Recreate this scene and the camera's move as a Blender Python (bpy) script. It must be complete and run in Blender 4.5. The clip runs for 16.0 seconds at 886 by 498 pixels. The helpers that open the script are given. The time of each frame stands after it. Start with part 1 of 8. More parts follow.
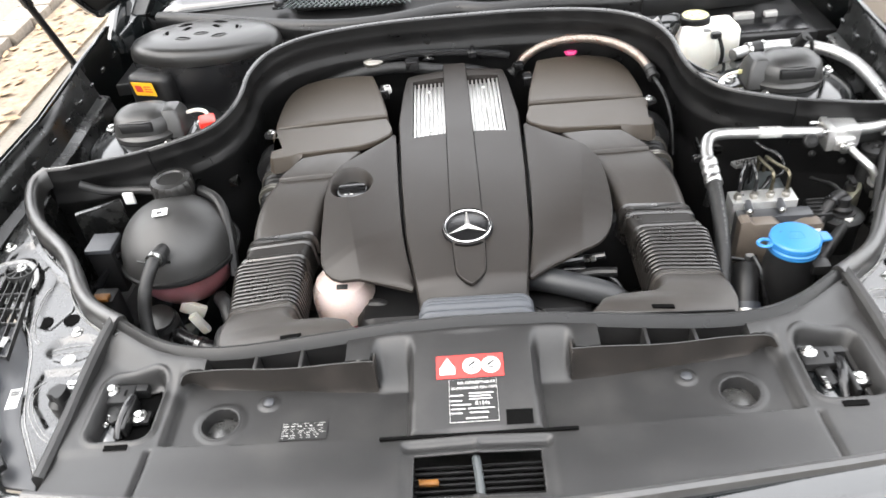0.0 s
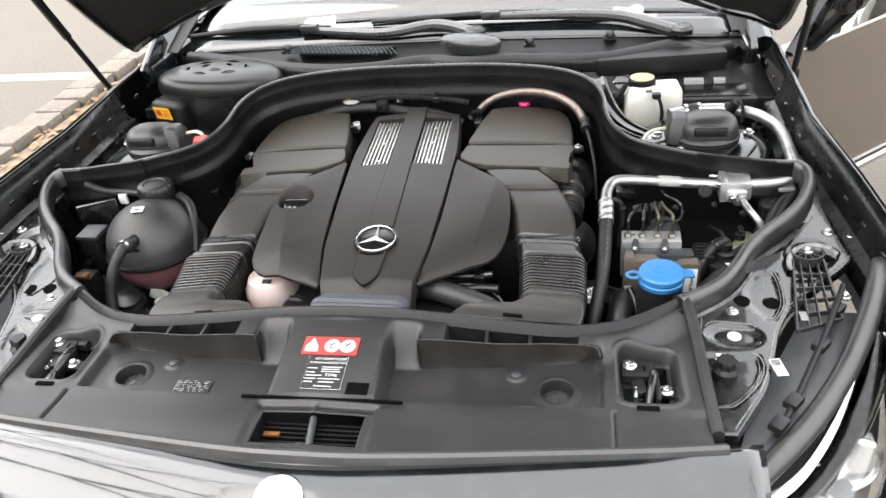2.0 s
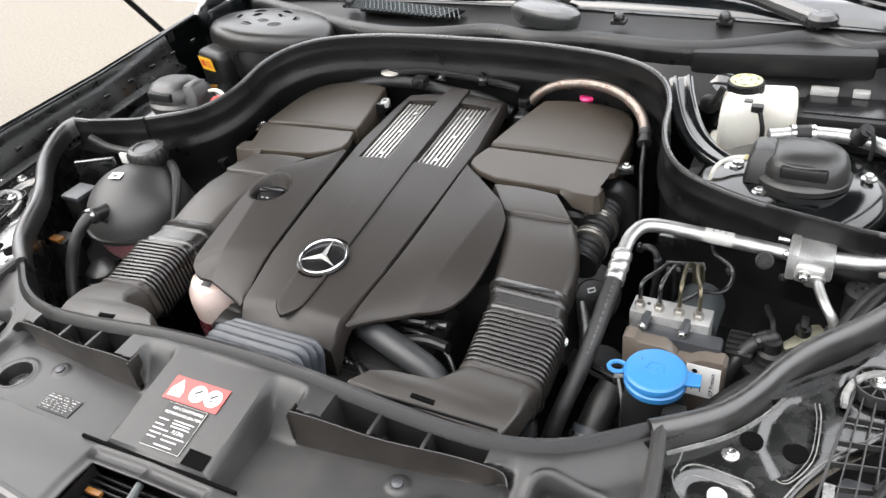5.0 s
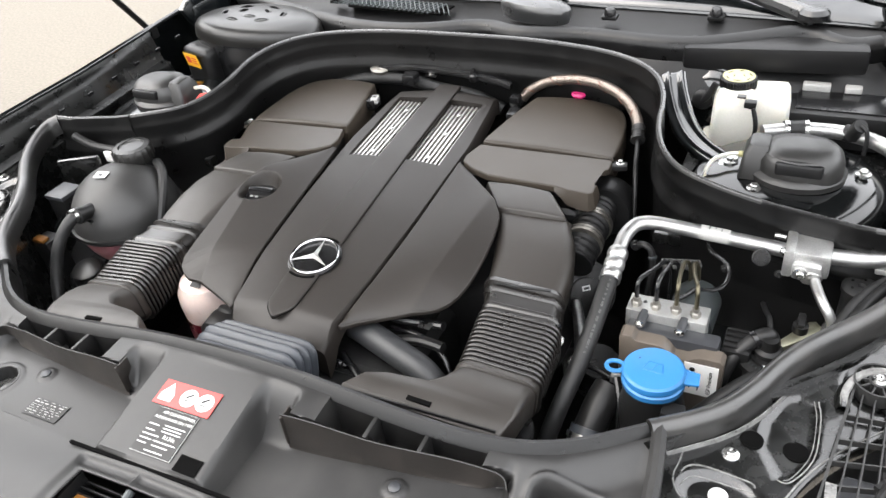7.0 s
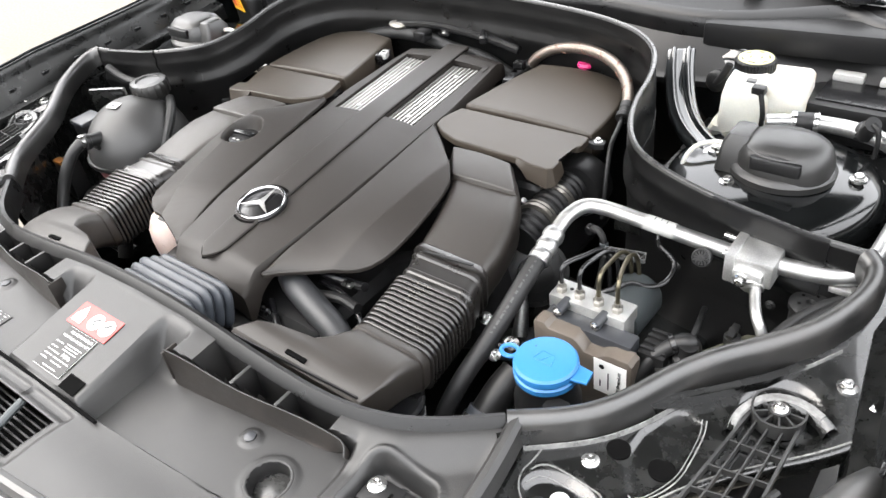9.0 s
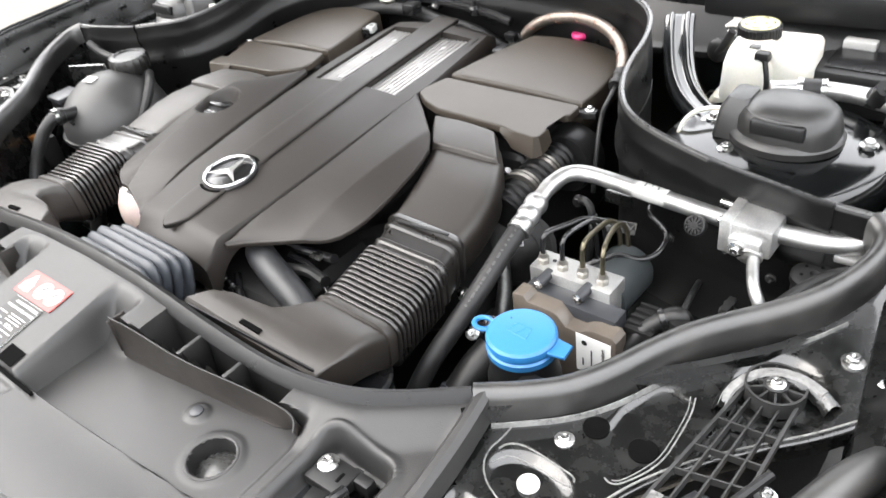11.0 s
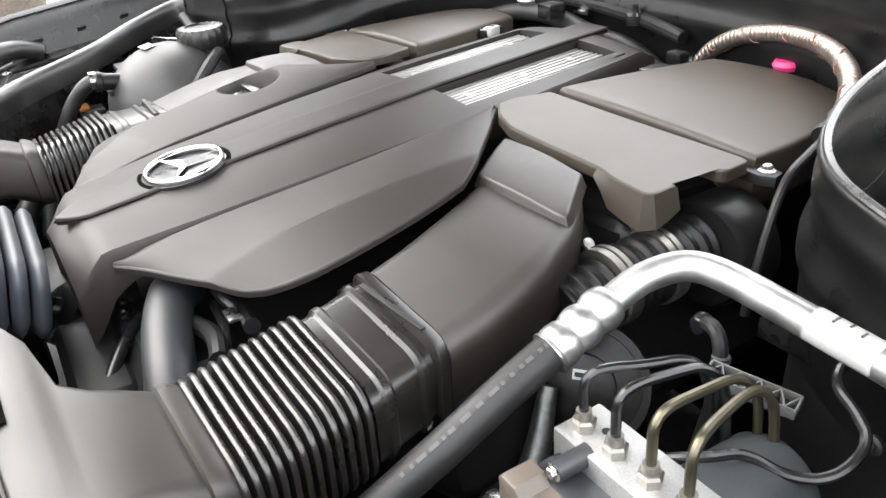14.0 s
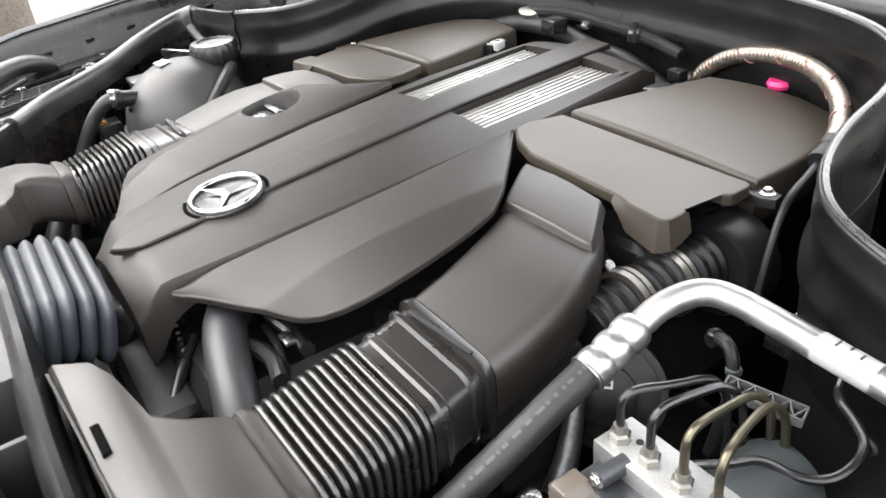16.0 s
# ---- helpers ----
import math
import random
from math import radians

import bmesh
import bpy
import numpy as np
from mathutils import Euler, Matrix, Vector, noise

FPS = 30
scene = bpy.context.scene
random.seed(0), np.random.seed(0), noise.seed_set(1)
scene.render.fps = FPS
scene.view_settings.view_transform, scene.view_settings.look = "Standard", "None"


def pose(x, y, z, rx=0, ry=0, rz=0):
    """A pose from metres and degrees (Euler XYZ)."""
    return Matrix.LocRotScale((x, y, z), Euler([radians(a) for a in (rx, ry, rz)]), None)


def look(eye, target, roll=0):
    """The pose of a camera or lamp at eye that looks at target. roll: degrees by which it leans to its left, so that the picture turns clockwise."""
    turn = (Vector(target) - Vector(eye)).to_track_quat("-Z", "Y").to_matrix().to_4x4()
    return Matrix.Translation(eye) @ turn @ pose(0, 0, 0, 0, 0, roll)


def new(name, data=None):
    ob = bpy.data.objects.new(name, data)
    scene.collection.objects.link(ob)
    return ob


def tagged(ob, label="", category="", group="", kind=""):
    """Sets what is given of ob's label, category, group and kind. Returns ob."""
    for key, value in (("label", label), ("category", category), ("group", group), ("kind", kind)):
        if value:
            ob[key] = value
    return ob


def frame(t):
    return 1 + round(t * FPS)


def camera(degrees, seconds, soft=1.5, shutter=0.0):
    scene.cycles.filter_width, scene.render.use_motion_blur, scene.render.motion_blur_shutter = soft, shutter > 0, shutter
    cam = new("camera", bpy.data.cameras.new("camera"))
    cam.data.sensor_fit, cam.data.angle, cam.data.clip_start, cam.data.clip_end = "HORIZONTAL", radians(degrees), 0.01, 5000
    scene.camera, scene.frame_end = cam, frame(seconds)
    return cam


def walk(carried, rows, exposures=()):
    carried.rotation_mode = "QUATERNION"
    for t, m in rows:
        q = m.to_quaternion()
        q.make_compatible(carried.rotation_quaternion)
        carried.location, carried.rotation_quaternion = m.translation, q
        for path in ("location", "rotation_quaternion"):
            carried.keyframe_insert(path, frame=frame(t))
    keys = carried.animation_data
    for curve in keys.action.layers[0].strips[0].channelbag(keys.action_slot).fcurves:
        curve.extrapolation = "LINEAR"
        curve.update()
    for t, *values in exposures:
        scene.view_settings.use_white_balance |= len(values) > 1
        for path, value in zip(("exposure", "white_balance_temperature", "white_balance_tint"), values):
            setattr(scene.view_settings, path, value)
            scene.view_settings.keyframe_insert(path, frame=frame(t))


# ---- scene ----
from mathutils.bvhtree import BVHTree

cam = camera(59.9, 16.0, shutter=0.4)
PATH = [
    (0, (0.055, -0.778, 1.669), (-0.075, 0.784, 0.427), -6.5),
    (0.5, (0.05, -0.909, 1.696), (-0.029, 0.692, 0.5), -2.2),
    (1, (0.087, -0.987, 1.715), (0.013, 0.635, 0.547), -3.3),
    (1.5, (0.28, -0.993, 1.7), (0.044, 0.65, 0.584), -4.2),
    (2, (0.438, -0.962, 1.683), (0.062, 0.67, 0.59), -6.2),
    (2.5, (0.46, -0.848, 1.662), (0.04, 0.748, 0.532), -6.4),
    (3, (0.442, -0.717, 1.658), (0.011, 0.86, 0.506), -6.3),
    (3.5, (0.518, -0.61, 1.639), (-0.101, 0.891, 0.471), -7.2),
    (4, (0.642, -0.53, 1.62), (-0.138, 0.905, 0.466), -8.1),
    (4.5, (0.705, -0.496, 1.603), (-0.107, 0.91, 0.436), -7.6),
    (5, (0.726, -0.498, 1.599), (-0.117, 0.889, 0.43), -8.1),
    (7.5, (0.704, -0.482, 1.59), (-0.099, 0.916, 0.406), -7.7),
    (8, (0.736, -0.41, 1.561), (-0.109, 0.953, 0.365), -8.1),
    (8.5, (0.887, -0.338, 1.535), (-0.134, 0.881, 0.322), -7.3),
    (8.7, (0.937, -0.319, 1.536), (-0.124, 0.858, 0.316), -8.2),
    (10.8, (0.991, -0.276, 1.466), (-0.142, 0.887, 0.298), -9.0),
    (11, (0.975, -0.255, 1.434), (-0.15, 0.902, 0.252), -8.9),
    (11.5, (0.899, -0.127, 1.329), (-0.182, 0.998, 0.078), -10.0),
    (12, (0.847, 0.034, 1.202), (-0.368, 0.979, -0.075), -7.4),
    (12.5, (0.823, 0.135, 1.13), (-0.563, 0.94, -0.067), -8.7),
    (13, (0.806, 0.145, 1.149), (-0.655, 0.958, 0.052), -6.8),
    (13.5, (0.806, 0.147, 1.154), (-0.722, 0.966, 0.155), -6.3),
    (14, (0.804, 0.151, 1.153), (-0.729, 1.004, 0.193), -5.4),
    (14.5, (0.802, 0.144, 1.152), (-0.722, 0.996, 0.176), -5.2),
    (15, (0.8, 0.143, 1.155), (-0.72, 0.985, 0.165), -5.7),
    (15.5, (0.797, 0.134, 1.166), (-0.714, 0.993, 0.178), -5.6),
    (16, (0.81, 0.096, 1.229), (-0.674, 0.969, 0.21), -6.2),
]
walk(cam, [(t, look(eye, target, roll)) for t, eye, target, roll in PATH], [(0.0, 2.78), (0.9, 2.71), (1.8, 2.25), (2.6, 2.26), (3.5, 2.43), (5.0, 2.45), (7.6, 2.55), (8.4, 2.79), (10.8, 2.86), (12.2, 2.84), (13.0, 3.08), (13.8, 2.99), (16.0, 2.92)])

# ---- light ----
world = bpy.data.worlds.new("overcast_sky")
scene.world = world
world.use_nodes = True
wn, wl = world.node_tree.nodes, world.node_tree.links
wn.clear()
sky = wn.new("ShaderNodeTexSky")
sky.sky_type = "NISHITA"
sky.sun_disc = False
sky.sun_elevation, sky.sun_rotation = radians(55), radians(230)
sky.air_density, sky.dust_density, sky.ozone_density = 1.6, 4.0, 1.0
cloud = wn.new("ShaderNodeMix")  # an even cloud deck over the sky
cloud.data_type = "RGBA"
cloud.inputs["Factor"].default_value = 0.86
cloud.inputs["B"].default_value = (7.3, 7.28, 7.36, 1)
back = wn.new("ShaderNodeBackground")
back.inputs["Strength"].default_value = 0.143
wout = wn.new("ShaderNodeOutputWorld")
wl.new(sky.outputs[0], cloud.inputs["A"])
wl.new(cloud.outputs["Result"], back.inputs["Color"])
wl.new(back.outputs[0], wout.inputs["Surface"])

sun = new("sun", bpy.data.lights.new("sun", "SUN"))
sun.data.energy, sun.data.angle, sun.data.color = 0.9, radians(70), (1.0, 0.97, 0.93)
sun.matrix_basis = look((-2.4, -0.3, 2.9), (0, 0.3, 0.8))


# ---- materials ----
def mat(name, base, rough=0.5, metal=0.0, grain=400.0, var=0.18, bump=0.15, big=9.0, bigvar=0.15, coat=0.0,
        spec=0.5, dist=0.0006, tint=None, rvar=0.1, sub=0.0, trans=0.0):
    """A surface with fine grain and broad, soft stains; base is its real colour."""
    m = bpy.data.materials.new(name)
    m.use_nodes = True
    n, l = m.node_tree.nodes, m.node_tree.links
    p = n["Principled BSDF"]
    co = n.new("ShaderNodeTexCoord")
    fine = n.new("ShaderNodeTexNoise")
    fine.inputs["Scale"].default_value, fine.inputs["Detail"].default_value = grain, 3
    broad = n.new("ShaderNodeTexNoise")
    broad.inputs["Scale"].default_value, broad.inputs["Detail"].default_value = big, 6
    broad.inputs["Roughness"].default_value = 0.65
    l.new(co.outputs["Object"], fine.inputs["Vector"])
    l.new(co.outputs["Object"], broad.inputs["Vector"])

    def scaled(src, amount):
        r = n.new("ShaderNodeMapRange")
        r.inputs["From Min"].default_value, r.inputs["From Max"].default_value = 0.25, 0.75
        r.inputs["To Min"].default_value, r.inputs["To Max"].default_value = 1 - amount, 1 + amount
        l.new(src.outputs["Fac"], r.inputs["Value"])
        return r

    a, b = scaled(fine, var), scaled(broad, bigvar)
    mul = n.new("ShaderNodeMath")
    mul.operation = "MULTIPLY"
    l.new(a.outputs[0], mul.inputs[0]), l.new(b.outputs[0], mul.inputs[1])
    vm = n.new("ShaderNodeVectorMath")
    vm.operation = "SCALE"
    vm.inputs[0].default_value = base
    l.new(mul.outputs[0], vm.inputs["Scale"])
    colour = vm.outputs[0]
    if tint:
        mix = n.new("ShaderNodeMix")
        mix.data_type = "RGBA"
        mix.inputs["B"].default_value = (*tint, 1)
        ramp = n.new("ShaderNodeMapRange")
        ramp.inputs["From Min"].default_value, ramp.inputs["From Max"].default_value = 0.5, 0.72
        ramp.inputs["To Max"].default_value = 0.55
        l.new(broad.outputs["Fac"], ramp.inputs["Value"])
        l.new(ramp.outputs[0], mix.inputs["Factor"])
        l.new(colour, mix.inputs["A"])
        colour = mix.outputs["Result"]
    l.new(colour, p.inputs["Base Color"])
    rr = n.new("ShaderNodeMapRange")
    rr.inputs["From Min"].default_value, rr.inputs["From Max"].default_value = 0.3, 0.7
    rr.inputs["To Min"].default_value, rr.inputs["To Max"].default_value = max(0.02, rough - rvar), min(1, rough + rvar)
    l.new(broad.outputs["Fac"], rr.inputs["Value"])
    l.new(rr.outputs[0], p.inputs["Roughness"])
    p.inputs["Metallic"].default_value = metal
    p.inputs["Specular IOR Level"].default_value = spec
    p.inputs["Coat Weight"].default_value = coat
    p.inputs["Coat Roughness"].default_value = 0.04
    if sub:
        p.inputs["Subsurface Weight"].default_value = sub
        p.inputs["Subsurface Radius"].default_value = (0.02, 0.015, 0.01)
    if trans:
        p.inputs["Transmission Weight"].default_value = trans
    if bump:
        bp = n.new("ShaderNodeBump")
        bp.inputs["Strength"].default_value, bp.inputs["Distance"].default_value = bump, dist
        l.new(fine.outputs["Fac"], bp.inputs["Height"])
        l.new(bp.outputs[0], p.inputs["Normal"])
    return m


COVER = mat("cover_plastic", (0.0084, 0.0062, 0.0047), 0.53, spec=0.44, grain=900, var=0.12, bump=0.25, big=5, bigvar=0.08, rvar=0.04, dist=0.0003)
REARCOVER = mat("paler_cover_plastic", (0.0275, 0.0213, 0.0152), 0.50, grain=900, var=0.12, bump=0.25, big=5, bigvar=0.10, rvar=0.05, dist=0.0003, spec=0.5)
DUCT = mat("duct_plastic", (0.0150, 0.0123, 0.0100), 0.48, grain=800, var=0.1, bump=0.15, big=14, bigvar=0.12, rvar=0.06, dist=0.0003, spec=0.6)
BLACK = mat("black_plastic", (0.0072, 0.0072, 0.0074), 0.42, grain=700, bump=0.2, rvar=0.1, dist=0.0003, spec=0.3)
GLOSSY = mat("glossy_black_plastic", (0.007, 0.007, 0.0075), 0.25, grain=500, bump=0.08, rvar=0.06, dist=0.0003)
PANEL = mat("front_panel_plastic", (0.0102, 0.0100, 0.0100), 0.46, grain=650, var=0.16, bump=0.45, big=7, bigvar=0.14, rvar=0.06,
            tint=(0.027, 0.026, 0.0245), dist=0.0004)
RUBBER = mat("seal_rubber", (0.0042, 0.0042, 0.0043), 0.36, grain=300, var=0.25, bump=0.15, big=20, bigvar=0.3, rvar=0.12,
             tint=(0.006, 0.0058, 0.0055), spec=0.3)
HOSE = mat("hose_rubber", (0.009, 0.009, 0.0093), 0.5, grain=500, var=0.2, bump=0.25, big=30, bigvar=0.2, tint=(0.026, 0.026, 0.026), spec=0.35)
SEALGREY = mat("grey_seal_rubber", (0.009, 0.0088, 0.0085), 0.42, grain=300, var=0.25, bump=0.2, big=20, bigvar=0.3, rvar=0.1, tint=(0.030, 0.027, 0.024), spec=0.9)
DEEP = mat("deep_black_plastic", (0.0075, 0.0075, 0.0077), 0.4, grain=500, bump=0.15, rvar=0.1, spec=0.2, dist=0.0003)
PRINT = mat("grey_print", (0.28, 0.28, 0.272), 0.5, var=0.1, bump=0)
# near-black that paints the shade inside holes, slots and gaps
HOLLOW_SHADE = mat("painted_hollow_shade", (0.003, 0.003, 0.003), 0.95, var=0.1, bump=0, spec=0.02)
# rail rubber made paler to carry the lip's sky highlight
LIP_GLINT = mat("lip_glint_rubber", (0.03, 0.03, 0.03), 0.3, grain=300, var=0.2, bump=0.1, big=40, bigvar=0.3, spec=0.9)
RIBBED = mat("ribbed_plastic", (0.0105, 0.0094, 0.0086), 0.30, spec=0.65, grain=600, var=0.1, bump=0.1, big=20, bigvar=0.12, rvar=0.06, dist=0.0003)
PAINT = mat("black_paint", (0.004, 0.005, 0.0055), 0.14, grain=260, var=0.3, bump=0.0, big=25, bigvar=0.4, coat=1.0, rvar=0.06, spec=0.5,
            tint=(0.02, 0.021, 0.02))
PRIMER = mat("inner_wing_paint", (0.0045, 0.0047, 0.0046), 0.26, grain=180, var=0.3, bump=0.10, big=38, bigvar=0.4, coat=0.8, rvar=0.12, spec=0.45,
             tint=(0.012, 0.012, 0.0112))
DARK = mat("dark_metal", (0.011, 0.011, 0.0112), 0.5, metal=0.3, grain=120, var=0.4, bump=0.5, big=18, bigvar=0.5, rvar=0.15,
           tint=(0.022, 0.02, 0.018))
ALU = mat("aluminium", (0.36, 0.36, 0.356), 0.45, metal=1.0, grain=350, var=0.06, bump=0.12, big=40, bigvar=0.08, rvar=0.1, dist=0.0003)
CAST = mat("cast_aluminium", (0.54, 0.54, 0.532), 0.5, metal=1.0, grain=500, var=0.15, bump=0.4, big=40, bigvar=0.12, rvar=0.1, dist=0.0004)
CHROME = mat("chrome", (0.62, 0.62, 0.63), 0.12, metal=1.0, grain=100, var=0.01, bump=0.0, bigvar=0.02, rvar=0.03)
ZINC = mat("zinc_bolt", (0.46, 0.46, 0.45), 0.28, metal=1.0, grain=700, var=0.12, bump=0.15, big=60, bigvar=0.15)
SILVER = mat("grille_silver", (0.36, 0.352, 0.34), 0.42, metal=0.85, grain=600, var=0.05, bump=0.0, big=30, bigvar=0.1, rvar=0.06)
BLUE = mat("blue_plastic", (0.017, 0.125, 0.31), 0.42, grain=700, var=0.06, bump=0.12, big=25, bigvar=0.06, sub=0.05, dist=0.0003)
WHITE = mat("milky_plastic", (0.55, 0.54, 0.485), 0.42, grain=300, var=0.05, bump=0.08, big=18, bigvar=0.08, sub=0.25)
PINK = mat("coolant_plastic", (0.20, 0.085, 0.092), 0.35, grain=300, var=0.08, bump=0.05, big=16, bigvar=0.22, sub=0.2, tint=(0.24, 0.09, 0.10))
ROSE = mat("rosy_plastic", (0.50, 0.41, 0.375), 0.34, grain=300, var=0.05, bump=0.05, big=14, bigvar=0.12, sub=0.3)
WINE = mat("wine_fluid_plastic", (0.16, 0.02, 0.03), 0.3, grain=200, var=0.1, bump=0.03, big=20, bigvar=0.3)
TAUPE = mat("taupe_plastic", (0.082, 0.068, 0.056), 0.40, grain=600, var=0.08, bump=0.15, big=20, bigvar=0.1, dist=0.0003)
SLATE = mat("slate_plastic", (0.026, 0.0275, 0.031), 0.42, grain=600, var=0.08, bump=0.2, big=20, bigvar=0.12, dist=0.0003)
BELLOW = mat("blue_grey_rubber", (0.029, 0.033, 0.040), 0.50, grain=500, var=0.1, bump=0.2, big=24, bigvar=0.15, dist=0.0003)
MOTOR = mat("pump_grey", (0.038, 0.044, 0.046), 0.45, metal=0.2, grain=500, var=0.08, bump=0.1, big=30, bigvar=0.1)
BRASS = mat("olive_zinc_pipe", (0.105, 0.094, 0.066), 0.38, metal=0.9, grain=500, var=0.08, bump=0.08, big=40, bigvar=0.15)
BRAID = mat("braided_steel", (0.22, 0.185, 0.16), 0.36, metal=0.85, grain=900, var=0.3, bump=0.2, big=60, bigvar=0.2)
MAGENTA = mat("magenta_plastic", (0.50, 0.02, 0.13), 0.4, var=0.05, bigvar=0.05)
REDPL = mat("red_plastic", (0.62, 0.03, 0.02), 0.4, var=0.05, bigvar=0.05)
YELLOW = mat("yellow_label", (0.60, 0.33, 0.015), 0.45, var=0.05, bigvar=0.05, bump=0)
ORANGE = mat("orange_clip", (0.14, 0.055, 0.006), 0.5, var=0.05, bigvar=0.1)
RUST = mat("rusty_thread", (0.15, 0.06, 0.035), 0.5, var=0.2, bump=0)
REDLAB = mat("red_label", (0.40, 0.032, 0.028), 0.42, var=0.04, bigvar=0.05, bump=0.05)
WHITELAB = mat("white_label", (0.50, 0.50, 0.49), 0.45, var=0.03, bigvar=0.04, bump=0.05)
INK = mat("black_ink", (0.004, 0.004, 0.004), 0.55, var=0.05, bigvar=0.05, bump=0)
GOLDEN = mat("olive_print", (0.36, 0.34, 0.17), 0.5, var=0.1, bigvar=0.1, bump=0)
# pale grey for scuffs and painted highlights on pressed edges, and one label
SCUFF_GLINT = mat("scuff_and_glint_grey", (0.13, 0.13, 0.127), 0.35, grain=220, var=0.35, bump=0.2, big=70, bigvar=0.5, rvar=0.15)
ROAD = mat("pale_asphalt", (0.120, 0.106, 0.086), 0.85, grain=60, var=0.22, bump=0.5, big=0.7, bigvar=0.12, dist=0.004, rvar=0.05)
STONE = mat("kerb_stone", (0.165, 0.142, 0.115), 0.8, grain=40, var=0.2, bump=0.6, big=5, bigvar=0.3, dist=0.006)
EARTH = mat("verge_earth", (0.17, 0.13, 0.09), 0.9, grain=25, var=0.4, bump=0.8, big=3, bigvar=0.3, dist=0.01)
LINE = mat("road_line", (0.36, 0.35, 0.32), 0.75, grain=60, var=0.15, bump=0.3, big=4, bigvar=0.12)
LEAF = mat("fallen_leaf", (0.24, 0.15, 0.08), 0.8, grain=40, var=0.4, bump=0.2, big=6, bigvar=0.5)
# black door paint, coloured brown for the ground it reflects
DOOR_REFLECTION = mat("door_paint_with_reflection", (0.062, 0.046, 0.033), 0.16, grain=900, var=0.25, bump=0.0, big=2, bigvar=0.1, coat=1.0, rvar=0.02)
TYRE = mat("tyre_rubber", (0.02, 0.02, 0.02), 0.75)
LINER = mat("hood_liner_fleece", (0.016, 0.016, 0.016), 0.9, grain=300, var=0.3, bump=0.6, spec=0.2)
SEAT = mat("grey_dashboard", (0.018, 0.019, 0.02), 0.7)
SATIN = mat("satin_black_plastic", (0.0075, 0.0072, 0.0068), 0.34, grain=700, var=0.1, bump=0.1, big=12, bigvar=0.15, rvar=0.05, dist=0.0003)
FOIL = mat("dull_steel", (0.36, 0.36, 0.355), 0.38, metal=0.95, grain=200, var=0.15, bump=0.25, big=40, bigvar=0.3, rvar=0.12)
OLIVE = mat("olive_zinc_plate", (0.33, 0.32, 0.24), 0.4, metal=0.85, grain=300, var=0.1, bump=0.1, big=40, bigvar=0.25)
STEEL = mat("dark_latch_steel", (0.15, 0.15, 0.148), 0.4, metal=0.9, grain=200, var=0.2, bump=0.2, big=40, bigvar=0.3)
FLAP = mat("worn_flap_plastic", (0.0125, 0.0108, 0.0096), 0.5, grain=500, var=0.2, bump=0.3, big=18, bigvar=0.25, rvar=0.1, tint=(0.026, 0.021, 0.018), spec=0.35)
ARM = mat("wiper_arm_paint", (0.016, 0.0165, 0.017), 0.3, grain=400, var=0.1, bump=0.05, big=20, bigvar=0.1, rvar=0.05, spec=0.9)
BLOCK = mat("machined_aluminium", (0.44, 0.44, 0.43), 0.5, metal=0.9, grain=500, var=0.12, bump=0.3, big=40, bigvar=0.12, rvar=0.1, dist=0.0004)
FAINT = mat("faint_print", (0.032, 0.032, 0.0315), 0.5, var=0.15, bump=0)
PAPER = mat("white_paper_label", (0.80, 0.80, 0.78), 0.5, var=0.03, bigvar=0.04, bump=0.05)
FLANGE = mat("wing_flange_paint", (0.0035, 0.0037, 0.0036), 0.3, grain=200, var=0.3, bump=0.08, big=30, bigvar=0.4, rvar=0.1, spec=0.35, tint=(0.009, 0.009, 0.0085))
RIBGREY = mat("weathered_black_plastic", (0.016, 0.016, 0.0158), 0.5, grain=500, var=0.2, bump=0.3, big=30, bigvar=0.25, rvar=0.1, dist=0.0003)
TANK = mat("dusty_tank_plastic", (0.016, 0.0157, 0.0154), 0.5, grain=500, var=0.12, bump=0.15, big=12, bigvar=0.2, rvar=0.06, dist=0.0003)
CLAMPS = mat("clamp_band_steel", (0.20, 0.19, 0.17), 0.4, metal=0.9, grain=300, var=0.15, bump=0.15, big=50, bigvar=0.2, rvar=0.1)
CLIPGREY = mat("grey_clip_plastic", (0.06, 0.06, 0.059), 0.45, grain=500, var=0.1, bump=0.15, big=30, bigvar=0.12)
TOWERCAP = mat("strut_cap_plastic", (0.0125, 0.0122, 0.0118), 0.42, grain=600, var=0.12, bump=0.2, big=16, bigvar=0.15, rvar=0.06, dist=0.0003, spec=0.6)
UNION = mat("dull_union_steel", (0.24, 0.23, 0.21), 0.4, metal=0.9, grain=500, var=0.12, bump=0.15, big=60, bigvar=0.2)
TOWER = mat("tower_paint", (0.0038, 0.0042, 0.0044), 0.1, grain=200, var=0.3, bump=0.02, big=30, bigvar=0.4, rvar=0.03, spec=0.6)
PLUG = mat("drain_plug_plastic", (0.03, 0.03, 0.029), 0.28, grain=300, var=0.2, bump=0.1, big=60, bigvar=0.3)
PIPE = mat("dark_grey_pipe", (0.018, 0.019, 0.0205), 0.5, grain=400, bump=0.1, rvar=0.08)


def glass(name, tint, rough=0.0, ior=1.45):
    m = bpy.data.materials.new(name)
    m.use_nodes = True
    p = m.node_tree.nodes["Principled BSDF"]
    p.inputs["Base Color"].default_value = (*tint, 1)
    p.inputs["Roughness"].default_value = rough
    p.inputs["Transmission Weight"].default_value = 1.0
    p.inputs["IOR"].default_value = ior
    return m


GLASS = glass("windscreen_glass", (0.62, 0.69, 0.68), ior=2.1)
LENS = glass("headlamp_glass", (0.96, 0.97, 0.97))


# ---- shapes ----
CX = 0.015  # middle of the car
V = Vector


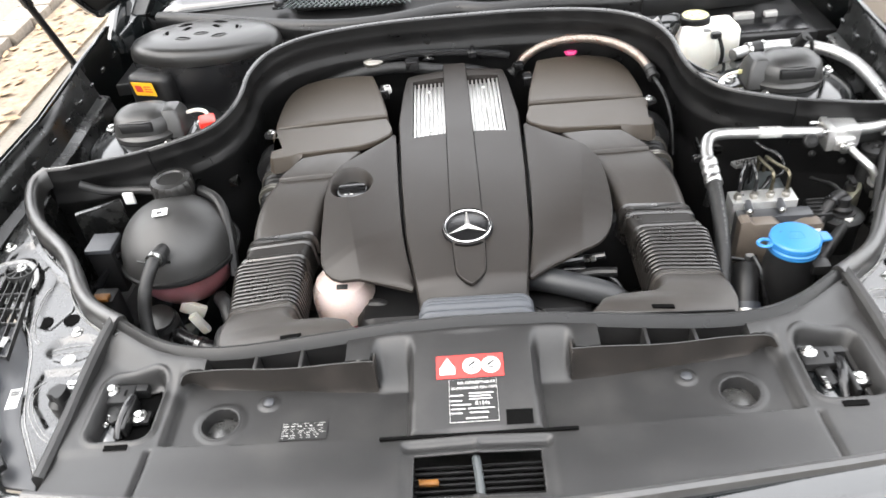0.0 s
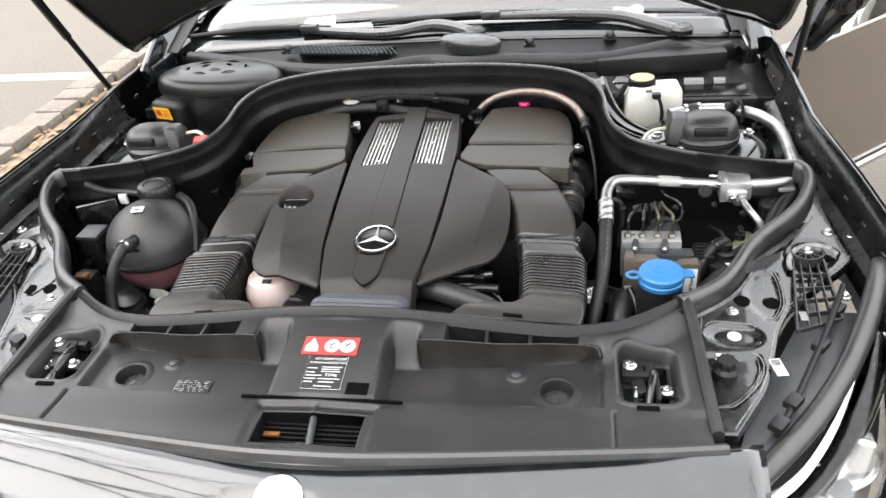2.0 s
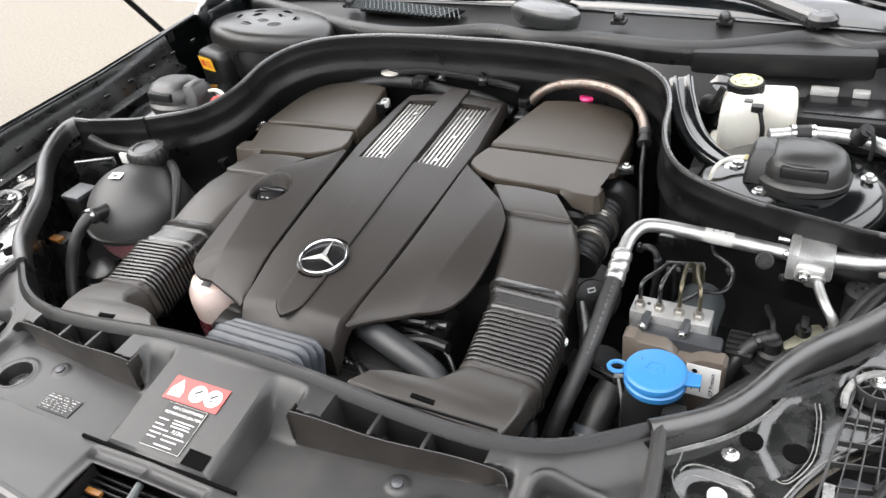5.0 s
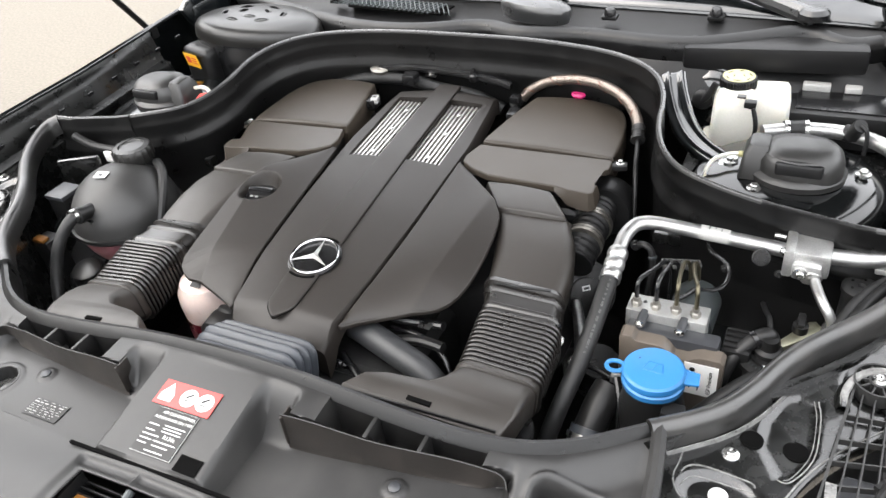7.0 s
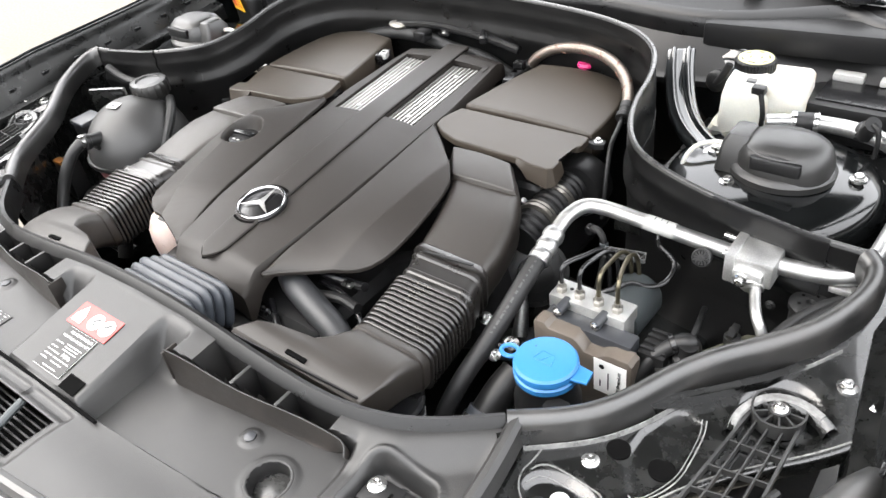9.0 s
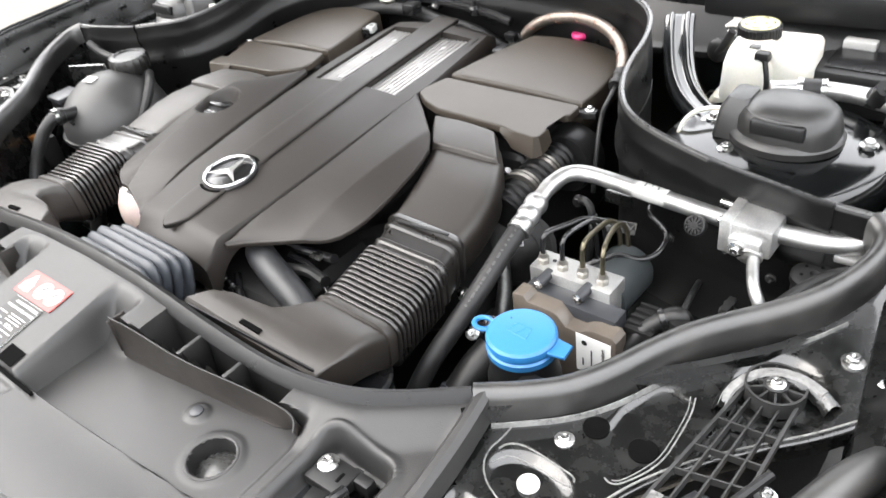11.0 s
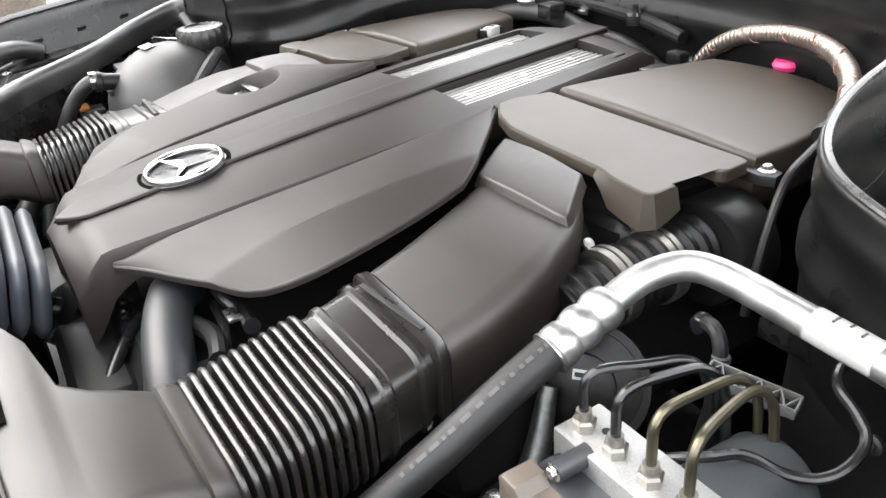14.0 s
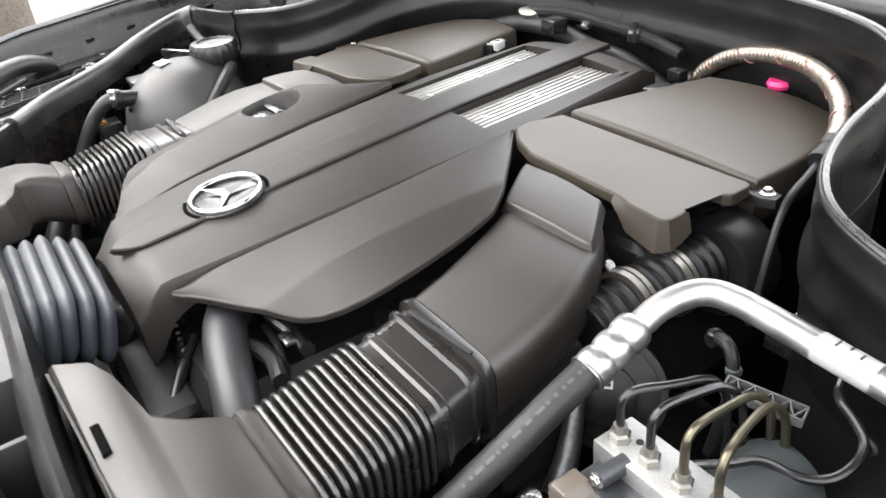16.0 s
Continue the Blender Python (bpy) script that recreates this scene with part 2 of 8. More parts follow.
BODY_SKEW, COVER_SKEW = radians(1.0), radians(2.1)  # how far the body's and the engine's middle lines lean from y


def mirror(s, u, y, z):
    """A place given by its distance from an upright middle plane."""
    return V((CX + s * u, y, z))


def side(s, u, y, z):
    """A place on the car's body by its distance from the middle; s is 1 on the bay's brake side, -1 opposite it."""
    if s > 0:
        return V((CX + u, y, z))
    c, k = math.cos(2 * BODY_SKEW), math.sin(2 * BODY_SKEW)
    return V((CX - u * c - (y - 0.1) * k, 0.1 - u * k + (y - 0.1) * c, z))


def eng(s, u, y, z):
    """A place on the engine, in the engine's own upright frame."""
    k = math.sin(COVER_SKEW)
    return mirror(s, u + (y - 0.23) * k, y - u * k, z)


def turn(root, angle, y):
    """Swing a finished thing about an upright axis on the middle line."""
    at = Matrix.Translation((CX, y, 0))
    root.matrix_basis = at @ Matrix.Rotation(angle, 4, "Z") @ at.inverted() @ root.matrix_basis
    return root


def chaikin(pts, times=2, closed=False):
    pts = [V(p) for p in pts]
    for _ in range(times):
        out = [] if closed else [pts[0]]
        last = len(pts) if closed else len(pts) - 1
        for i in range(last):
            a, b = pts[i], pts[(i + 1) % len(pts)]
            out += [a.lerp(b, 0.25), a.lerp(b, 0.75)]
        if not closed:
            out.append(pts[-1])
        pts = out
    return pts


def fillet(pts, r):
    """Round the corners of a closed outline by about r."""
    pts, out = [V(p) for p in pts], []
    for i, p in enumerate(pts):
        a, b = pts[i - 1] - p, pts[(i + 1) % len(pts)] - p
        ka, kb = min(r / a.length, 0.45), min(r / b.length, 0.45)
        out += [p + a * ka, p + a * ka * 0.3 + b * kb * 0.3, p + b * kb]
    return out


def resample(pts, n):
    pts = [V(p) for p in pts]
    run = [0.0]
    for a, b in zip(pts, pts[1:]):
        run.append(run[-1] + (b - a).length)
    out, k = [], 0
    for i in range(n + 1):
        d = run[-1] * i / n
        while k < len(run) - 2 and run[k + 1] < d:
            k += 1
        span = run[k + 1] - run[k]
        out.append(pts[k].lerp(pts[k + 1], (d - run[k]) / span if span > 1e-9 else 0))
    return out


def smooth_line(pts, n, times=3):
    return resample(chaikin(pts, times), n)


def part(name, bm, material, parent=None, label="", angle=35):
    """Link a bmesh as one mesh object under a thing or a part."""
    bmesh.ops.remove_doubles(bm, verts=bm.verts, dist=1e-6)
    bmesh.ops.recalc_face_normals(bm, faces=bm.faces)
    me = bpy.data.meshes.new(name)
    bm.to_mesh(me)
    bm.free()
    me.materials.append(material)
    if angle:
        me.shade_smooth()
        me.set_sharp_from_angle(angle=radians(angle))
    ob = new(name, me)
    if parent:
        attach(ob, parent)
    if label:
        tagged(ob, label)
    return ob


def world_of(ob):
    return (world_of(ob.parent) @ ob.matrix_parent_inverse if ob.parent else Matrix.Identity(4)) @ ob.matrix_basis


def attach(ob, parent):
    ob.parent = parent
    ob.matrix_parent_inverse = world_of(parent).inverted()


def thing(name, at, label, category, group="", kind=""):
    ob = new(name)
    ob.location = at
    ob.empty_display_size = 0.02
    return tagged(ob, label, category, group, kind)


def loft(rings, cap=True, closed=True):
    bm = bmesh.new()
    rows = [[bm.verts.new(p) for p in r] for r in rings]
    k = len(rows[0])
    for a, b in zip(rows, rows[1:]):
        for i in range(k if closed else k - 1):
            j = (i + 1) % k
            bm.faces.new((a[i], a[j], b[j], b[i]))
    if cap and closed:
        bm.faces.new(rows[0][::-1])
        bm.faces.new(rows[-1])
    return bm


def rrect(c, u, v, w, h, r, n=4):
    """A rounded rectangle about c, w along u and h along v."""
    out = []
    for cx, cy, a0 in ((1, 1, 0), (-1, 1, 90), (-1, -1, 180), (1, -1, 270)):
        for i in range(n + 1):
            a = radians(a0 + 90 * i / n)
            out.append(c + u * (cx * (w / 2 - r) + r * math.cos(a)) + v * (cy * (h / 2 - r) + r * math.sin(a)))
    return out


def duct_ring(a, b, h, r, grow=0.0, n=4):
    """A duct's cross-section that hangs h below the line from a to b."""
    a, b = V(a), V(b)
    u = (b - a).normalized()
    ahead = V((-u.y, u.x, 0)).normalized()
    v = u.cross(ahead)
    if v.z < 0:
        v = -v
    w = (b - a).length
    return rrect((a + b) / 2 - v * (h / 2), u, v, w + 2 * grow, h + 2 * grow, min(r, h / 2.1, w / 2.1), n)


def frames_along(pts):
    """Two crossing axes at each point of a line, with no twist."""
    pts = [V(p) for p in pts]
    out, last = [], None
    for i in range(len(pts)):
        t = (pts[min(i + 1, len(pts) - 1)] - pts[max(i - 1, 0)]).normalized()
        if last is None:
            last = t.orthogonal().normalized()
        last = (last - t * last.dot(t)).normalized()
        out.append((last.copy(), t.cross(last)))
    return out


def tube(pts, r, seg=12, n=0, times=3, cap=True, ridge=None):
    """A round tube along a line; r is one radius or a function of the run from 0 to 1."""
    line = smooth_line(pts, n or max(8, 6 * len(pts)), times) if len(pts) > 2 else resample(pts, n or 6)
    rings = []
    for i, (p, (e, f)) in enumerate(zip(line, frames_along(line))):
        rad = r(i / (len(line) - 1)) if callable(r) else r
        rings.append([p + (e * math.cos(2 * math.pi * k / seg) + f * math.sin(2 * math.pi * k / seg)) * rad for k in range(seg)])
    return loft(rings, cap)


def lathe(profile, seg=24, m=None):
    """A turned solid from (radius, height) pairs."""
    rings = [[V((max(r, 1e-5) * math.cos(2 * math.pi * k / seg), max(r, 1e-5) * math.sin(2 * math.pi * k / seg), z)) for k in range(seg)] for r, z in profile]
    bm = loft(rings)
    if m is not None:
        bm.transform(m)
    return bm


def to_axis(at, axis=(0, 0, 1)):
    return Matrix.Translation(at) @ V(axis).to_track_quat("Z", "Y").to_matrix().to_4x4()


def box(c, size, bevel=0.004, m=None, seg=2):
    bm = bmesh.new()
    bmesh.ops.create_cube(bm, size=1)
    bm.transform(Matrix.Diagonal((*size, 1)))
    if bevel:
        bmesh.ops.bevel(bm, geom=list(bm.edges), offset=bevel, segments=seg, affect="EDGES", profile=0.6)
    bm.transform(Matrix.Translation(c) @ (m or Matrix.Identity(4)))
    return bm


def join(*parts):
    """Several bmeshes in one."""
    out = bmesh.new()
    for bm in parts:
        me = bpy.data.meshes.new("tmp")
        bm.to_mesh(me)
        bm.free()
        out.from_mesh(me)
        bpy.data.meshes.remove(me)
    return out


def plate(outline, z_of, drop=0.01, r=0.002, tilt=None):
    """A flat slab of any outline: top at z_of(x, y), with an eased edge."""
    pts = [V((p[0], p[1], 0)) for p in outline]
    area = sum(a.x * b.y - b.x * a.y for a, b in zip(pts, pts[1:] + pts[:1]))
    if area < 0:
        pts.reverse()
    k = len(pts)
    nor = []
    for i in range(k):
        d = (pts[(i + 1) % k] - pts[i - 1]).normalized()
        nor.append(V((d.y, -d.x, 0)))
    bm = bmesh.new()
    rows = []
    for off, dz in ((-r, 0), (-0.3 * r, -0.3 * r), (0, -r), (0, -drop)):
        rows.append([bm.verts.new((p.x + q.x * off, p.y + q.y * off, z_of(p.x, p.y) + dz)) for p, q in zip(pts, nor)])
    bm.faces.new(rows[0])
    for a, b in zip(rows, rows[1:]):
        for i in range(k):
            j = (i + 1) % k
            bm.faces.new((a[i], b[i], b[j], a[j]))
    bm.faces.new(rows[-1][::-1])
    return bm


def patch(a, b, n=30, m=14, crown=0.0, r=0.005, drop=0.03, soft=2, shape=None, flare=0.0):
    """A curved shell between two edge lines, with rounded rims that turn down."""
    a, b = resample(chaikin(a, soft), n), resample(chaikin(b, soft), n)
    bm = bmesh.new()
    g = []
    for i in range(n + 1):
        row = []
        for j in range(m + 1):
            t = j / m
            p = a[i].lerp(b[i], t)
            p.z += crown * 4 * t * (1 - t)
            if shape:
                p = shape(p, i / n, t)
            row.append(bm.verts.new(p))
        g.append(row)
    for i in range(n):
        for j in range(m):
            bm.faces.new((g[i][j], g[i + 1][j], g[i + 1][j + 1], g[i][j + 1]))
    loop = [g[i][0] for i in range(n)] + [g[n][j] for j in range(m)] + [g[n - i][m] for i in range(n)] + [g[0][m - j] for j in range(m)]
    pts = [v.co.copy() for v in loop]
    k = len(pts)
    area = sum(p.x * q.y - q.x * p.y for p, q in zip(pts, pts[1:] + pts[:1]))
    w = 1 if area > 0 else -1
    prev = loop
    nor = []
    for i in range(k):
        d = V((0, 0, 0))
        for q in range(1, 4):
            d += pts[(i + q) % k] - pts[i - q]
        d.z = 0
        d = d.normalized() if d.length > 1e-6 else V((1, 0, 0))
        nor.append(V((d.y, -d.x, 0)) * w)
    for out, down in ((0.5, 0.13), (0.87, 0.5), (1, 1), (1 + flare / r, drop / r)):
        ring = [bm.verts.new(p + q * (r * out) - V((0, 0, r * down))) for p, q in zip(pts, nor)]
        for i in range(k):
            j = (i + 1) % k
            bm.faces.new((prev[i], ring[i], ring[j], prev[j]))
        prev = ring
    return bm


def sweep(line, profile, closed=False, level=True):
    """A profile of (outward, up) pairs along a line; outward is to the line's right."""
    line = [V(p) for p in line]
    rings = []
    for i, p in enumerate(line):
        d = line[min(i + 1, len(line) - 1)] - line[max(i - 1, 0)]
        d.z = 0
        d.normalize()
        out = V((d.y, -d.x, 0))
        rings.append([p + out * a + V((0, 0, b)) for a, b in profile])
    return loft(rings, cap=closed, closed=closed)


BOLT_MESH = {}


def bolt(parent, at, r=0.009, axis=(0, 0, 1), material=ZINC, name="bolt", label=""):
    """A flanged hexagon bolt that stands on a surface."""
    key = (round(r, 4), material.name)
    if key not in BOLT_MESH:
        hexa = [(r * 0.62, 0.0015), (r * 0.62, r * 0.62), (r * 0.5, r * 0.72), (r * 0.25, r * 0.72), (0, r * 0.66)]
        bm = join(lathe([(r, -0.002), (r, r * 0.14), (r * 0.66, r * 0.26), (0, r * 0.26)], 20), lathe(hexa, 6))
        bmesh.ops.recalc_face_normals(bm, faces=bm.faces)
        me = bpy.data.meshes.new(name)
        bm.to_mesh(me)
        bm.free()
        me.materials.append(material)
        BOLT_MESH[key] = me
    ob = new(name, BOLT_MESH[key])
    ob.matrix_basis = to_axis(at, axis) @ Matrix.Rotation(random.random() * 6, 4, "Z")
    attach(ob, parent)
    if label:
        tagged(ob, label)
    return ob


def words(name, text, at, size, material, parent, m=None, align="LEFT", depth=0.0002):
    """Lettering on a surface, as a mesh."""
    cu = bpy.data.curves.new(name, "FONT")
    cu.body, cu.size, cu.extrude, cu.align_x = text, size, depth, align
    tmp = bpy.data.objects.new(name, cu)
    scene.collection.objects.link(tmp)
    dep = bpy.context.evaluated_depsgraph_get()
    me = bpy.data.meshes.new_from_object(tmp.evaluated_get(dep))
    bpy.data.objects.remove(tmp)
    me.materials.clear()
    me.materials.append(material)
    me.transform(Matrix.Translation(at) @ (m or Matrix.Identity(4)))
    ob = new(name, me)
    attach(ob, parent)
    return ob


def flat_card(o, ux, uy, x0, y0, x1, y1, t=0.0006, lift=0.0):
    """A thin label piece on the plane through o with axes ux, uy."""
    n = ux.cross(uy).normalized()
    pts = [o + ux * x + uy * y + n * lift for x, y in ((x0, y0), (x1, y0), (x1, y1), (x0, y1))]
    bm = bmesh.new()
    low = [bm.verts.new(p) for p in pts]
    high = [bm.verts.new(p + n * t) for p in pts]
    bm.faces.new(high)
    bm.faces.new(low[::-1])
    for i in range(4):
        j = (i + 1) % 4
        bm.faces.new((low[i], low[j], high[j], high[i]))
    return bm


def smooth01(a, b, x):
    t = max(0.0, min(1.0, (x - a) / (b - a)))
    return t * t * (3 - 2 * t)


def inside(x, a, b, soft=0.008):
    return smooth01(a - soft / 2, a + soft / 2, x) * (1 - smooth01(b - soft / 2, b + soft / 2, x))


# ---- ground and surroundings ----
def ground_sheet():
    bm = bmesh.new()
    xs = [-400, -60, -12, -4, -2.62, 1.2, 3, 12, 60, 400]
    ys = [-400, -60, -12, -4, 0, 4, 12, 60, 400]
    g = [[bm.verts.new((x, y, 0)) for y in ys] for x in xs]
    for i in range(len(xs) - 1):
        for j in range(len(ys) - 1):
            bm.faces.new((g[i][j], g[i + 1][j], g[i + 1][j + 1], g[i][j + 1]))
    return bm


tagged(part("ground", ground_sheet(), ROAD, angle=0), "pale worn asphalt of the road and parking bay", "ground", kind="structure")

line_ob = part("road_line", box((-7.2, 3.62, 0.002), (9.0, 0.13, 0.004), 0), LINE, angle=0)
tagged(line_ob, "worn white line painted on the asphalt", "road marking", kind="structure")

verge = part("verge", box((-2.45, 2.0, 0.008), (0.42, 34.0, 0.016), 0.0, ), EARTH, angle=0)
tagged(verge, "narrow strip of earth beside the kerb stones", "verge", kind="structure")

kerb = thing("kerb", (-2.78, 3.0, 0), "row of weathered pale kerb stones", "kerb", kind="structure")
rs = random.Random(4)
y = -9.0
while y < 13.0:
    ln = rs.uniform(0.17, 0.27)
    part("stone", box((-2.78 + rs.uniform(-0.02, 0.02), y + ln / 2, 0.03 + rs.uniform(-0.006, 0.006)), (0.2 + rs.uniform(-0.02, 0.02), ln - 0.015, 0.07), 0.012,
                      m=Matrix.Rotation(rs.uniform(-0.05, 0.05), 4, "Z")), STONE, kerb)
    y += ln


def leaf_litter():
    bm = bmesh.new()
    for _ in range(760):
        c = V((rs.gauss(-2.5, 0.14), rs.uniform(-8, 12) if rs.random() < 0.5 else rs.uniform(-0.8, 7), 0.022 + rs.random() * 0.01))
        a, l = rs.uniform(0, 6.3), rs.uniform(0.02, 0.045)
        d, e = V((math.cos(a), math.sin(a), rs.uniform(-0.3, 0.3))) * l, V((-math.sin(a), math.cos(a), rs.uniform(-0.3, 0.3))) * l * 0.55
        bm.faces.new([bm.verts.new(c + q) for q in (-d, -d * 0.3 + e, d * 0.5 + e * 0.8, d, d * 0.4 - e, -d * 0.4 - e * 0.8)])
    return bm


tagged(part("fallen_leaves", leaf_litter(), LEAF, angle=0), "dry brown fallen leaves along the kerb", "leaves", kind="stuff")


BARK = mat("tree_bark", (0.09, 0.075, 0.06), 0.9, grain=60, var=0.4, bump=0.6, big=6, bigvar=0.3, dist=0.01)


def bare_tree(at, height, seed):
    """A leafless street tree: tapered trunk, limbs and many fine twigs."""
    r = random.Random(seed)
    root = thing("bare_tree", at, "leafless tree with a forked grey-brown crown", "tree", "bare trees")
    limbs = []
    twigs = []

    def grow(p, d, length, rad, level):
        pts = [p]
        for _ in range(4):
            d = (d + V((r.uniform(-1, 1), r.uniform(-1, 1), r.uniform(-0.4, 0.7))) * (0.10 + 0.05 * level)).normalized()
            pts.append(pts[-1] + d * length / 4)
        (limbs if level < 3 else twigs).append(tube(pts, lambda t: rad * (1 - 0.55 * t), 7 if level < 3 else 4, 6, 1))
        if level < 5:
            for k in range(3 if level < 4 else 2):
                f = pts[2 + (k % 3)] if k else pts[-1]
                a = r.uniform(0, 6.3)
                q = (d * 1.0 + V((math.cos(a), math.sin(a), 0.25)) * 0.75).normalized()
                grow(f, q, length * r.uniform(0.6, 0.78), rad * 0.5, level + 1)

    trunk = [V(at), V(at) + V((0.05, 0.03, height * 0.15)), V(at) + V((0.02, -0.04, height * 0.32))]
    part("trunk", tube(trunk, lambda t: 0.17 - 0.05 * t, 14, 12), BARK, root)
    for k in range(4):
        a = k * 1.57 + r.uniform(-0.3, 0.3)
        grow(trunk[-1], V((math.cos(a) * 0.6, math.sin(a) * 0.6, 0.9)).normalized(), height * 0.26, 0.085, 1)
    tagged(part("limbs", join(*limbs), BARK, root), kind="stuff")
    tagged(part("twigs", join(*twigs), BARK, root), kind="stuff")


bare_tree((-4.6, 0.4, 0), 8.5, 3)
bare_tree((6.2, -1.0, 0), 9.0, 8)
bare_tree((4.4, -7.0, 0), 9.0, 15)
bare_tree((-4.6, -7.5, 0), 8.5, 21)


def far_woods():
    """Bare woods along the street's far end, behind the lens."""
    r = random.Random(31)
    bm = bmesh.new()
    for row in range(3):
        x = -60.0
        while x < 60:
            h, w, y = r.uniform(5, 10), r.uniform(1.2, 3.0), -42 - row * 5 + r.uniform(-2, 2)
            base = [bm.verts.new((x + w * 0.5 * math.cos(a), y + w * 0.5 * math.sin(a), r.uniform(0, 0.5))) for a in (0, 1.57, 3.14, 4.71)]
            mid = [bm.verts.new((x + w * r.uniform(0.6, 1.1) * math.cos(a), y + w * math.sin(a), h * r.uniform(0.45, 0.7))) for a in (0, 1.57, 3.14, 4.71)]
            tip = bm.verts.new((x + r.uniform(-0.5, 0.5), y, h))
            for k in range(4):
                bm.faces.new((base[k], base[(k + 1) % 4], mid[(k + 1) % 4], mid[k]))
                bm.faces.new((mid[k], mid[(k + 1) % 4], tip))
            x += r.uniform(0.8, 2.6)
    y = -45.0
    while y < 30:
        for x in (-24, -28, -33):
            h, w, q = r.uniform(6, 12), r.uniform(1.0, 2.6), x + r.uniform(-2, 2)
            base = [bm.verts.new((q + w * 0.5 * math.cos(a), y + w * 0.5 * math.sin(a), 0.0)) for a in (0, 1.57, 3.14, 4.71)]
            mid = [bm.verts.new((q + w * r.uniform(0.6, 1.1) * math.cos(a), y + w * math.sin(a), h * r.uniform(0.4, 0.7))) for a in (0, 1.57, 3.14, 4.71)]
            tip = bm.verts.new((q, y + r.uniform(-0.5, 0.5), h))
            for k in range(4):
                bm.faces.new((base[k], base[(k + 1) % 4], mid[(k + 1) % 4], mid[k]))
                bm.faces.new((mid[k], mid[(k + 1) % 4], tip))
        y += r.uniform(1.0, 2.8)
    ob = part("far_woods", bm, BARK)
    tagged(ob, "distant row of bare grey-brown trees", "woods", kind="stuff")


far_woods()


# ---- the car's body round the bay ----
def wing(s):
    """Front wing: outer skin, rolled top edge and the sloping inner flange."""
    nm = "front_wing"
    root = thing(nm, side(s, 0.92, 0.5, 0.0), "glossy black front wing panel of the open car", "car wing", "front wings")
    ys = [-0.02, 0.1, 0.25, 0.45, 0.7, 0.95, 1.15, 1.35, 1.7]
    top = [0.835, 0.872, 0.903, 0.928, 0.943, 0.952, 0.958, 0.963, 0.97]
    xs = [0.975, 0.972, 0.965, 0.935, 0.899, 0.898, 0.896, 0.892, 0.885]
    rings = []
    for yy, z, x in zip(ys, top, xs):
        wheel = max(0.0, 1 - ((yy - 0.45) / 0.42) ** 2) ** 0.5 * 0.42
        bottom = max(0.25, 0.25 + wheel)
        prof = [(x - 0.010, z - 0.010), (x - 0.007, z - 0.003), (x - 0.003, z), (x + 0.001, z - 0.003), (x + 0.006, z - 0.016), (x + 0.020, z - 0.07), (x + 0.036, z - 0.16), (x + 0.03, bottom + 0.1), (x + 0.01, bottom)]
        rings.append([side(s, u, yy, zz) for u, zz in prof])
    skin = part("skin", loft(rings, closed=False, cap=False), PAINT, root, angle=50)
    so = skin.modifiers.new("thickness", "SOLIDIFY")
    so.thickness = 0.002
    rings = []
    for yy, z, x in zip(ys, top, xs):
        if yy > 1.0:
            continue
        prof = [(x - 0.008, z - 0.010), (x - 0.016, z - 0.04), (x - 0.028, z - 0.085), (x - 0.05, z - 0.092), (x - 0.055, z - 0.13)]
        rings.append([side(s, u, yy, zz) for u, zz in prof])
    fl = part("inner_flange", loft(rings, closed=False, cap=False), FLANGE, root, "black painted inner flange with clip slots", angle=50)
    so = fl.modifiers.new("thickness", "SOLIDIFY")
    so.thickness = 0.0018
    for i in range(12):
        yy = 0.2 + i * 0.083
        z, x = float(np.interp(yy, ys, top)), float(np.interp(yy, ys, xs))
        part("clip", box(side(s, x - 0.0215, yy, z - 0.058), (0.006, 0.018, 0.012), 0.002, m=Matrix.Rotation(-s * 0.3, 4, "Y")), GLOSSY, root)
    return root


wing(1)
wing(-1)

SEAL_FRONT = [(0.578, 0.150, 0.838), (0.618, 0.178, 0.837), (0.655, 0.209, 0.838), (0.685, 0.252, 0.842), (0.711, 0.305, 0.848), (0.745, 0.352, 0.853), (0.79, 0.396, 0.858),
              (0.83, 0.442, 0.865), (0.857, 0.50, 0.876), (0.862, 0.545, 0.886), (0.842, 0.562, 0.893)]
SEAL_REAR = [(0.842, 0.560, 0.893), (0.78, 0.556, 0.897), (0.727, 0.562, 0.901), (0.651, 0.572, 0.905), (0.578, 0.580, 0.918), (0.51, 0.608, 0.924), (0.472, 0.655, 0.932),
             (0.452, 0.715, 0.945), (0.449, 0.785, 0.96), (0.415, 0.865, 0.970), (0.33, 0.912, 0.98), (0.165, 0.925, 0.989), (0.0, 0.923, 0.990)]
LIP = [(0.578, 0.140, 0.838), (0.49, 0.074, 0.841), (0.40, 0.048, 0.845), (0.28, 0.045, 0.857), (0.12, 0.052, 0.872), (0.0, 0.053, 0.875)]


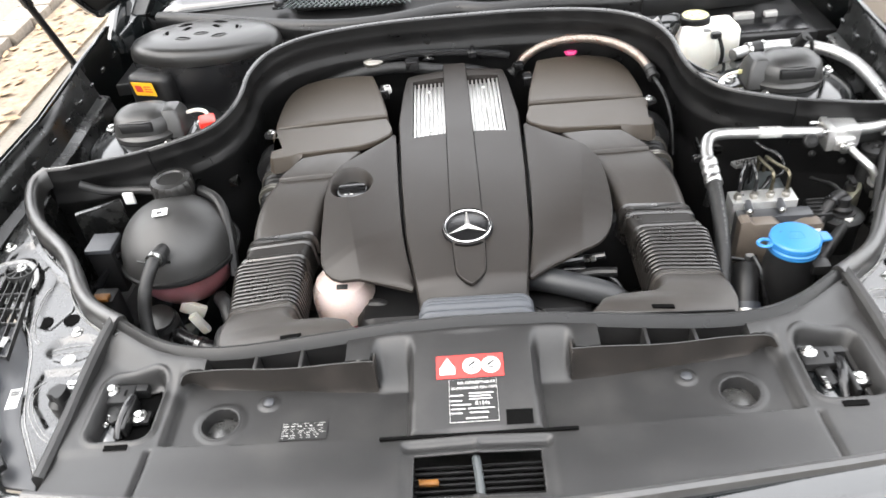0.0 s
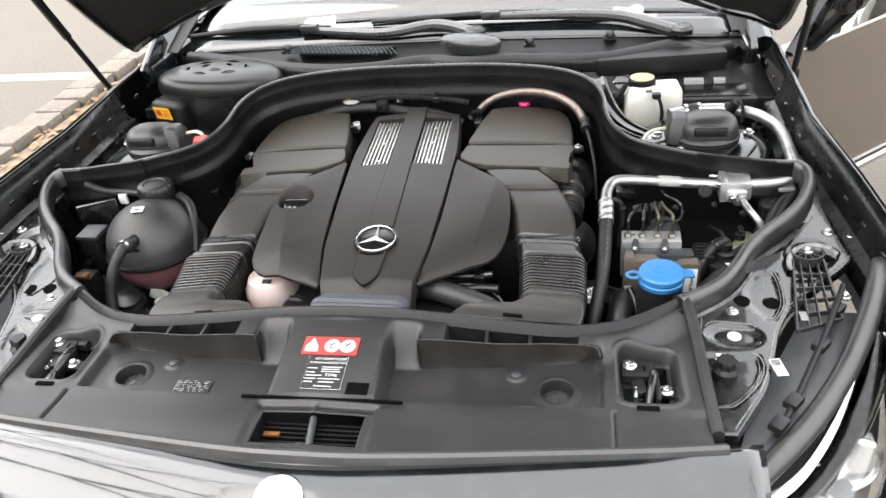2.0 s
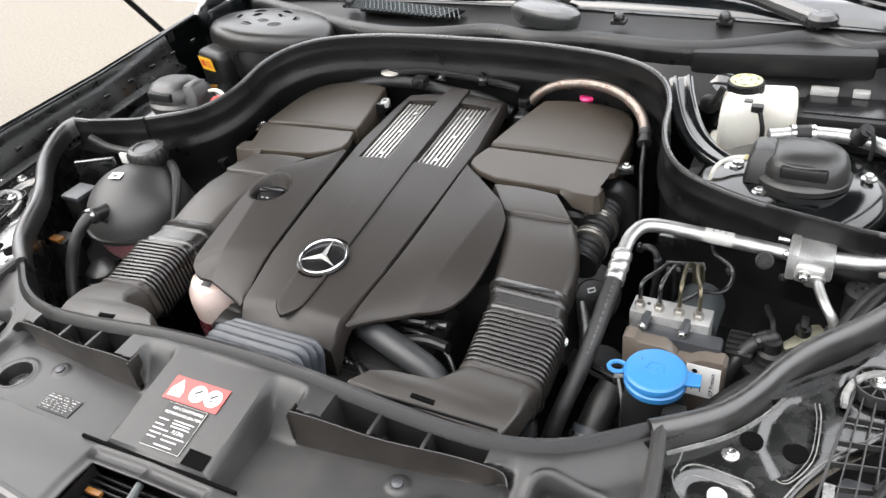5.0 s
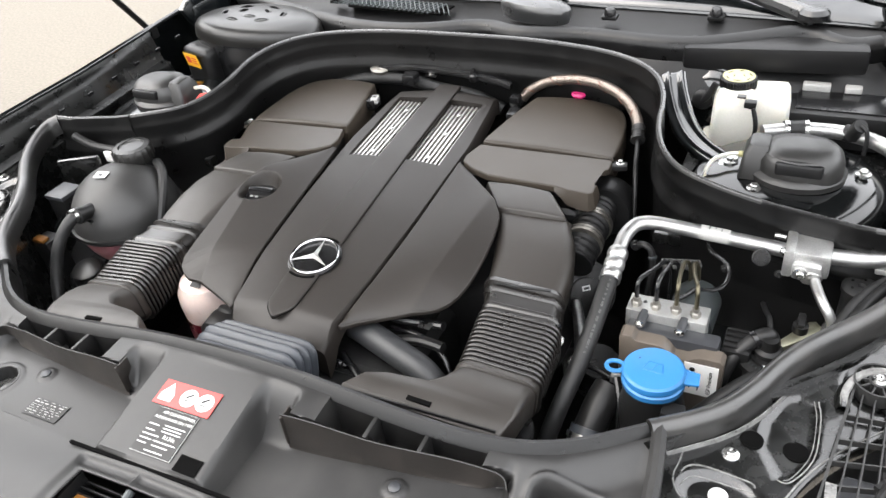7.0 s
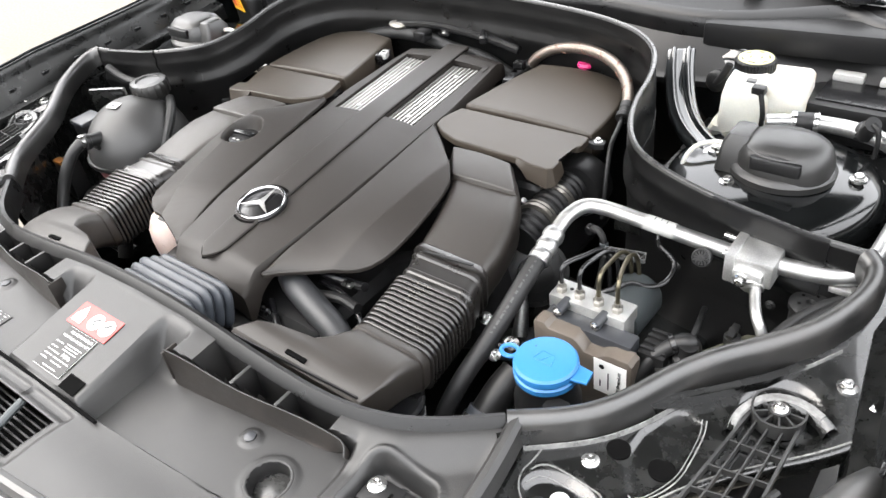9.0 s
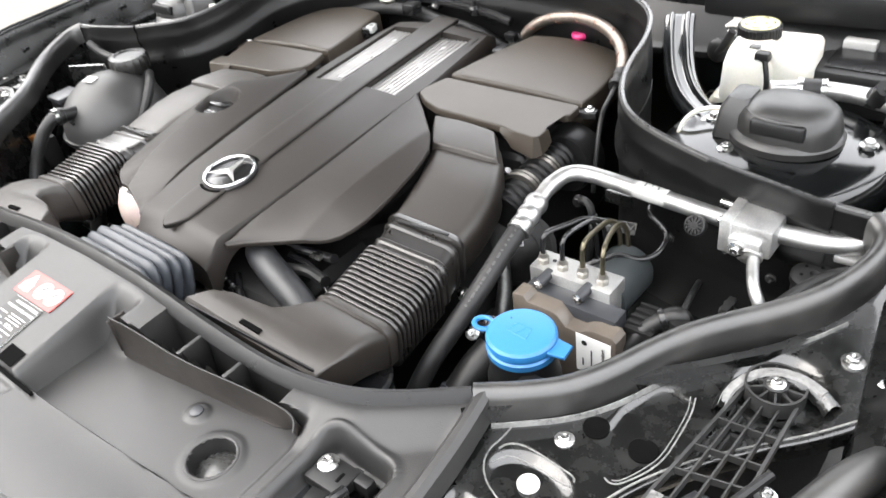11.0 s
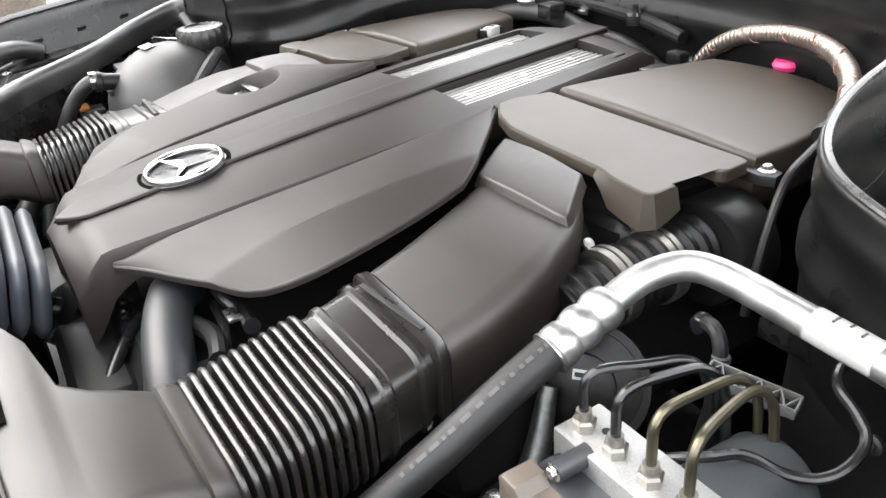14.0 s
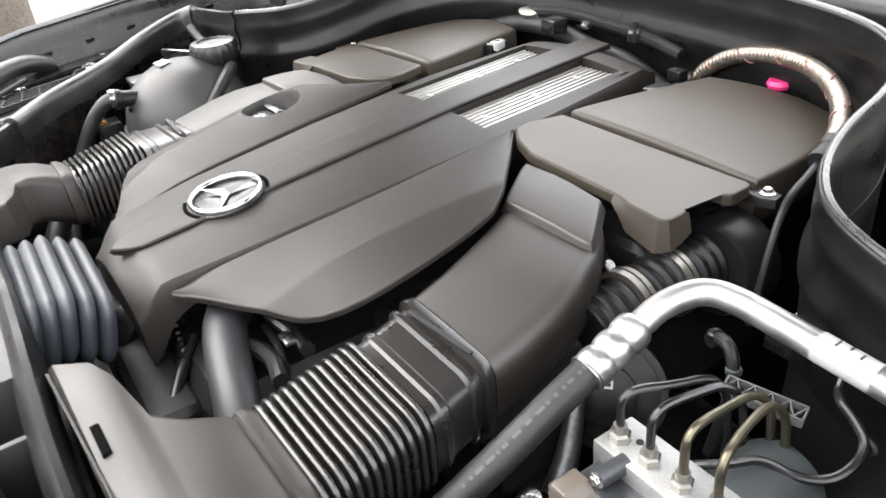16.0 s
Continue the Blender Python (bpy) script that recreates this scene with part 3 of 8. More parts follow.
def inner_wing(s):
    """The painted sheet between the seal and the wing, with pressings, holes and bolts."""
    root = thing("inner_wing_panel", side(s, 0.75, 0.2, 0.79), "glossy black painted inner wing panel with pressed ribs, holes and bolts", "body panel", "inner wing panels")
    inner = [side(s, u, yy, z) for u, yy, z in ((0.612, -0.105, 0.785), (0.602, 0.0, 0.79), (0.592, 0.142, 0.800), (0.622, 0.170, 0.801), (0.660, 0.203, 0.803), (0.691, 0.247, 0.806),
                                                (0.718, 0.302, 0.810), (0.752, 0.348, 0.815), (0.798, 0.389, 0.822), (0.838, 0.434, 0.832), (0.866, 0.498, 0.842), (0.870, 0.545, 0.852), (0.866, 0.60, 0.855))]
    outer = [side(s, u, yy, z) for u, yy, z in ((0.643, -0.105, 0.785), (0.669, -0.060, 0.788), (0.702, -0.006, 0.790), (0.724, 0.070, 0.792), (0.745, 0.145, 0.795), (0.786, 0.212, 0.798), (0.835, 0.262, 0.804), (0.878, 0.298, 0.812),
                                                (0.915, 0.340, 0.818), (0.938, 0.40, 0.824), (0.915, 0.50, 0.838), (0.900, 0.60, 0.85))]
    
    def edge_gap(u, yy, poly):
        """How far a place lies inside a convex outline (minus: outside)."""
        best = 1.0
        for (ax, ay), (bx, by) in zip(poly, poly[1:] + poly[:1]):
            best = min(best, ((bx - ax) * (yy - ay) - (by - ay) * (u - ax)) / math.hypot(bx - ax, by - ay))
        return best

    pockets = [([(0.727, 0.160), (0.742, 0.160), (0.762, 0.206), (0.760, 0.280), (0.738, 0.286), (0.722, 0.280), (0.704, 0.236), (0.702, 0.200)], 0.0030),
               ([(0.612, -0.052), (0.648, -0.048), (0.686, -0.003), (0.702, 0.037), (0.699, 0.064), (0.612, 0.064)], 0.004)]

    def press(p, i, t):
        u = abs(p.x - CX)
        for poly, deep in pockets:
            d = edge_gap(u, p.y, poly)
            p.z -= deep * smooth01(-0.006, 0.006, d)
        # dish round the pale plug, with its groove
        d = math.hypot((u - 0.668) / 0.054, (p.y - 0.112) / 0.034)
        p.z -= 0.0055 * (1 - smooth01(0.60, 0.98, d))
        d = math.hypot((u - 0.83) / 0.045, (p.y - 0.335) / 0.045)
        p.z -= 0.006 * (1 - smooth01(0.8, 1.1, d))
        return p

    shell = patch(inner, outer, 170, 60, 0.0, 0.003, 0.02, shape=press)
    tree = BVHTree.FromBMesh(shell)

    def on_sheet(u, yy, lift=0.0):
        o = side(s, u, yy, 0.95)
        hit = tree.ray_cast(o, V((0, 0, -1)))[0]
        return V((o.x, o.y, (hit.z if hit else 0.80) + lift))

    part("sheet", shell, PRIMER, root, angle=60)
    for u, yy, r in ((0.692, 0.203, 0.0125), (0.743, 0.206, 0.0135)):
        # black disc on the sheet paints the shade of a hole
        part("hole", lathe([(r + 0.0015, -0.002), (r + 0.0015, 0.0012), (r + 0.0004, 0.0018), (r * 0.98, 0.0014), (0, 0.0014)], 32, to_axis(on_sheet(u, yy))), HOLLOW_SHADE, root, "black disc for the shade in a round punched hole")

    def rib(pts, w=0.006, h=0.005, z=0.801, name="rib", material=PRIMER):
        line = smooth_line([side(s, u, yy, z + dz) for u, yy, dz in pts], 40)
        prof = [(-w, -0.002), (-w * 0.7, h * 0.55), (-w * 0.25, h), (w * 0.25, h), (w * 0.7, h * 0.55), (w, -0.002)]
        part(name, sweep(line, prof), material, root)

    def crease(pts, w=0.0012, h=0.0010):
        """A pressed edge that follows the sheet, pale for wear and painted highlight."""
        line = [on_sheet(abs(p.x), p.y) for p in smooth_line([V((u, yy, 0)) for u, yy in pts], 60, 1)]
        line = [p.lerp((a + b) / 2, 0.5) for a, p, b in zip(line[:1] + line, line, line[1:] + line[-1:])]
        part("worn_glint_edge", sweep(line, [(-w, -0.002), (-w * 0.6, h * 0.8), (0, h), (w * 0.6, h * 0.8), (w, -0.002)]), SCUFF_GLINT, root)

    # edge bead beside the seal, and pressed outlines; pale colour paints wear and glints
    rib([(0.600, 0.146, 0.000), (0.622, 0.162, 0.001), (0.668, 0.198, 0.003), (0.702, 0.243, 0.006), (0.731, 0.304, 0.011), (0.779, 0.360, 0.017), (0.826, 0.399, 0.023), (0.856, 0.444, 0.031)], 0.0020, 0.0050, name="edge_bead", material=SCUFF_GLINT)
    crease([(0.760, 0.287), (0.765, 0.268), (0.766, 0.236), (0.765, 0.206), (0.757, 0.182), (0.742, 0.159), (0.734, 0.154), (0.726, 0.158)])
    crease([(0.755, 0.286), (0.7605, 0.268), (0.7615, 0.236), (0.7605, 0.208), (0.752, 0.184), (0.740, 0.163), (0.733, 0.159)], 0.0008)
    crease([(0.616, 0.171), (0.618, 0.156), (0.617, 0.140), (0.613, 0.122), (0.619, 0.104), (0.634, 0.090), (0.655, 0.081)], 0.0013, 0.0012)
    crease([(0.621, 0.128), (0.626, 0.139), (0.638, 0.1455), (0.656, 0.146), (0.683, 0.144), (0.703, 0.142), (0.706, 0.136)], 0.0014, 0.0012)
    crease([(0.624, 0.112), (0.630, 0.126), (0.641, 0.132), (0.662, 0.1335), (0.687, 0.132), (0.704, 0.131)], 0.0009)
    crease([(0.640, -0.099), (0.665, -0.058), (0.698, -0.004), (0.720, 0.070), (0.741, 0.147), (0.782, 0.214), (0.832, 0.265), (0.874, 0.301), (0.910, 0.343)], 0.0016, 0.0014)
    crease([(0.618, -0.055), (0.649, -0.051), (0.690, -0.004), (0.706, 0.037), (0.703, 0.066), (0.690, 0.072)])
    crease([(0.624, -0.049), (0.646, -0.045), (0.683, -0.002), (0.699, 0.036), (0.697, 0.062)], 0.0008)
    # raised arch round the bracket's foot
    rib([(0.788, 0.281, 0.010), (0.785, 0.304, 0.015), (0.796, 0.330, 0.020), (0.818, 0.347, 0.024), (0.846, 0.348, 0.026), (0.870, 0.338, 0.024), (0.880, 0.330, 0.020)], 0.010, 0.010, z=0.797, name="pressed_arch")
    # pale rib paints the arch's highlight along with its wear
    rib([(0.788, 0.283, 0.019), (0.786, 0.304, 0.0245), (0.797, 0.330, 0.0295), (0.818, 0.346, 0.0335), (0.846, 0.347, 0.0355), (0.868, 0.338, 0.0335)], 0.0055, 0.0012, z=0.797, name="worn_glint_edge", material=SCUFF_GLINT)
    part("grommet", lathe([(0.0115, 0), (0.0115, 0.003), (0.009, 0.0045), (0.006, 0.0045), (0.005, 0.0035), (0, 0.0035)], 20, to_axis(on_sheet(0.668, 0.113, 0.001))), WHITELAB, root, "pale round plug")
    for u, yy, z, r in ((0.672, 0.174, 0.799, 0.0105), (0.876, 0.401, 0.824, 0.012), (0.911, 0.378, 0.824, 0.012), (0.862, 0.205, 0.816, 0.010)):
        bolt(root, side(s, u, yy, z), r, label="white hexagon bolt" if r < 0.0096 else "", material=ZINC)
    # knurled headlamp adjuster
    bm = lathe([(0.021, -0.012), (0.021, 0.002), (0.015, 0.008), (0.015, 0.020), (0.013, 0.023), (0, 0.023)], 36, to_axis(side(s, 0.642, 0.022, 0.798)))
    for v in bm.verts:
        d = V((v.co.x - side(s, 0.642, 0.022, 0).x, v.co.y - 0.022, 0))
        if d.length > 0.01 and v.co.z > 0.8055:
            d *= 1 + 0.08 * math.cos(9 * math.atan2(d.y, d.x))
            v.co.x, v.co.y = side(s, 0.642, 0.022, 0).x + d.x, 0.022 + d.y
    part("adjuster_knob", bm, BLACK, root, "knurled black adjuster knob")
    part("pictogram", flat_card(side(s, 0.642, 0.050, 0.7935), V((1, 0, 0)), V((0, 1, 0)), -0.012, 0, 0.012, 0.004), WHITELAB, root)
    part("pictogram", flat_card(side(s, 0.642, 0.058, 0.7935), V((1, 0, 0)), V((0, 1, 0)), -0.010, 0, 0.010, 0.008), WHITELAB, root)
    return root


inner_wing(1)
inner_wing(-1)


def spider_bracket(s):
    """Fan-shaped ribbed plastic bracket that runs from a hub to the headlamp."""
    root = thing("ribbed_bracket", side(s, 0.824, 0.33, 0.80), "fan-shaped black plastic bracket with open ribs, bolted to the inner wing", "bracket", "headlamp brackets")
    hub = side(s, 0.824, 0.330, 0.822)
    part("hub", join(lathe([(0.030, -0.014), (0.030, 0.006), (0.0275, 0.006), (0.0275, -0.010), (0.0, -0.010)], 32, to_axis(hub)),
                     lathe([(0.012, -0.012), (0.012, 0.005), (0.0, 0.005)], 24, to_axis(hub))), RIBGREY, root)
    for k in range(10):
        a = k * math.pi / 5
        d = V((math.cos(a), math.sin(a), 0))
        part("spoke", box(hub + d * 0.02 + V((0, 0, -0.002)), (0.018, 0.0025, 0.012), 0.0006, m=Matrix.Rotation(a, 4, "Z")), RIBGREY, root)
    bolt(root, hub + V((0, 0, 0.005)), 0.0095)
    ends = [side(s, 0.768, 0.115, 0.806), side(s, 0.788, 0.122, 0.806), side(s, 0.808, 0.130, 0.806), side(s, 0.828, 0.140, 0.806), side(s, 0.846, 0.152, 0.806)]
    starts = [side(s, 0.798, 0.318, 0.816), side(s, 0.808, 0.306, 0.816), side(s, 0.822, 0.301, 0.816), side(s, 0.837, 0.304, 0.816), side(s, 0.850, 0.316, 0.816)]

    def bar(a, b, w=0.003, h=0.010):
        d = (b - a).normalized()
        q = V((-d.y, d.x, 0)).normalized() * (w / 2)
        up = V((0, 0, h / 2))
        return loft([[p + q + up, p - q + up, p - q - up, p + q - up] for p in (a, b)])

    for k, (a, b) in enumerate(zip(starts, ends)):
        part("rib", bar(a, b, 0.0034 if k in (0, 4) else 0.0019), RIBGREY, root)
    for f in (0.25, 0.45, 0.62, 0.80, 1.0):
        part("cross_rib", bar(starts[0].lerp(ends[0], f), starts[-1].lerp(ends[-1], min(1, f * 1.08)), 0.0019, 0.009), RIBGREY, root)
    part("label", flat_card(side(s, 0.782, 0.145, 0.8165), V((1, 0, 0)), V((0, 1, 0)), -0.006, -0.012, 0.006, 0.012), SCUFF_GLINT, root, "small printed label")
    return root


spider_bracket(1)
spider_bracket(-1)


def headlamp(s):
    """Headlamp under its clear cover, with the strip of grey rubber along the wing."""
    root = thing("headlamp", side(s, 0.80, -0.02, 0.55), "clear headlamp with chrome reflectors", "headlamp", "headlamps")
    shell = [[side(s, u, yy, z) for u, yy, z in ring] for ring in (
        ((0.66, -0.20, 0.735), (0.72, -0.17, 0.735), (0.80, -0.06, 0.752), (0.86, 0.06, 0.775), (0.90, 0.16, 0.80)),
        ((0.67, -0.235, 0.715), (0.74, -0.205, 0.715), (0.83, -0.09, 0.735), (0.895, 0.04, 0.755), (0.925, 0.15, 0.785)),
        ((0.68, -0.27, 0.66), (0.76, -0.24, 0.66), (0.86, -0.11, 0.68), (0.92, 0.03, 0.70), (0.94, 0.14, 0.74)),
        ((0.68, -0.28, 0.58), (0.77, -0.25, 0.58), (0.87, -0.12, 0.59), (0.93, 0.02, 0.62), (0.945, 0.13, 0.68)))]
    cover = part("clear_cover", loft([smooth_line(r, 24, 2) for r in shell], closed=False, cap=False), LENS, root, "clear lens cover", angle=60)
    cover.visible_shadow = False
    cover.modifiers.new("thickness", "SOLIDIFY").thickness = 0.002
    part("housing", loft([smooth_line([p + V((0, 0.05, -0.05)) for p in r], 24, 2) for r in shell], closed=False, cap=False), BLACK, root)
    for u, yy, z, r in ((0.755, -0.155, 0.655, 0.045), (0.835, -0.045, 0.675, 0.040)):
        ax = V((0.35 * s, -0.9, 0.25)).normalized()
        part("reflector", lathe([(r, 0.012), (r * 0.96, 0.014), (r * 0.85, -0.004), (r * 0.55, -0.03), (0.01, -0.04)], 28, to_axis(side(s, u, yy, z), ax)), CHROME, root)
        part("bezel", lathe([(r * 1.2, 0.004), (r * 1.18, 0.014), (r * 1.0, 0.018), (r * 0.98, 0.010)], 28, to_axis(side(s, u, yy, z), ax)), CHROME, root)
    part("chrome_brow", sweep(smooth_line([side(s, u, yy, z) for u, yy, z in ((0.67, -0.185, 0.715), (0.74, -0.14, 0.72), (0.81, -0.04, 0.735), (0.87, 0.07, 0.755), (0.905, 0.15, 0.78))], 24),
                              [(-0.012, 0), (-0.012, 0.008), (0.012, 0.004), (0.012, -0.004)]), CHROME, root, "bright chrome brow")
    part("gap_seal", tube([side(s, u, yy, z) for u, yy, z in ((0.625, -0.205, 0.700), (0.655, -0.170, 0.748), (0.725, -0.105, 0.772), (0.795, -0.015, 0.782), (0.853, 0.08, 0.806), (0.886, 0.150, 0.834), (0.906, 0.200, 0.846), (0.922, 0.245, 0.846), (0.935, 0.28, 0.83))],
                          0.018, 16, 40), SEALGREY, root, "grey rubber seal along the headlamp")
    part("tray", plate([(side(s, u, 0, 0).x, yy) for u, yy in ((0.64, -0.14), (0.70, -0.13), (0.78, -0.06), (0.84, 0.06), (0.885, 0.2), (0.80, 0.2), (0.72, 0.05), (0.66, -0.08))], lambda x, yy: 0.765 + 0.1 * max(0, yy), 0.006, 0.002), SLATE, root, "grey tray behind the headlamp")
    part("cable", tube([side(s, u, yy, z) for u, yy, z in ((0.70, -0.10, 0.782), (0.745, -0.02, 0.79), (0.785, 0.06, 0.80), (0.825, 0.14, 0.815), (0.86, 0.22, 0.83))], 0.005, 8, 30), BLACK, root)
    for u, yy in ((0.705, -0.085), (0.735, -0.035), (0.80, 0.09), (0.842, 0.175)):
        part("cable_clip", box(side(s, u, yy, 0.79 + 0.12 * max(0, yy)), (0.03, 0.022, 0.014), 0.003, m=Matrix.Rotation(s * 0.9, 4, "Z")), BLACK, root)
    part("bar_label", flat_card(side(s, 0.724, 0.032, 0.7990), V((1, 0.2, 0)).normalized(), V((-0.2, 1, 0)).normalized(), -0.009, -0.02, 0.009, 0.02), WHITELAB, root, "white bar label")
    for k in range(6):
        part("print_bar", flat_card(side(s, 0.724, 0.032, 0.7990), V((1, 0.2, 0)).normalized(), V((-0.2, 1, 0)).normalized(), -0.007 + k * 0.0024, 0.004, -0.0058 + k * 0.0024, 0.017, lift=0.0008), INK, root)
    return root


headlamp(1)
headlamp(-1)


def nose():
    """Painted panel ahead of the rubber lip, with the round badge."""
    root = thing("nose_panel", (CX, -0.3, 0.3), "glossy black painted nose panel with a round badge", "car nose")
    edge = ((-0.668, -0.112), (-0.645, -0.118), (-0.52, -0.142), (-0.38, -0.166), (-0.22, -0.192), (-0.08, -0.212), (0, -0.216), (0.08, -0.212), (0.22, -0.192), (0.38, -0.166), (0.52, -0.142), (0.645, -0.118), (0.668, -0.112))

    def row(off, z, wide=0.668):
        return resample([V((CX + u * wide / 0.668, y0 - 0.036 + off, z + 0.024 - 0.022 * (abs(u) / 0.7) ** 1.3)) for u, y0 in edge], 40)

    skin = part("skin", loft([row(*q) for q in ((0.006, 0.770), (0.0, 0.792), (-0.006, 0.804), (-0.02, 0.806), (-0.05, 0.798), (-0.09, 0.780), (-0.124, 0.759), (-0.127, 0.752), (-0.120, 0.745))], closed=False, cap=False), PAINT, root, angle=60)
    skin.modifiers.new("thickness", "SOLIDIFY").thickness = 0.003
    part("grille", loft([row(-0.105, 0.752, 0.63), row(-0.13, 0.66, 0.63), row(-0.13, 0.45, 0.60)], closed=False, cap=False), DEEP, root, "black front grille", angle=60)
    top = row(-0.130, 0.751, 0.630)
    part("grille_frame", tube([top[0] + V((0.006, 0.0, -0.12)), top[0] + V((0.0, 0.0, -0.03))] + top + [top[-1] + V((0, 0, -0.03)), top[-1] + V((-0.006, 0, -0.12))], 0.0085, 12, 110, 2), CHROME, root, "bright chrome grille frame")
    for k in range(2):
        part("grille_slat", tube(row(-0.135, 0.70 - 0.08 * k, 0.62), 0.011, 10, 40, 1), GLOSSY, root)
    for q in (1, -1):
        part("corner", loft([[mirror(q, u, yy, z) for u, yy, z in r] for r in (((0.632, -0.225, 0.72), (0.668, -0.205, 0.725)), ((0.636, -0.275, 0.66), (0.675, -0.25, 0.66)), ((0.62, -0.29, 0.45), (0.69, -0.26, 0.45)))], closed=False, cap=False), PAINT, root)
    part("badge", lathe([(0.036, -0.004), (0.036, 0.003), (0.033, 0.0045), (0.029, 0.004), (0.0, 0.0045)], 40, to_axis((CX - 0.008, -0.312, 0.8205), (0, -0.30, 1))), CHROME, root, "round bright metal badge")
    part("support_beam", box((CX, -0.06, 0.645), (1.30, 0.24, 0.15), 0.01), DARK, root)
    part("bumper", join(box((CX, -0.33, 0.36), (1.5, 0.14, 0.20), 0.05, seg=4), box((CX, -0.30, 0.22), (1.4, 0.2, 0.08), 0.03)), PAINT, root)
    return turn(root, BODY_SKEW, 0.0)


nose()


# ---- front panel over the radiator ----
LU = [p[0] for p in LIP][::-1]
LY = [p[1] for p in LIP][::-1]
LZ = [p[2] for p in LIP][::-1]
FU, FY = [0, 0.08, 0.22, 0.38, 0.52, 0.645], [-0.240, -0.239, -0.224, -0.203, -0.184, -0.162]
FLAP_U, FLAP_Y, FLAP_Z = [0.142, 0.20, 0.30, 0.40, 0.437], [-0.014, -0.010, 0.001, 0.012, 0.017], [0.864, 0.859, 0.849, 0.839, 0.835]


def strip_height(u, y):
    return 0.834 - 0.04 * u + 0.006 * smooth01(-0.12, -0.20, y)


def panel_height(x, y):
    u = abs(x - CX)
    ly, lz = float(np.interp(u, LU, LY)), float(np.interp(u, LU, LZ))
    z = strip_height(u, y)
    z += (0.8145 - z) * smooth01(0.440, 0.462, u) * smooth01(-0.115, -0.095, y)
    # sunken floor beside the middle box
    edge = float(np.interp(u, [0.09, 0.19, 0.30, 0.44], [-0.122, -0.118, -0.111, -0.102]))
    floor = (1 - smooth01(0.438, 0.450, u)) * smooth01(edge - 0.003, edge + 0.003, y) * smooth01(0.090, 0.098, u)
    z += (0.8015 - z) * floor
    # wall under the flap, the vents and the rise to the sealing lip
    fy, fz = float(np.interp(u, FLAP_U, FLAP_Y)), float(np.interp(u, FLAP_U, FLAP_Z))
    span = smooth01(0.135, 0.150, u) * (1 - smooth01(0.432, 0.446, u))
    wall = fz - 0.004 + (lz - 0.008 - fz + 0.004) * smooth01(fy, ly - 0.008, y)
    wall = z + (wall - z) * smooth01(fy + 0.004, fy + 0.009, y)
    plain = z + (lz - 0.008 - z) * smooth01(ly - 0.075, ly - 0.012, y)
    z = plain + (wall - plain) * span
    # raised middle box
    mid = (1 - smooth01(0.085, 0.092, u)) * smooth01(-0.124, -0.121, y) * (1 - smooth01(0.030, 0.040, y))
    z = z * (1 - mid) + (0.838 + (y + 0.12) * 0.173) * mid
    # air vents, latch wells and round drains
    z -= 0.085 * inside(u, 0.188, 0.403, 0.004) * inside(y, fy + 0.010, ly - 0.008, 0.003)
    qx, qy = abs(u - 0.517) - 0.027, abs(y + 0.027) - 0.042
    well = math.hypot(max(qx, 0), max(qy, 0)) + min(max(qx, qy), 0) - 0.018
    z -= 0.026 * (1 - smooth01(-0.006, 0.002, well)) - 0.003 * inside(well, 0.003, 0.010, 0.004)
    d = math.hypot(u - 0.373, y + 0.058)
    z += 0.0015 * inside(d, 0.022, 0.036, 0.006)
    d = math.hypot(u - 0.306, y + 0.026)
    z += 0.003 * (1 - smooth01(0.012, 0.016, d))
    z -= 0.005 * inside(u, 0.459, 0.465, 0.003) * (1 - smooth01(-0.112, -0.104, y))
    z -= 0.007 * inside(u, 0.0, 0.098, 0.012) * inside(y, -0.150, -0.136, 0.008)
    z -= 0.004 * inside(u, 0.0, 0.098, 0.012) * inside(y, -0.232, -0.150, 0.008)
    return z


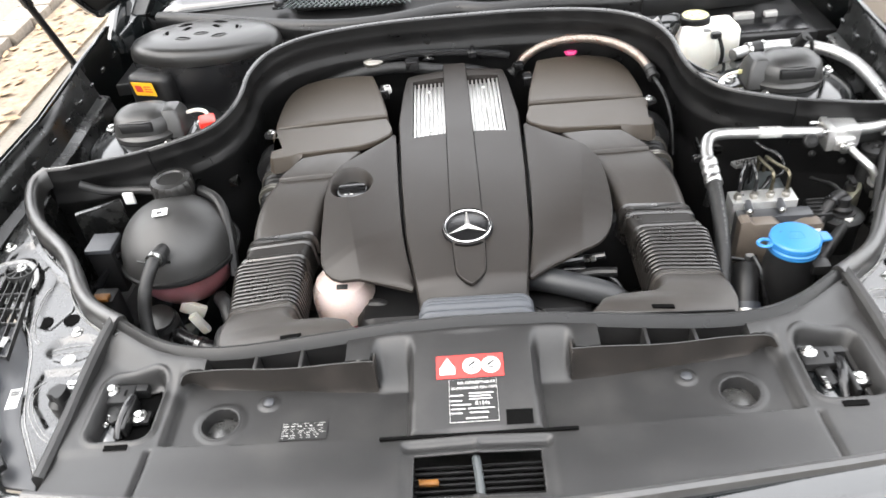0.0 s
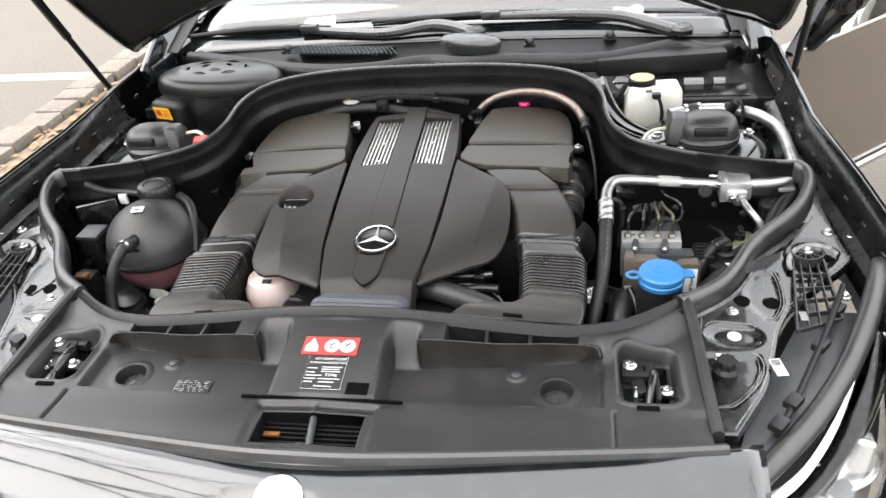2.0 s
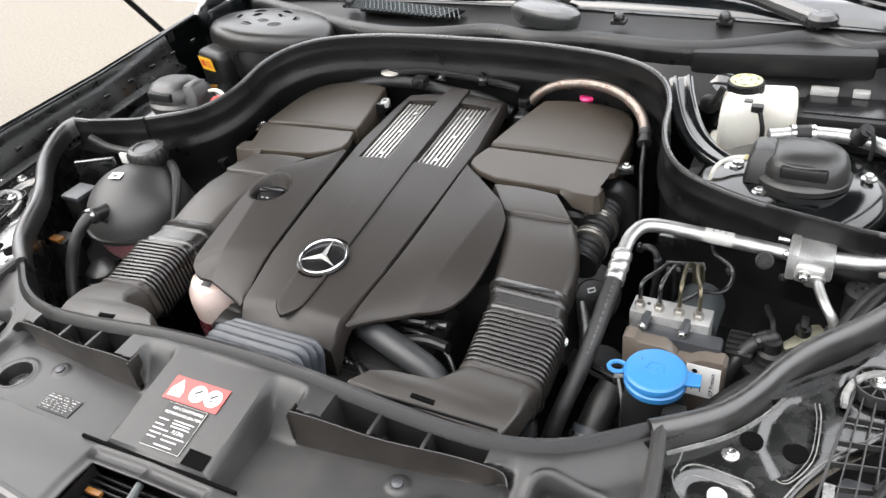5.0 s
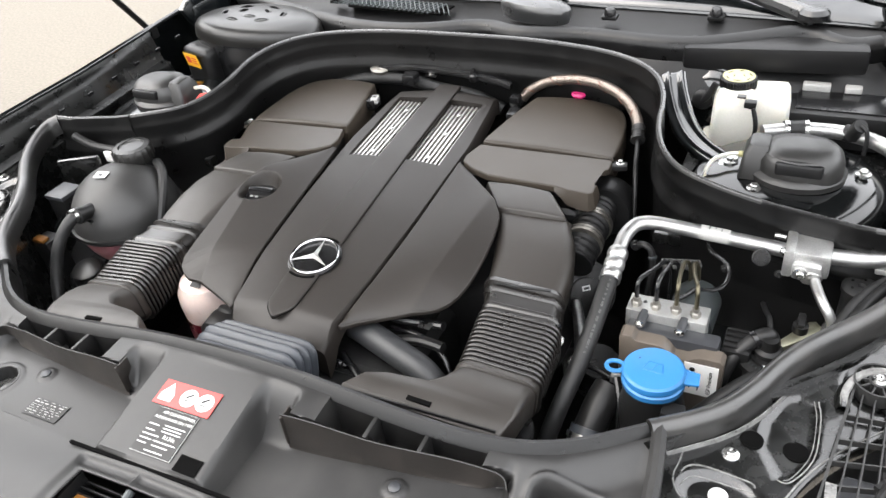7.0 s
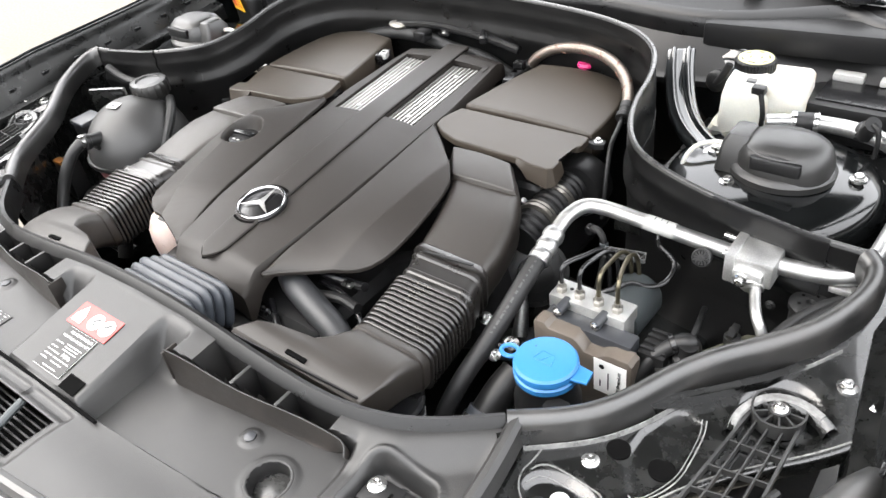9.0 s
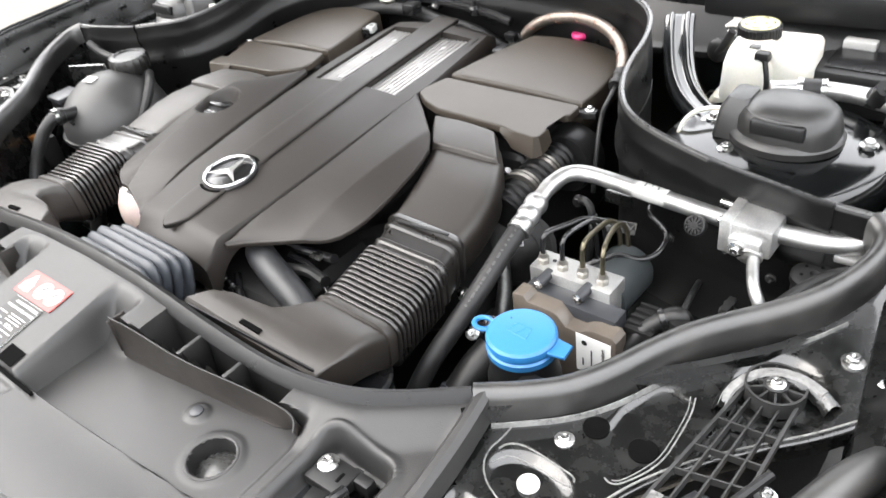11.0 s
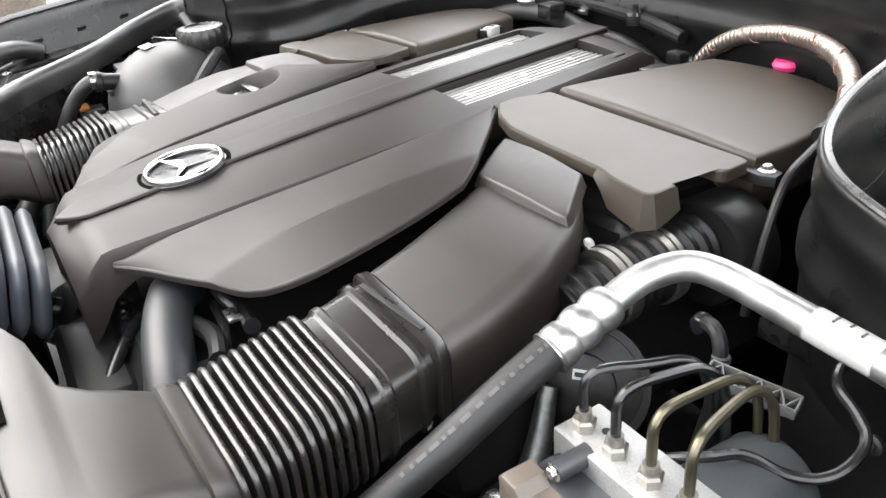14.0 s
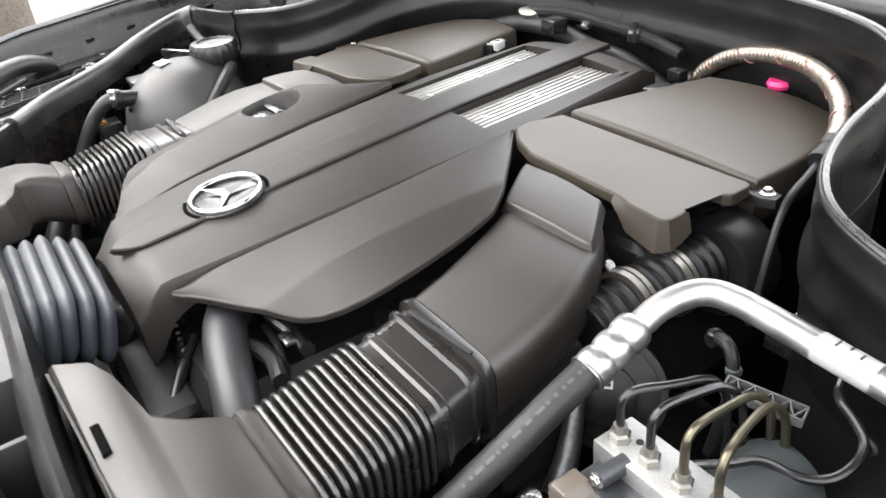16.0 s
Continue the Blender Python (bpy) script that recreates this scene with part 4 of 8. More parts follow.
def front_panel():
    root = thing("radiator_cover", (CX, -0.05, 0.70), "dusty dark grey plastic radiator cover with vents and latch wells", "cover panel")
    bm = bmesh.new()
    nx, ny = 330, 130
    grid = []
    for i in range(nx + 1):
        x = CX - 0.600 + 1.2 * i / nx
        u = abs(x - CX)
        y0, y1 = float(np.interp(u, FU, FY)), float(np.interp(u, LU, LY)) if u < 0.575 else 0.138
        row = []
        for j in range(ny + 1):
            yy = y0 + (y1 - y0) * j / ny
            row.append(bm.verts.new((x, yy, panel_height(x, yy))))
        grid.append(row)
    for i in range(nx):
        for j in range(ny):
            q = (grid[i][j], grid[i + 1][j], grid[i + 1][j + 1], grid[i][j + 1])
            c = (q[0].co + q[2].co) / 2
            u = abs(c.x - CX)
            if u < 0.084 and -0.223 < c.y < -0.157:
                continue
            if math.hypot(u - 0.373, c.y + 0.058) < 0.0265:
                continue
            qx, qy = abs(u - 0.517) - 0.033, abs(c.y + 0.027) - 0.046
            if max(qx, qy) < 0:
                continue
            bm.faces.new(q)
    for v in [v for v in bm.verts if not v.link_faces]:
        bm.verts.remove(v)
    sheet = part("sheet", bm, PANEL, root, angle=45)
    sheet.modifiers.new("thickness", "SOLIDIFY").thickness = 0.0025
    for s in (1, -1):
        # thin curled flap that rises from the floor before the vents
        line = smooth_line([mirror(s, u, yy, z) for u, yy, z in zip(FLAP_U, FLAP_Y, FLAP_Z)] + [mirror(s, 0.443, 0.006, 0.824)], 60)
        rows = []
        for k, p in enumerate(line):
            wave = 0.0022 * math.sin(k * 0.16 + 0.5)
            h, run = p.z - 0.802, 0.0015 - 0.012 * smooth01(50, 60, k)
            front = [p + V((0, -0.001 - run * a + wave * (1 - a), 0.001 - h * b)) for a, b in ((0.0, 0.0), (0.06, 0.06), (0.22, 0.28), (0.45, 0.58), (0.72, 0.84), (1.0, 1.0), (1.25, 1.03))]
            rows.append(front + [q + V((0, 0.0016, -0.0008)) for q in front[::-1]])
        part("vent_flap", loft(rows), FLAP, root, "thin curled flap with a worn edge before the vents", angle=60)
        part("flap_edge", tube([r[0] for r in rows], 0.0009, 6, 60, 0), RIBGREY, root)
        for u in (0.255, 0.327):
            y0, y1 = float(np.interp(u, FLAP_U, FLAP_Y)) + 0.004, float(np.interp(u, LU, LY)) - 0.006
            top = float(np.interp(u, FLAP_U, FLAP_Z)) - 0.005
            part("vent_divider", box(mirror(s, u, (y0 + y1) / 2, top - 0.035), (0.006, y1 - y0, 0.07), 0.002), PANEL, root)
        part("flap_end", box(mirror(s, 0.143, -0.006, 0.836), (0.003, 0.024, 0.05), 0.001), FLAP, root)
        part("rivet", lathe([(0.008, 0), (0.008, 0.003), (0.005, 0.0045), (0, 0.0045)], 18, to_axis(mirror(s, 0.306, -0.026, 0.8035))), SLATE, root)
        o = mirror(s, 0.373, -0.058, 0.0)
        z0 = panel_height(o.x + 0.030, o.y)

        def hoop(r, z):
            return [V((o.x + r * math.cos(k * math.pi / 20), o.y + r * math.sin(k * math.pi / 20), z)) for k in range(40)]

        cup = part("drain_cup", loft([hoop(r, z0 + dz) for r, dz in ((0.0310, -0.002), (0.0300, 0.0006), (0.0285, 0.0009), (0.0270, 0.0004), (0.0262, -0.002), (0.0255, -0.024))], cap=False), PANEL, root, "round drain cup")
        part("drain_plug", lathe([(0.026, -0.004), (0.0255, 0.0), (0.016, 0.005), (0.0, 0.0065)], 32, to_axis((o.x, o.y, z0 - 0.022))), PLUG, cup)
        # strip along the panel's side
        pts = [mirror(s, u, yy, z) for u, yy, z in ((0.590, 0.152, 0.840), (0.599, 0.08, 0.832), (0.602, 0.0, 0.825), (0.604, -0.07, 0.819), (0.608, -0.145, 0.814))]
        if s < 0:
            pts.reverse()
        part("side_strip", sweep(smooth_line(pts, 24), [(-0.010, -0.03), (-0.009, 0.0), (-0.003, 0.006), (0.004, 0.005), (0.009, 0.0), (0.010, -0.035)], closed=True), PANEL, root)
        # black block paints the shade in the notch
        part("notch", box(mirror(s, 0.512, -0.099, 0.8135), (0.034, 0.012, 0.006), 0.001), HOLLOW_SHADE, root)
    # black strip paints the shadow line along the step
    part("step_shadow", box((CX + 0.003, -0.1275, 0.8322), (0.268, 0.0045, 0.005), 0.001), HOLLOW_SHADE, root)
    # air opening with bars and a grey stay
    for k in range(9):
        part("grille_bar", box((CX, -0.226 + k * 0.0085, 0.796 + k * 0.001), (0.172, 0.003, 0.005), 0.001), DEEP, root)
    # black sheet paints the shade behind the bars
    part("grille_shade", box((CX, -0.19, 0.770), (0.19, 0.085, 0.004), 0), HOLLOW_SHADE, root)
    for dx in (-0.088, 0.088):
        part("grille_side", box((CX + dx, -0.19, 0.797), (0.004, 0.07, 0.05), 0), BLACK, root)
    part("stay", tube([(CX - 0.002, -0.156, 0.820), (CX, -0.178, 0.817), (CX + 0.004, -0.226, 0.806)], 0.006, 10), MOTOR, root, "grey plastic stay")
    part("orange_clip", box((CX - 0.066, -0.182, 0.806), (0.026, 0.008, 0.006), 0.001), ORANGE, root, "small orange clip")
    # rubber lip on the leading edge
    lip = [V((CX + s * u, y0 - 0.004, 0.8335 - 0.022 * (u / 0.62) ** 1.3)) for s, us in ((-1, (0.618, 0.52, 0.38, 0.22, 0.08, 0.0)), (1, (0.08, 0.22, 0.38, 0.52, 0.618))) for u, y0 in ((u, float(np.interp(u, FU, FY))) for u in us)]
    part("leading_lip", sweep(smooth_line(lip, 90, 2), [(-0.009, -0.010), (-0.009, 0.0), (-0.006, 0.006), (0.0, 0.0085), (0.006, 0.006), (0.009, 0.0), (0.011, -0.006), (0.016, -0.008), (0.020, -0.014), (0.020, -0.05), (-0.005, -0.05)], closed=True), SEALGREY, root, "black rubber lip along the leading edge")
    # sealing lip on the rear edge
    rear = [mirror(s, u, yy, z) for s, pts in ((-1, LIP), (1, LIP[::-1][1:])) for u, yy, z in pts]
    part("rear_lip", sweep(smooth_line(rear, 110, 2), [(0.012, -0.012), (0.006, -0.002), (0.0, 0.003), (-0.006, 0.001), (-0.010, -0.012), (-0.012, -0.045), (-0.009, -0.045), (-0.002, -0.012)], closed=True), RUBBER, root)
    return turn(root, BODY_SKEW, 0.0)


front_cover = front_panel()


def label_plane(y):
    return V((CX, y, panel_height(CX, y) + 0.0012))


def front_labels():
    ux = V((1, 0, 0))
    a, b = label_plane(-0.06), label_plane(0.02)
    uy = (b - a).normalized()
    red = thing("warning_label", label_plane(-0.026), "red warning label with three white pictograms", "label")
    o = label_plane(-0.026) + ux * -0.004
    part("backing", flat_card(o, ux, uy, -0.048, -0.019, 0.048, 0.019), REDLAB, red)
    n = ux.cross(uy)
    for dx in (0.003, 0.030):
        part("round_pictogram", lathe([(0.0135, 0), (0.0135, 0.0004), (0, 0.0004)], 28, Matrix.Translation(o + ux * dx + uy * 0.0 + n * 0.0007) @ Matrix((ux, uy, n)).transposed().to_4x4()), WHITELAB, red)
        part("symbol_bar", flat_card(o + ux * dx + uy * 0.003, (ux + uy * 0.8).normalized(), (uy - ux * 0.8).normalized(), -0.006, -0.0014, 0.006, 0.0014, lift=0.0012), INK, red)
        part("symbol_bar", flat_card(o + ux * dx, ux, uy, -0.006, -0.005, 0.004, -0.0035, lift=0.0012), INK, red)
    tri = bmesh.new()
    tri.faces.new([tri.verts.new(o + ux * x + uy * y + n * 0.0012) for x, y in ((-0.043, -0.013), (-0.021, -0.013), (-0.021, -0.002), (-0.032, 0.015), (-0.043, -0.002))])
    part("triangle_pictogram", tri, WHITELAB, red)
    ac = thing("refrigerant_label", label_plane(-0.055), "black and white refrigerant data label", "label")
    o = label_plane(-0.072) + ux * -0.001
    part("backing", flat_card(o, ux, uy, -0.0335, -0.042, 0.0335, 0.025), WHITELAB, ac)
    part("black_field", flat_card(o, ux, uy, -0.033, -0.0415, 0.033, 0.0245, lift=0.0006), INK, ac)
    base = Matrix((ux, uy, n)).transposed().to_4x4()

    def put(text, x, y, size):
        words("lettering", text, o + ux * x + uy * y + n * 0.0014, size, WHITELAB, ac, base)

    put("AIR CONDITIONER", -0.022, 0.0165, 0.0062)
    put("KLIMAANLAGE DIN 7 875", -0.030, 0.0085, 0.0056)
    put("R134a", 0.002, -0.0170, 0.0080)
    for x0, y0, x1 in ((-0.031, -0.001, -0.014), (-0.006, 0.001, 0.028), (-0.006, -0.0025, 0.024), (-0.031, -0.0075, -0.016), (-0.006, -0.006, 0.026), (-0.031, -0.0125, -0.004),
                       (-0.031, -0.0175, -0.012), (-0.008, -0.0175, 0.028), (-0.031, -0.0225, -0.016), (-0.006, -0.0225, 0.020), (-0.012, -0.029, 0.018)):
        part("text_bar", flat_card(o, ux, uy, x0, y0 * 1.28 - 0.0006, x1, y0 * 1.28 + 0.0008, lift=0.0012), WHITELAB, ac)
    # black card paints the shade of the cut-out
    part("recess_shade", flat_card(V((CX + 0.062, -0.109, panel_height(CX + 0.062, -0.109) + 0.001)), ux, uy, -0.018, -0.011, 0.018, 0.012), HOLLOW_SHADE, front_cover, "black square for the shade in a cut-out")
    data = thing("data_label", (CX - 0.25, -0.081, 0.802), "small white data label with black print", "label")
    o = V((CX - 0.246, -0.081, panel_height(CX - 0.246, -0.081) + 0.001))
    part("backing", flat_card(o, ux, V((0, 1, 0)), -0.035, -0.016, 0.033, 0.016), INK, data)
    rl = random.Random(5)
    for k, (y0, h) in enumerate(((0.0125, 0.0009), (0.0075, 0.0024), (0.003, 0.0009), (-0.0005, 0.0012), (-0.004, 0.0009), (-0.0085, 0.0018), (-0.0125, 0.0009))):
        x = -0.032
        while x < 0.026:
            w = rl.uniform(0.002, 0.010)
            part("text_bar", flat_card(o, ux, V((0, 1, 0)), x, y0, min(0.031, x + w), y0 + h * 0.75, lift=0.0007), PRINT, data)
            x += w + rl.uniform(0.002, 0.008)
    for label in (red, ac, data):
        turn(label, BODY_SKEW, 0.0)


front_labels()


def hood_latch(s):
    c = mirror(s, 0.517, -0.030, 0.792) + V((0, 0, 0) if s > 0 else (-0.015, 0.012, 0))
    root = thing("hood_latch", c, "black steel hood latch held by two zinc bolts", "latch", "hood latches")
    def at(dx, dy, dz):
        return c + V((dx, dy, dz))

    # black sheet paints the shade under the latch
    part("throat_shade", box(at(0.0, 0.002, -0.012), (0.098, 0.122, 0.004), 0), HOLLOW_SHADE, root)
    part("base_plate", plate([(c.x + x, c.y + y) for x, y in ((-0.043, 0.045), (-0.03, 0.055), (0.0, 0.055), (0.004, 0.03), (0.006, -0.03), (-0.002, -0.052), (-0.03, -0.052), (-0.043, -0.03))], lambda x, y: c.z - 0.002, 0.004, 0.001), PAINT, root)
    part("bracket", join(box(at(-0.016, 0.028, 0.006), (0.050, 0.036, 0.016), 0.004), box(at(0.004, 0.040, 0.002), (0.046, 0.014, 0.020), 0.003)), BLACK, root, "black pressed bracket")
    # thin black piece paints the shade of the slot
    part("bracket_slot_shade", box(at(-0.004, 0.028, 0.0142), (0.004, 0.012, 0.0008), 0.0003), HOLLOW_SHADE, root)
    part("hook", tube([at(0.010, 0.02, 0.012), at(0.008, 0.0, 0.016), at(0.002, -0.022, 0.008), at(0.0, -0.044, -0.006)], 0.007, 10), GLOSSY, root)
    part("pawl", plate([(c.x + x, c.y + y) for x, y in ((-0.026, 0.008), (-0.006, 0.012), (-0.002, -0.018), (-0.012, -0.024), (-0.024, -0.014))], lambda x, y: c.z + 0.008, 0.006, 0.001), BLACK, root)
    part("lever", box(at(0.014, -0.012, 0.006), (0.007, 0.062, 0.020), 0.002), BLACK, root)
    part("spring", tube([at(-0.02 + 0.003 * math.cos(k * 1.2), -0.03 + k * 0.0009, 0.006 + 0.003 * math.sin(k * 1.2)) for k in range(24)], 0.0011, 5, 60, 0), ZINC, root)
    part("lug", box(at(0.026, -0.0135, 0.001), (0.036, 0.022, 0.008), 0.003), BLACK, root)
    bolt(root, at(-0.027, 0.0345, 0.014), 0.0115)
    bolt(root, at(0.028, -0.0135, 0.006), 0.0115)
    return turn(root, BODY_SKEW, 0.0)


hood_latch(1)
hood_latch(-1)


# ---- bay walls, seal and bulkhead ----
def bay_seal():
    root = thing("bay_seal", (CX, 0.5, 0.80), "black rubber and plastic sealing rail round the engine bay", "rubber seal")
    for s in (1, -1):
        pts = [side(s, *p) for p in SEAL_FRONT]
        line = smooth_line(pts, 70, 3)
        if s < 0:
            line.reverse()
        part("side_seal", sweep(line, [(-0.012, -0.034), (-0.013, -0.010), (-0.012, 0.0), (-0.008, 0.006), (-0.002, 0.009), (0.004, 0.008), (0.010, 0.004), (0.013, -0.003), (0.014, -0.014), (0.0145, -0.019), (0.014, -0.036)], closed=True), SEALGREY, root, angle=60)
    rear = [side(1, *p) for p in SEAL_REAR] + [side(-1, *p) for p in SEAL_REAR[::-1][1:]]
    line = smooth_line(rear, 170, 3)
    prof = [(0.002, -0.16), (0.005, -0.092), (0.010, -0.080), (0.010, -0.070), (0.004, -0.060), (0.003, -0.040), (0.006, -0.030), (0.006, -0.020), (0.003, -0.010), (0.006, 0.0),
            (0.005, 0.004), (0.001, 0.005), (-0.002, 0.002), (-0.003, -0.03), (-0.005, -0.06), (-0.005, -0.16)]
    part("rear_rail", sweep(line, [(-a, b) for a, b in prof], closed=True), RUBBER, root, "ribbed black rail over the bulkhead", angle=70)
    # paler tube paints the bright sky line along the lip
    part("lip_edge", tube([p + V((0, 0, 0.004)) for p in line], 0.0034, 8, 170, 0), LIP_GLINT, root, "thin lip along the rail, paler for its sky highlight")
    for s in (1, -1):
        sl = [p for p in smooth_line([side(s, *p) for p in SEAL_REAR], 120, 3) if 0.635 < abs(p.x - CX) < 0.80]
        if s < 0:
            sl.reverse()
        big = [(a * 1.25 + (0.002 if a > 0 else -0.002), b * 1.0 + (0.003 if b > -0.01 else 0)) for a, b in prof[1:-1]]
        part("joint_sleeve", sweep(sl, [(-a, b) for a, b in big], closed=True), RUBBER, root, "smooth rubber sleeve over the joint", angle=50)
    return root


bay_seal()


def bay_tub():
    """Sheet-metal walls and floor below the seal."""
    root = thing("engine_bay", (CX, 0.5, 0.30), "dark sheet-metal walls and floor of the engine bay", "bay", kind="structure")
    rear = [side(1, *p) for p in SEAL_REAR] + [side(-1, *p) for p in SEAL_REAR[::-1][1:]]
    line = smooth_line(rear, 90, 3)
    part("rear_wall", sweep(line, [(0.0, -0.10), (-0.004, -0.25), (0.0, -0.66), (0.004, -0.66), (0.006, -0.10)], closed=True), BLACK, root)
    for s in (1, -1):
        ln = smooth_line([side(s, u, yy, 0.83) for u, yy in ((0.575, 0.13), (0.64, 0.20), (0.70, 0.27), (0.76, 0.33), (0.82, 0.40), (0.85, 0.48), (0.86, 0.57))], 30)
        if s < 0:
            ln.reverse()
        part("side_wall", sweep(ln, [(0.0, 0.0), (-0.02, -0.15), (-0.06, -0.5), (-0.05, -0.5), (0.01, 0.0)], closed=True), PRIMER, root)
        # chassis leg
        part("chassis_leg", box(side(s, 0.60, 0.40, 0.60), (0.12, 0.75, 0.10), 0.015), PAINT, root)
    part("front_wall", box((CX, 0.02, 0.50), (1.25, 0.012, 0.46), 0), DARK, root)
    part("floor", box((CX, 0.42, 0.30), (1.9, 1.1, 0.02), 0), DARK, root)
    return root


bay_tub()


def cowl():
    """Plenum behind the bulkhead, with its mesh, waved rubber lip and grey scuttle."""
    root = thing("scuttle_panel", (CX, 1.15, 0.85), "black scuttle panel with waved rubber lip and mesh", "scuttle panel")
    lipu = [(-0.80, 1.175, 0.96), (-0.70, 1.15, 0.96), (-0.52, 1.09, 0.955), (-0.335, 1.035, 0.955), (-0.17, 1.035, 0.957), (-0.03, 1.085, 0.962), (0.075, 1.04, 0.962), (0.19, 1.075, 0.960),
            (0.42, 1.045, 0.958), (0.55, 1.10, 0.960), (0.65, 1.155, 0.964), (0.72, 1.10, 0.955), (0.78, 1.13, 0.955)]
    line = smooth_line([V((CX + a, b, c)) for a, b, c in lipu], 120, 2)
    part("waved_lip", sweep(line, [(0.020, -0.06), (0.020, -0.015), (0.016, -0.004), (0.008, 0.004), (-0.004, 0.006), (-0.012, -0.006), (-0.014, -0.05)], closed=True), RUBBER, root, "waved rubber lip", angle=60)
    # sloping top from lip to windscreen
    far = smooth_line([V((CX + a, 1.215 - 0.03 * (a / 0.85) ** 2, 0.962)) for a in (-0.84, -0.5, -0.2, 0.2, 0.5, 0.84)], 120, 2)
    part("scuttle_top", patch([p + V((0, 0.014, -0.022)) for p in line], far, 120, 10, -0.008, 0.003, 0.03), BLACK, root, angle=60)
    front = [p + V((0, -0.012, -0.03)) for p in line]
    low = smooth_line([V((CX + a, b, 0.86)) for a, b in ((-0.84, 1.12), (-0.5, 0.99), (-0.3, 0.965), (0, 0.96), (0.3, 0.965), (0.5, 0.99), (0.84, 1.08))], 120, 2)
    part("plenum_front", patch(low, front, 120, 8, 0.0, 0.002, 0.012), BLACK, root, angle=60)
    part("plenum_box", box((CX + 0.595, 1.082, 0.929), (0.34, 0.07, 0.052), 0.012, m=Matrix.Rotation(0.12, 4, "Z")), DEEP, root, "glossy black plenum cover")
    # mesh insert: hexagon-like lattice of thin bars
    o = V((CX - 0.44, 1.19, 0.9655))
    lattice = []
    for k in range(22):
        for d in (1, -1):
            a = o + V((k * 0.0135, -0.002 - k * 0.0015, 0))
            b = a + V((d * 0.03, -0.052, -0.004))
            q = V((0.0012, 0, 0))
            lattice.append(loft([[p - q, p + q, p + q + V((0, 0, 0.004)), p - q + V((0, 0, 0.004))] for p in (a, b)]))
    part("air_mesh", join(*lattice), MOTOR, root, "grey lattice over the air intake")
    # black plate paints the shade below the lattice
    part("mesh_shade", plate([(CX - 0.46, 1.195), (CX - 0.14, 1.165), (CX - 0.15, 1.105), (CX - 0.42, 1.125)], lambda x, yy: 0.9625, 0.004, 0.001), HOLLOW_SHADE, root)
    return root


cowl()


def washer_jet(x, y):
    root = thing("washer_jet", (x, y, 0.962), "small black washer jet with a round top", "washer jet", "washer jets")
    part("base", box((x, y, 0.963), (0.034, 0.026, 0.01), 0.004), BLACK, root)
    part("nozzle", lathe([(0.013, 0), (0.013, 0.008), (0.010, 0.016), (0.005, 0.019), (0, 0.02)], 18, to_axis((x, y - 0.002, 0.966))), GLOSSY, root)


for wx, wy in ((-0.455, 1.155), (0.263, 1.146), (0.482, 1.178)):
    washer_jet(wx, wy)


def wiper(path, blade, head=None):
    root = thing("windscreen_wiper", path[0], "black windscreen wiper at rest", "wiper", "wipers")
    part("arm", tube(path, lambda t: 0.019 - 0.008 * t, 10, 40), ARM, root)
    part("blade_holder", box(V(path[-1]) + V((0, -0.004, 0.006)), (0.055, 0.030, 0.026), 0.006), ARM, root)
    part("pivot_cap", lathe([(0.030, 0), (0.030, 0.012), (0.022, 0.02), (0, 0.021)], 24, to_axis(path[0])), GLOSSY, root)
    if head:
        part("arm_head", lathe([(0.086, -0.02), (0.092, 0.0), (0.090, 0.010), (0.080, 0.018), (0.05, 0.024), (0, 0.025)], 40, Matrix.Translation(head) @ Matrix.Rotation(-0.25, 4, "Z") @ Matrix.Diagonal((1, 0.42, 1, 1))), ARM, root, "large oval cover over the wiper pivot")
    a, b = V(blade[0]), V(blade[1])
    part("blade", tube([a, a.lerp(b, 0.5) + V((0, 0, 0.012)), b], lambda t: 0.010 - 0.004 * abs(2 * t - 1), 8, 20), BLACK, root)
    part("rubber", tube([a + V((0, 0.006, -0.012)), a.lerp(b, 0.5) + V((0, 0.006, -0.002)), b + V((0, 0.006, -0.012))], 0.004, 6, 12), RUBBER, root)
    return root


wiper([(CX + 0.09, 1.19, 0.985), (CX + 0.0, 1.222, 1.004), (CX - 0.06, 1.225, 1.004), (CX - 0.17, 1.20, 0.990), (CX - 0.30, 1.222, 0.992), (CX - 0.42, 1.240, 0.998)], ((CX - 0.36, 1.250, 1.002), (CX - 0.82, 1.235, 0.994)), V((0.100, 1.118, 0.982)))
wiper([(CX + 0.655, 1.16, 0.978), (CX + 0.56, 1.20, 0.998), (CX + 0.49, 1.232, 1.010), (CX + 0.33, 1.248, 1.014), (CX + 0.13, 1.252, 1.014)], ((CX + 0.50, 1.262, 1.010), (CX - 0.23, 1.258, 1.010)))


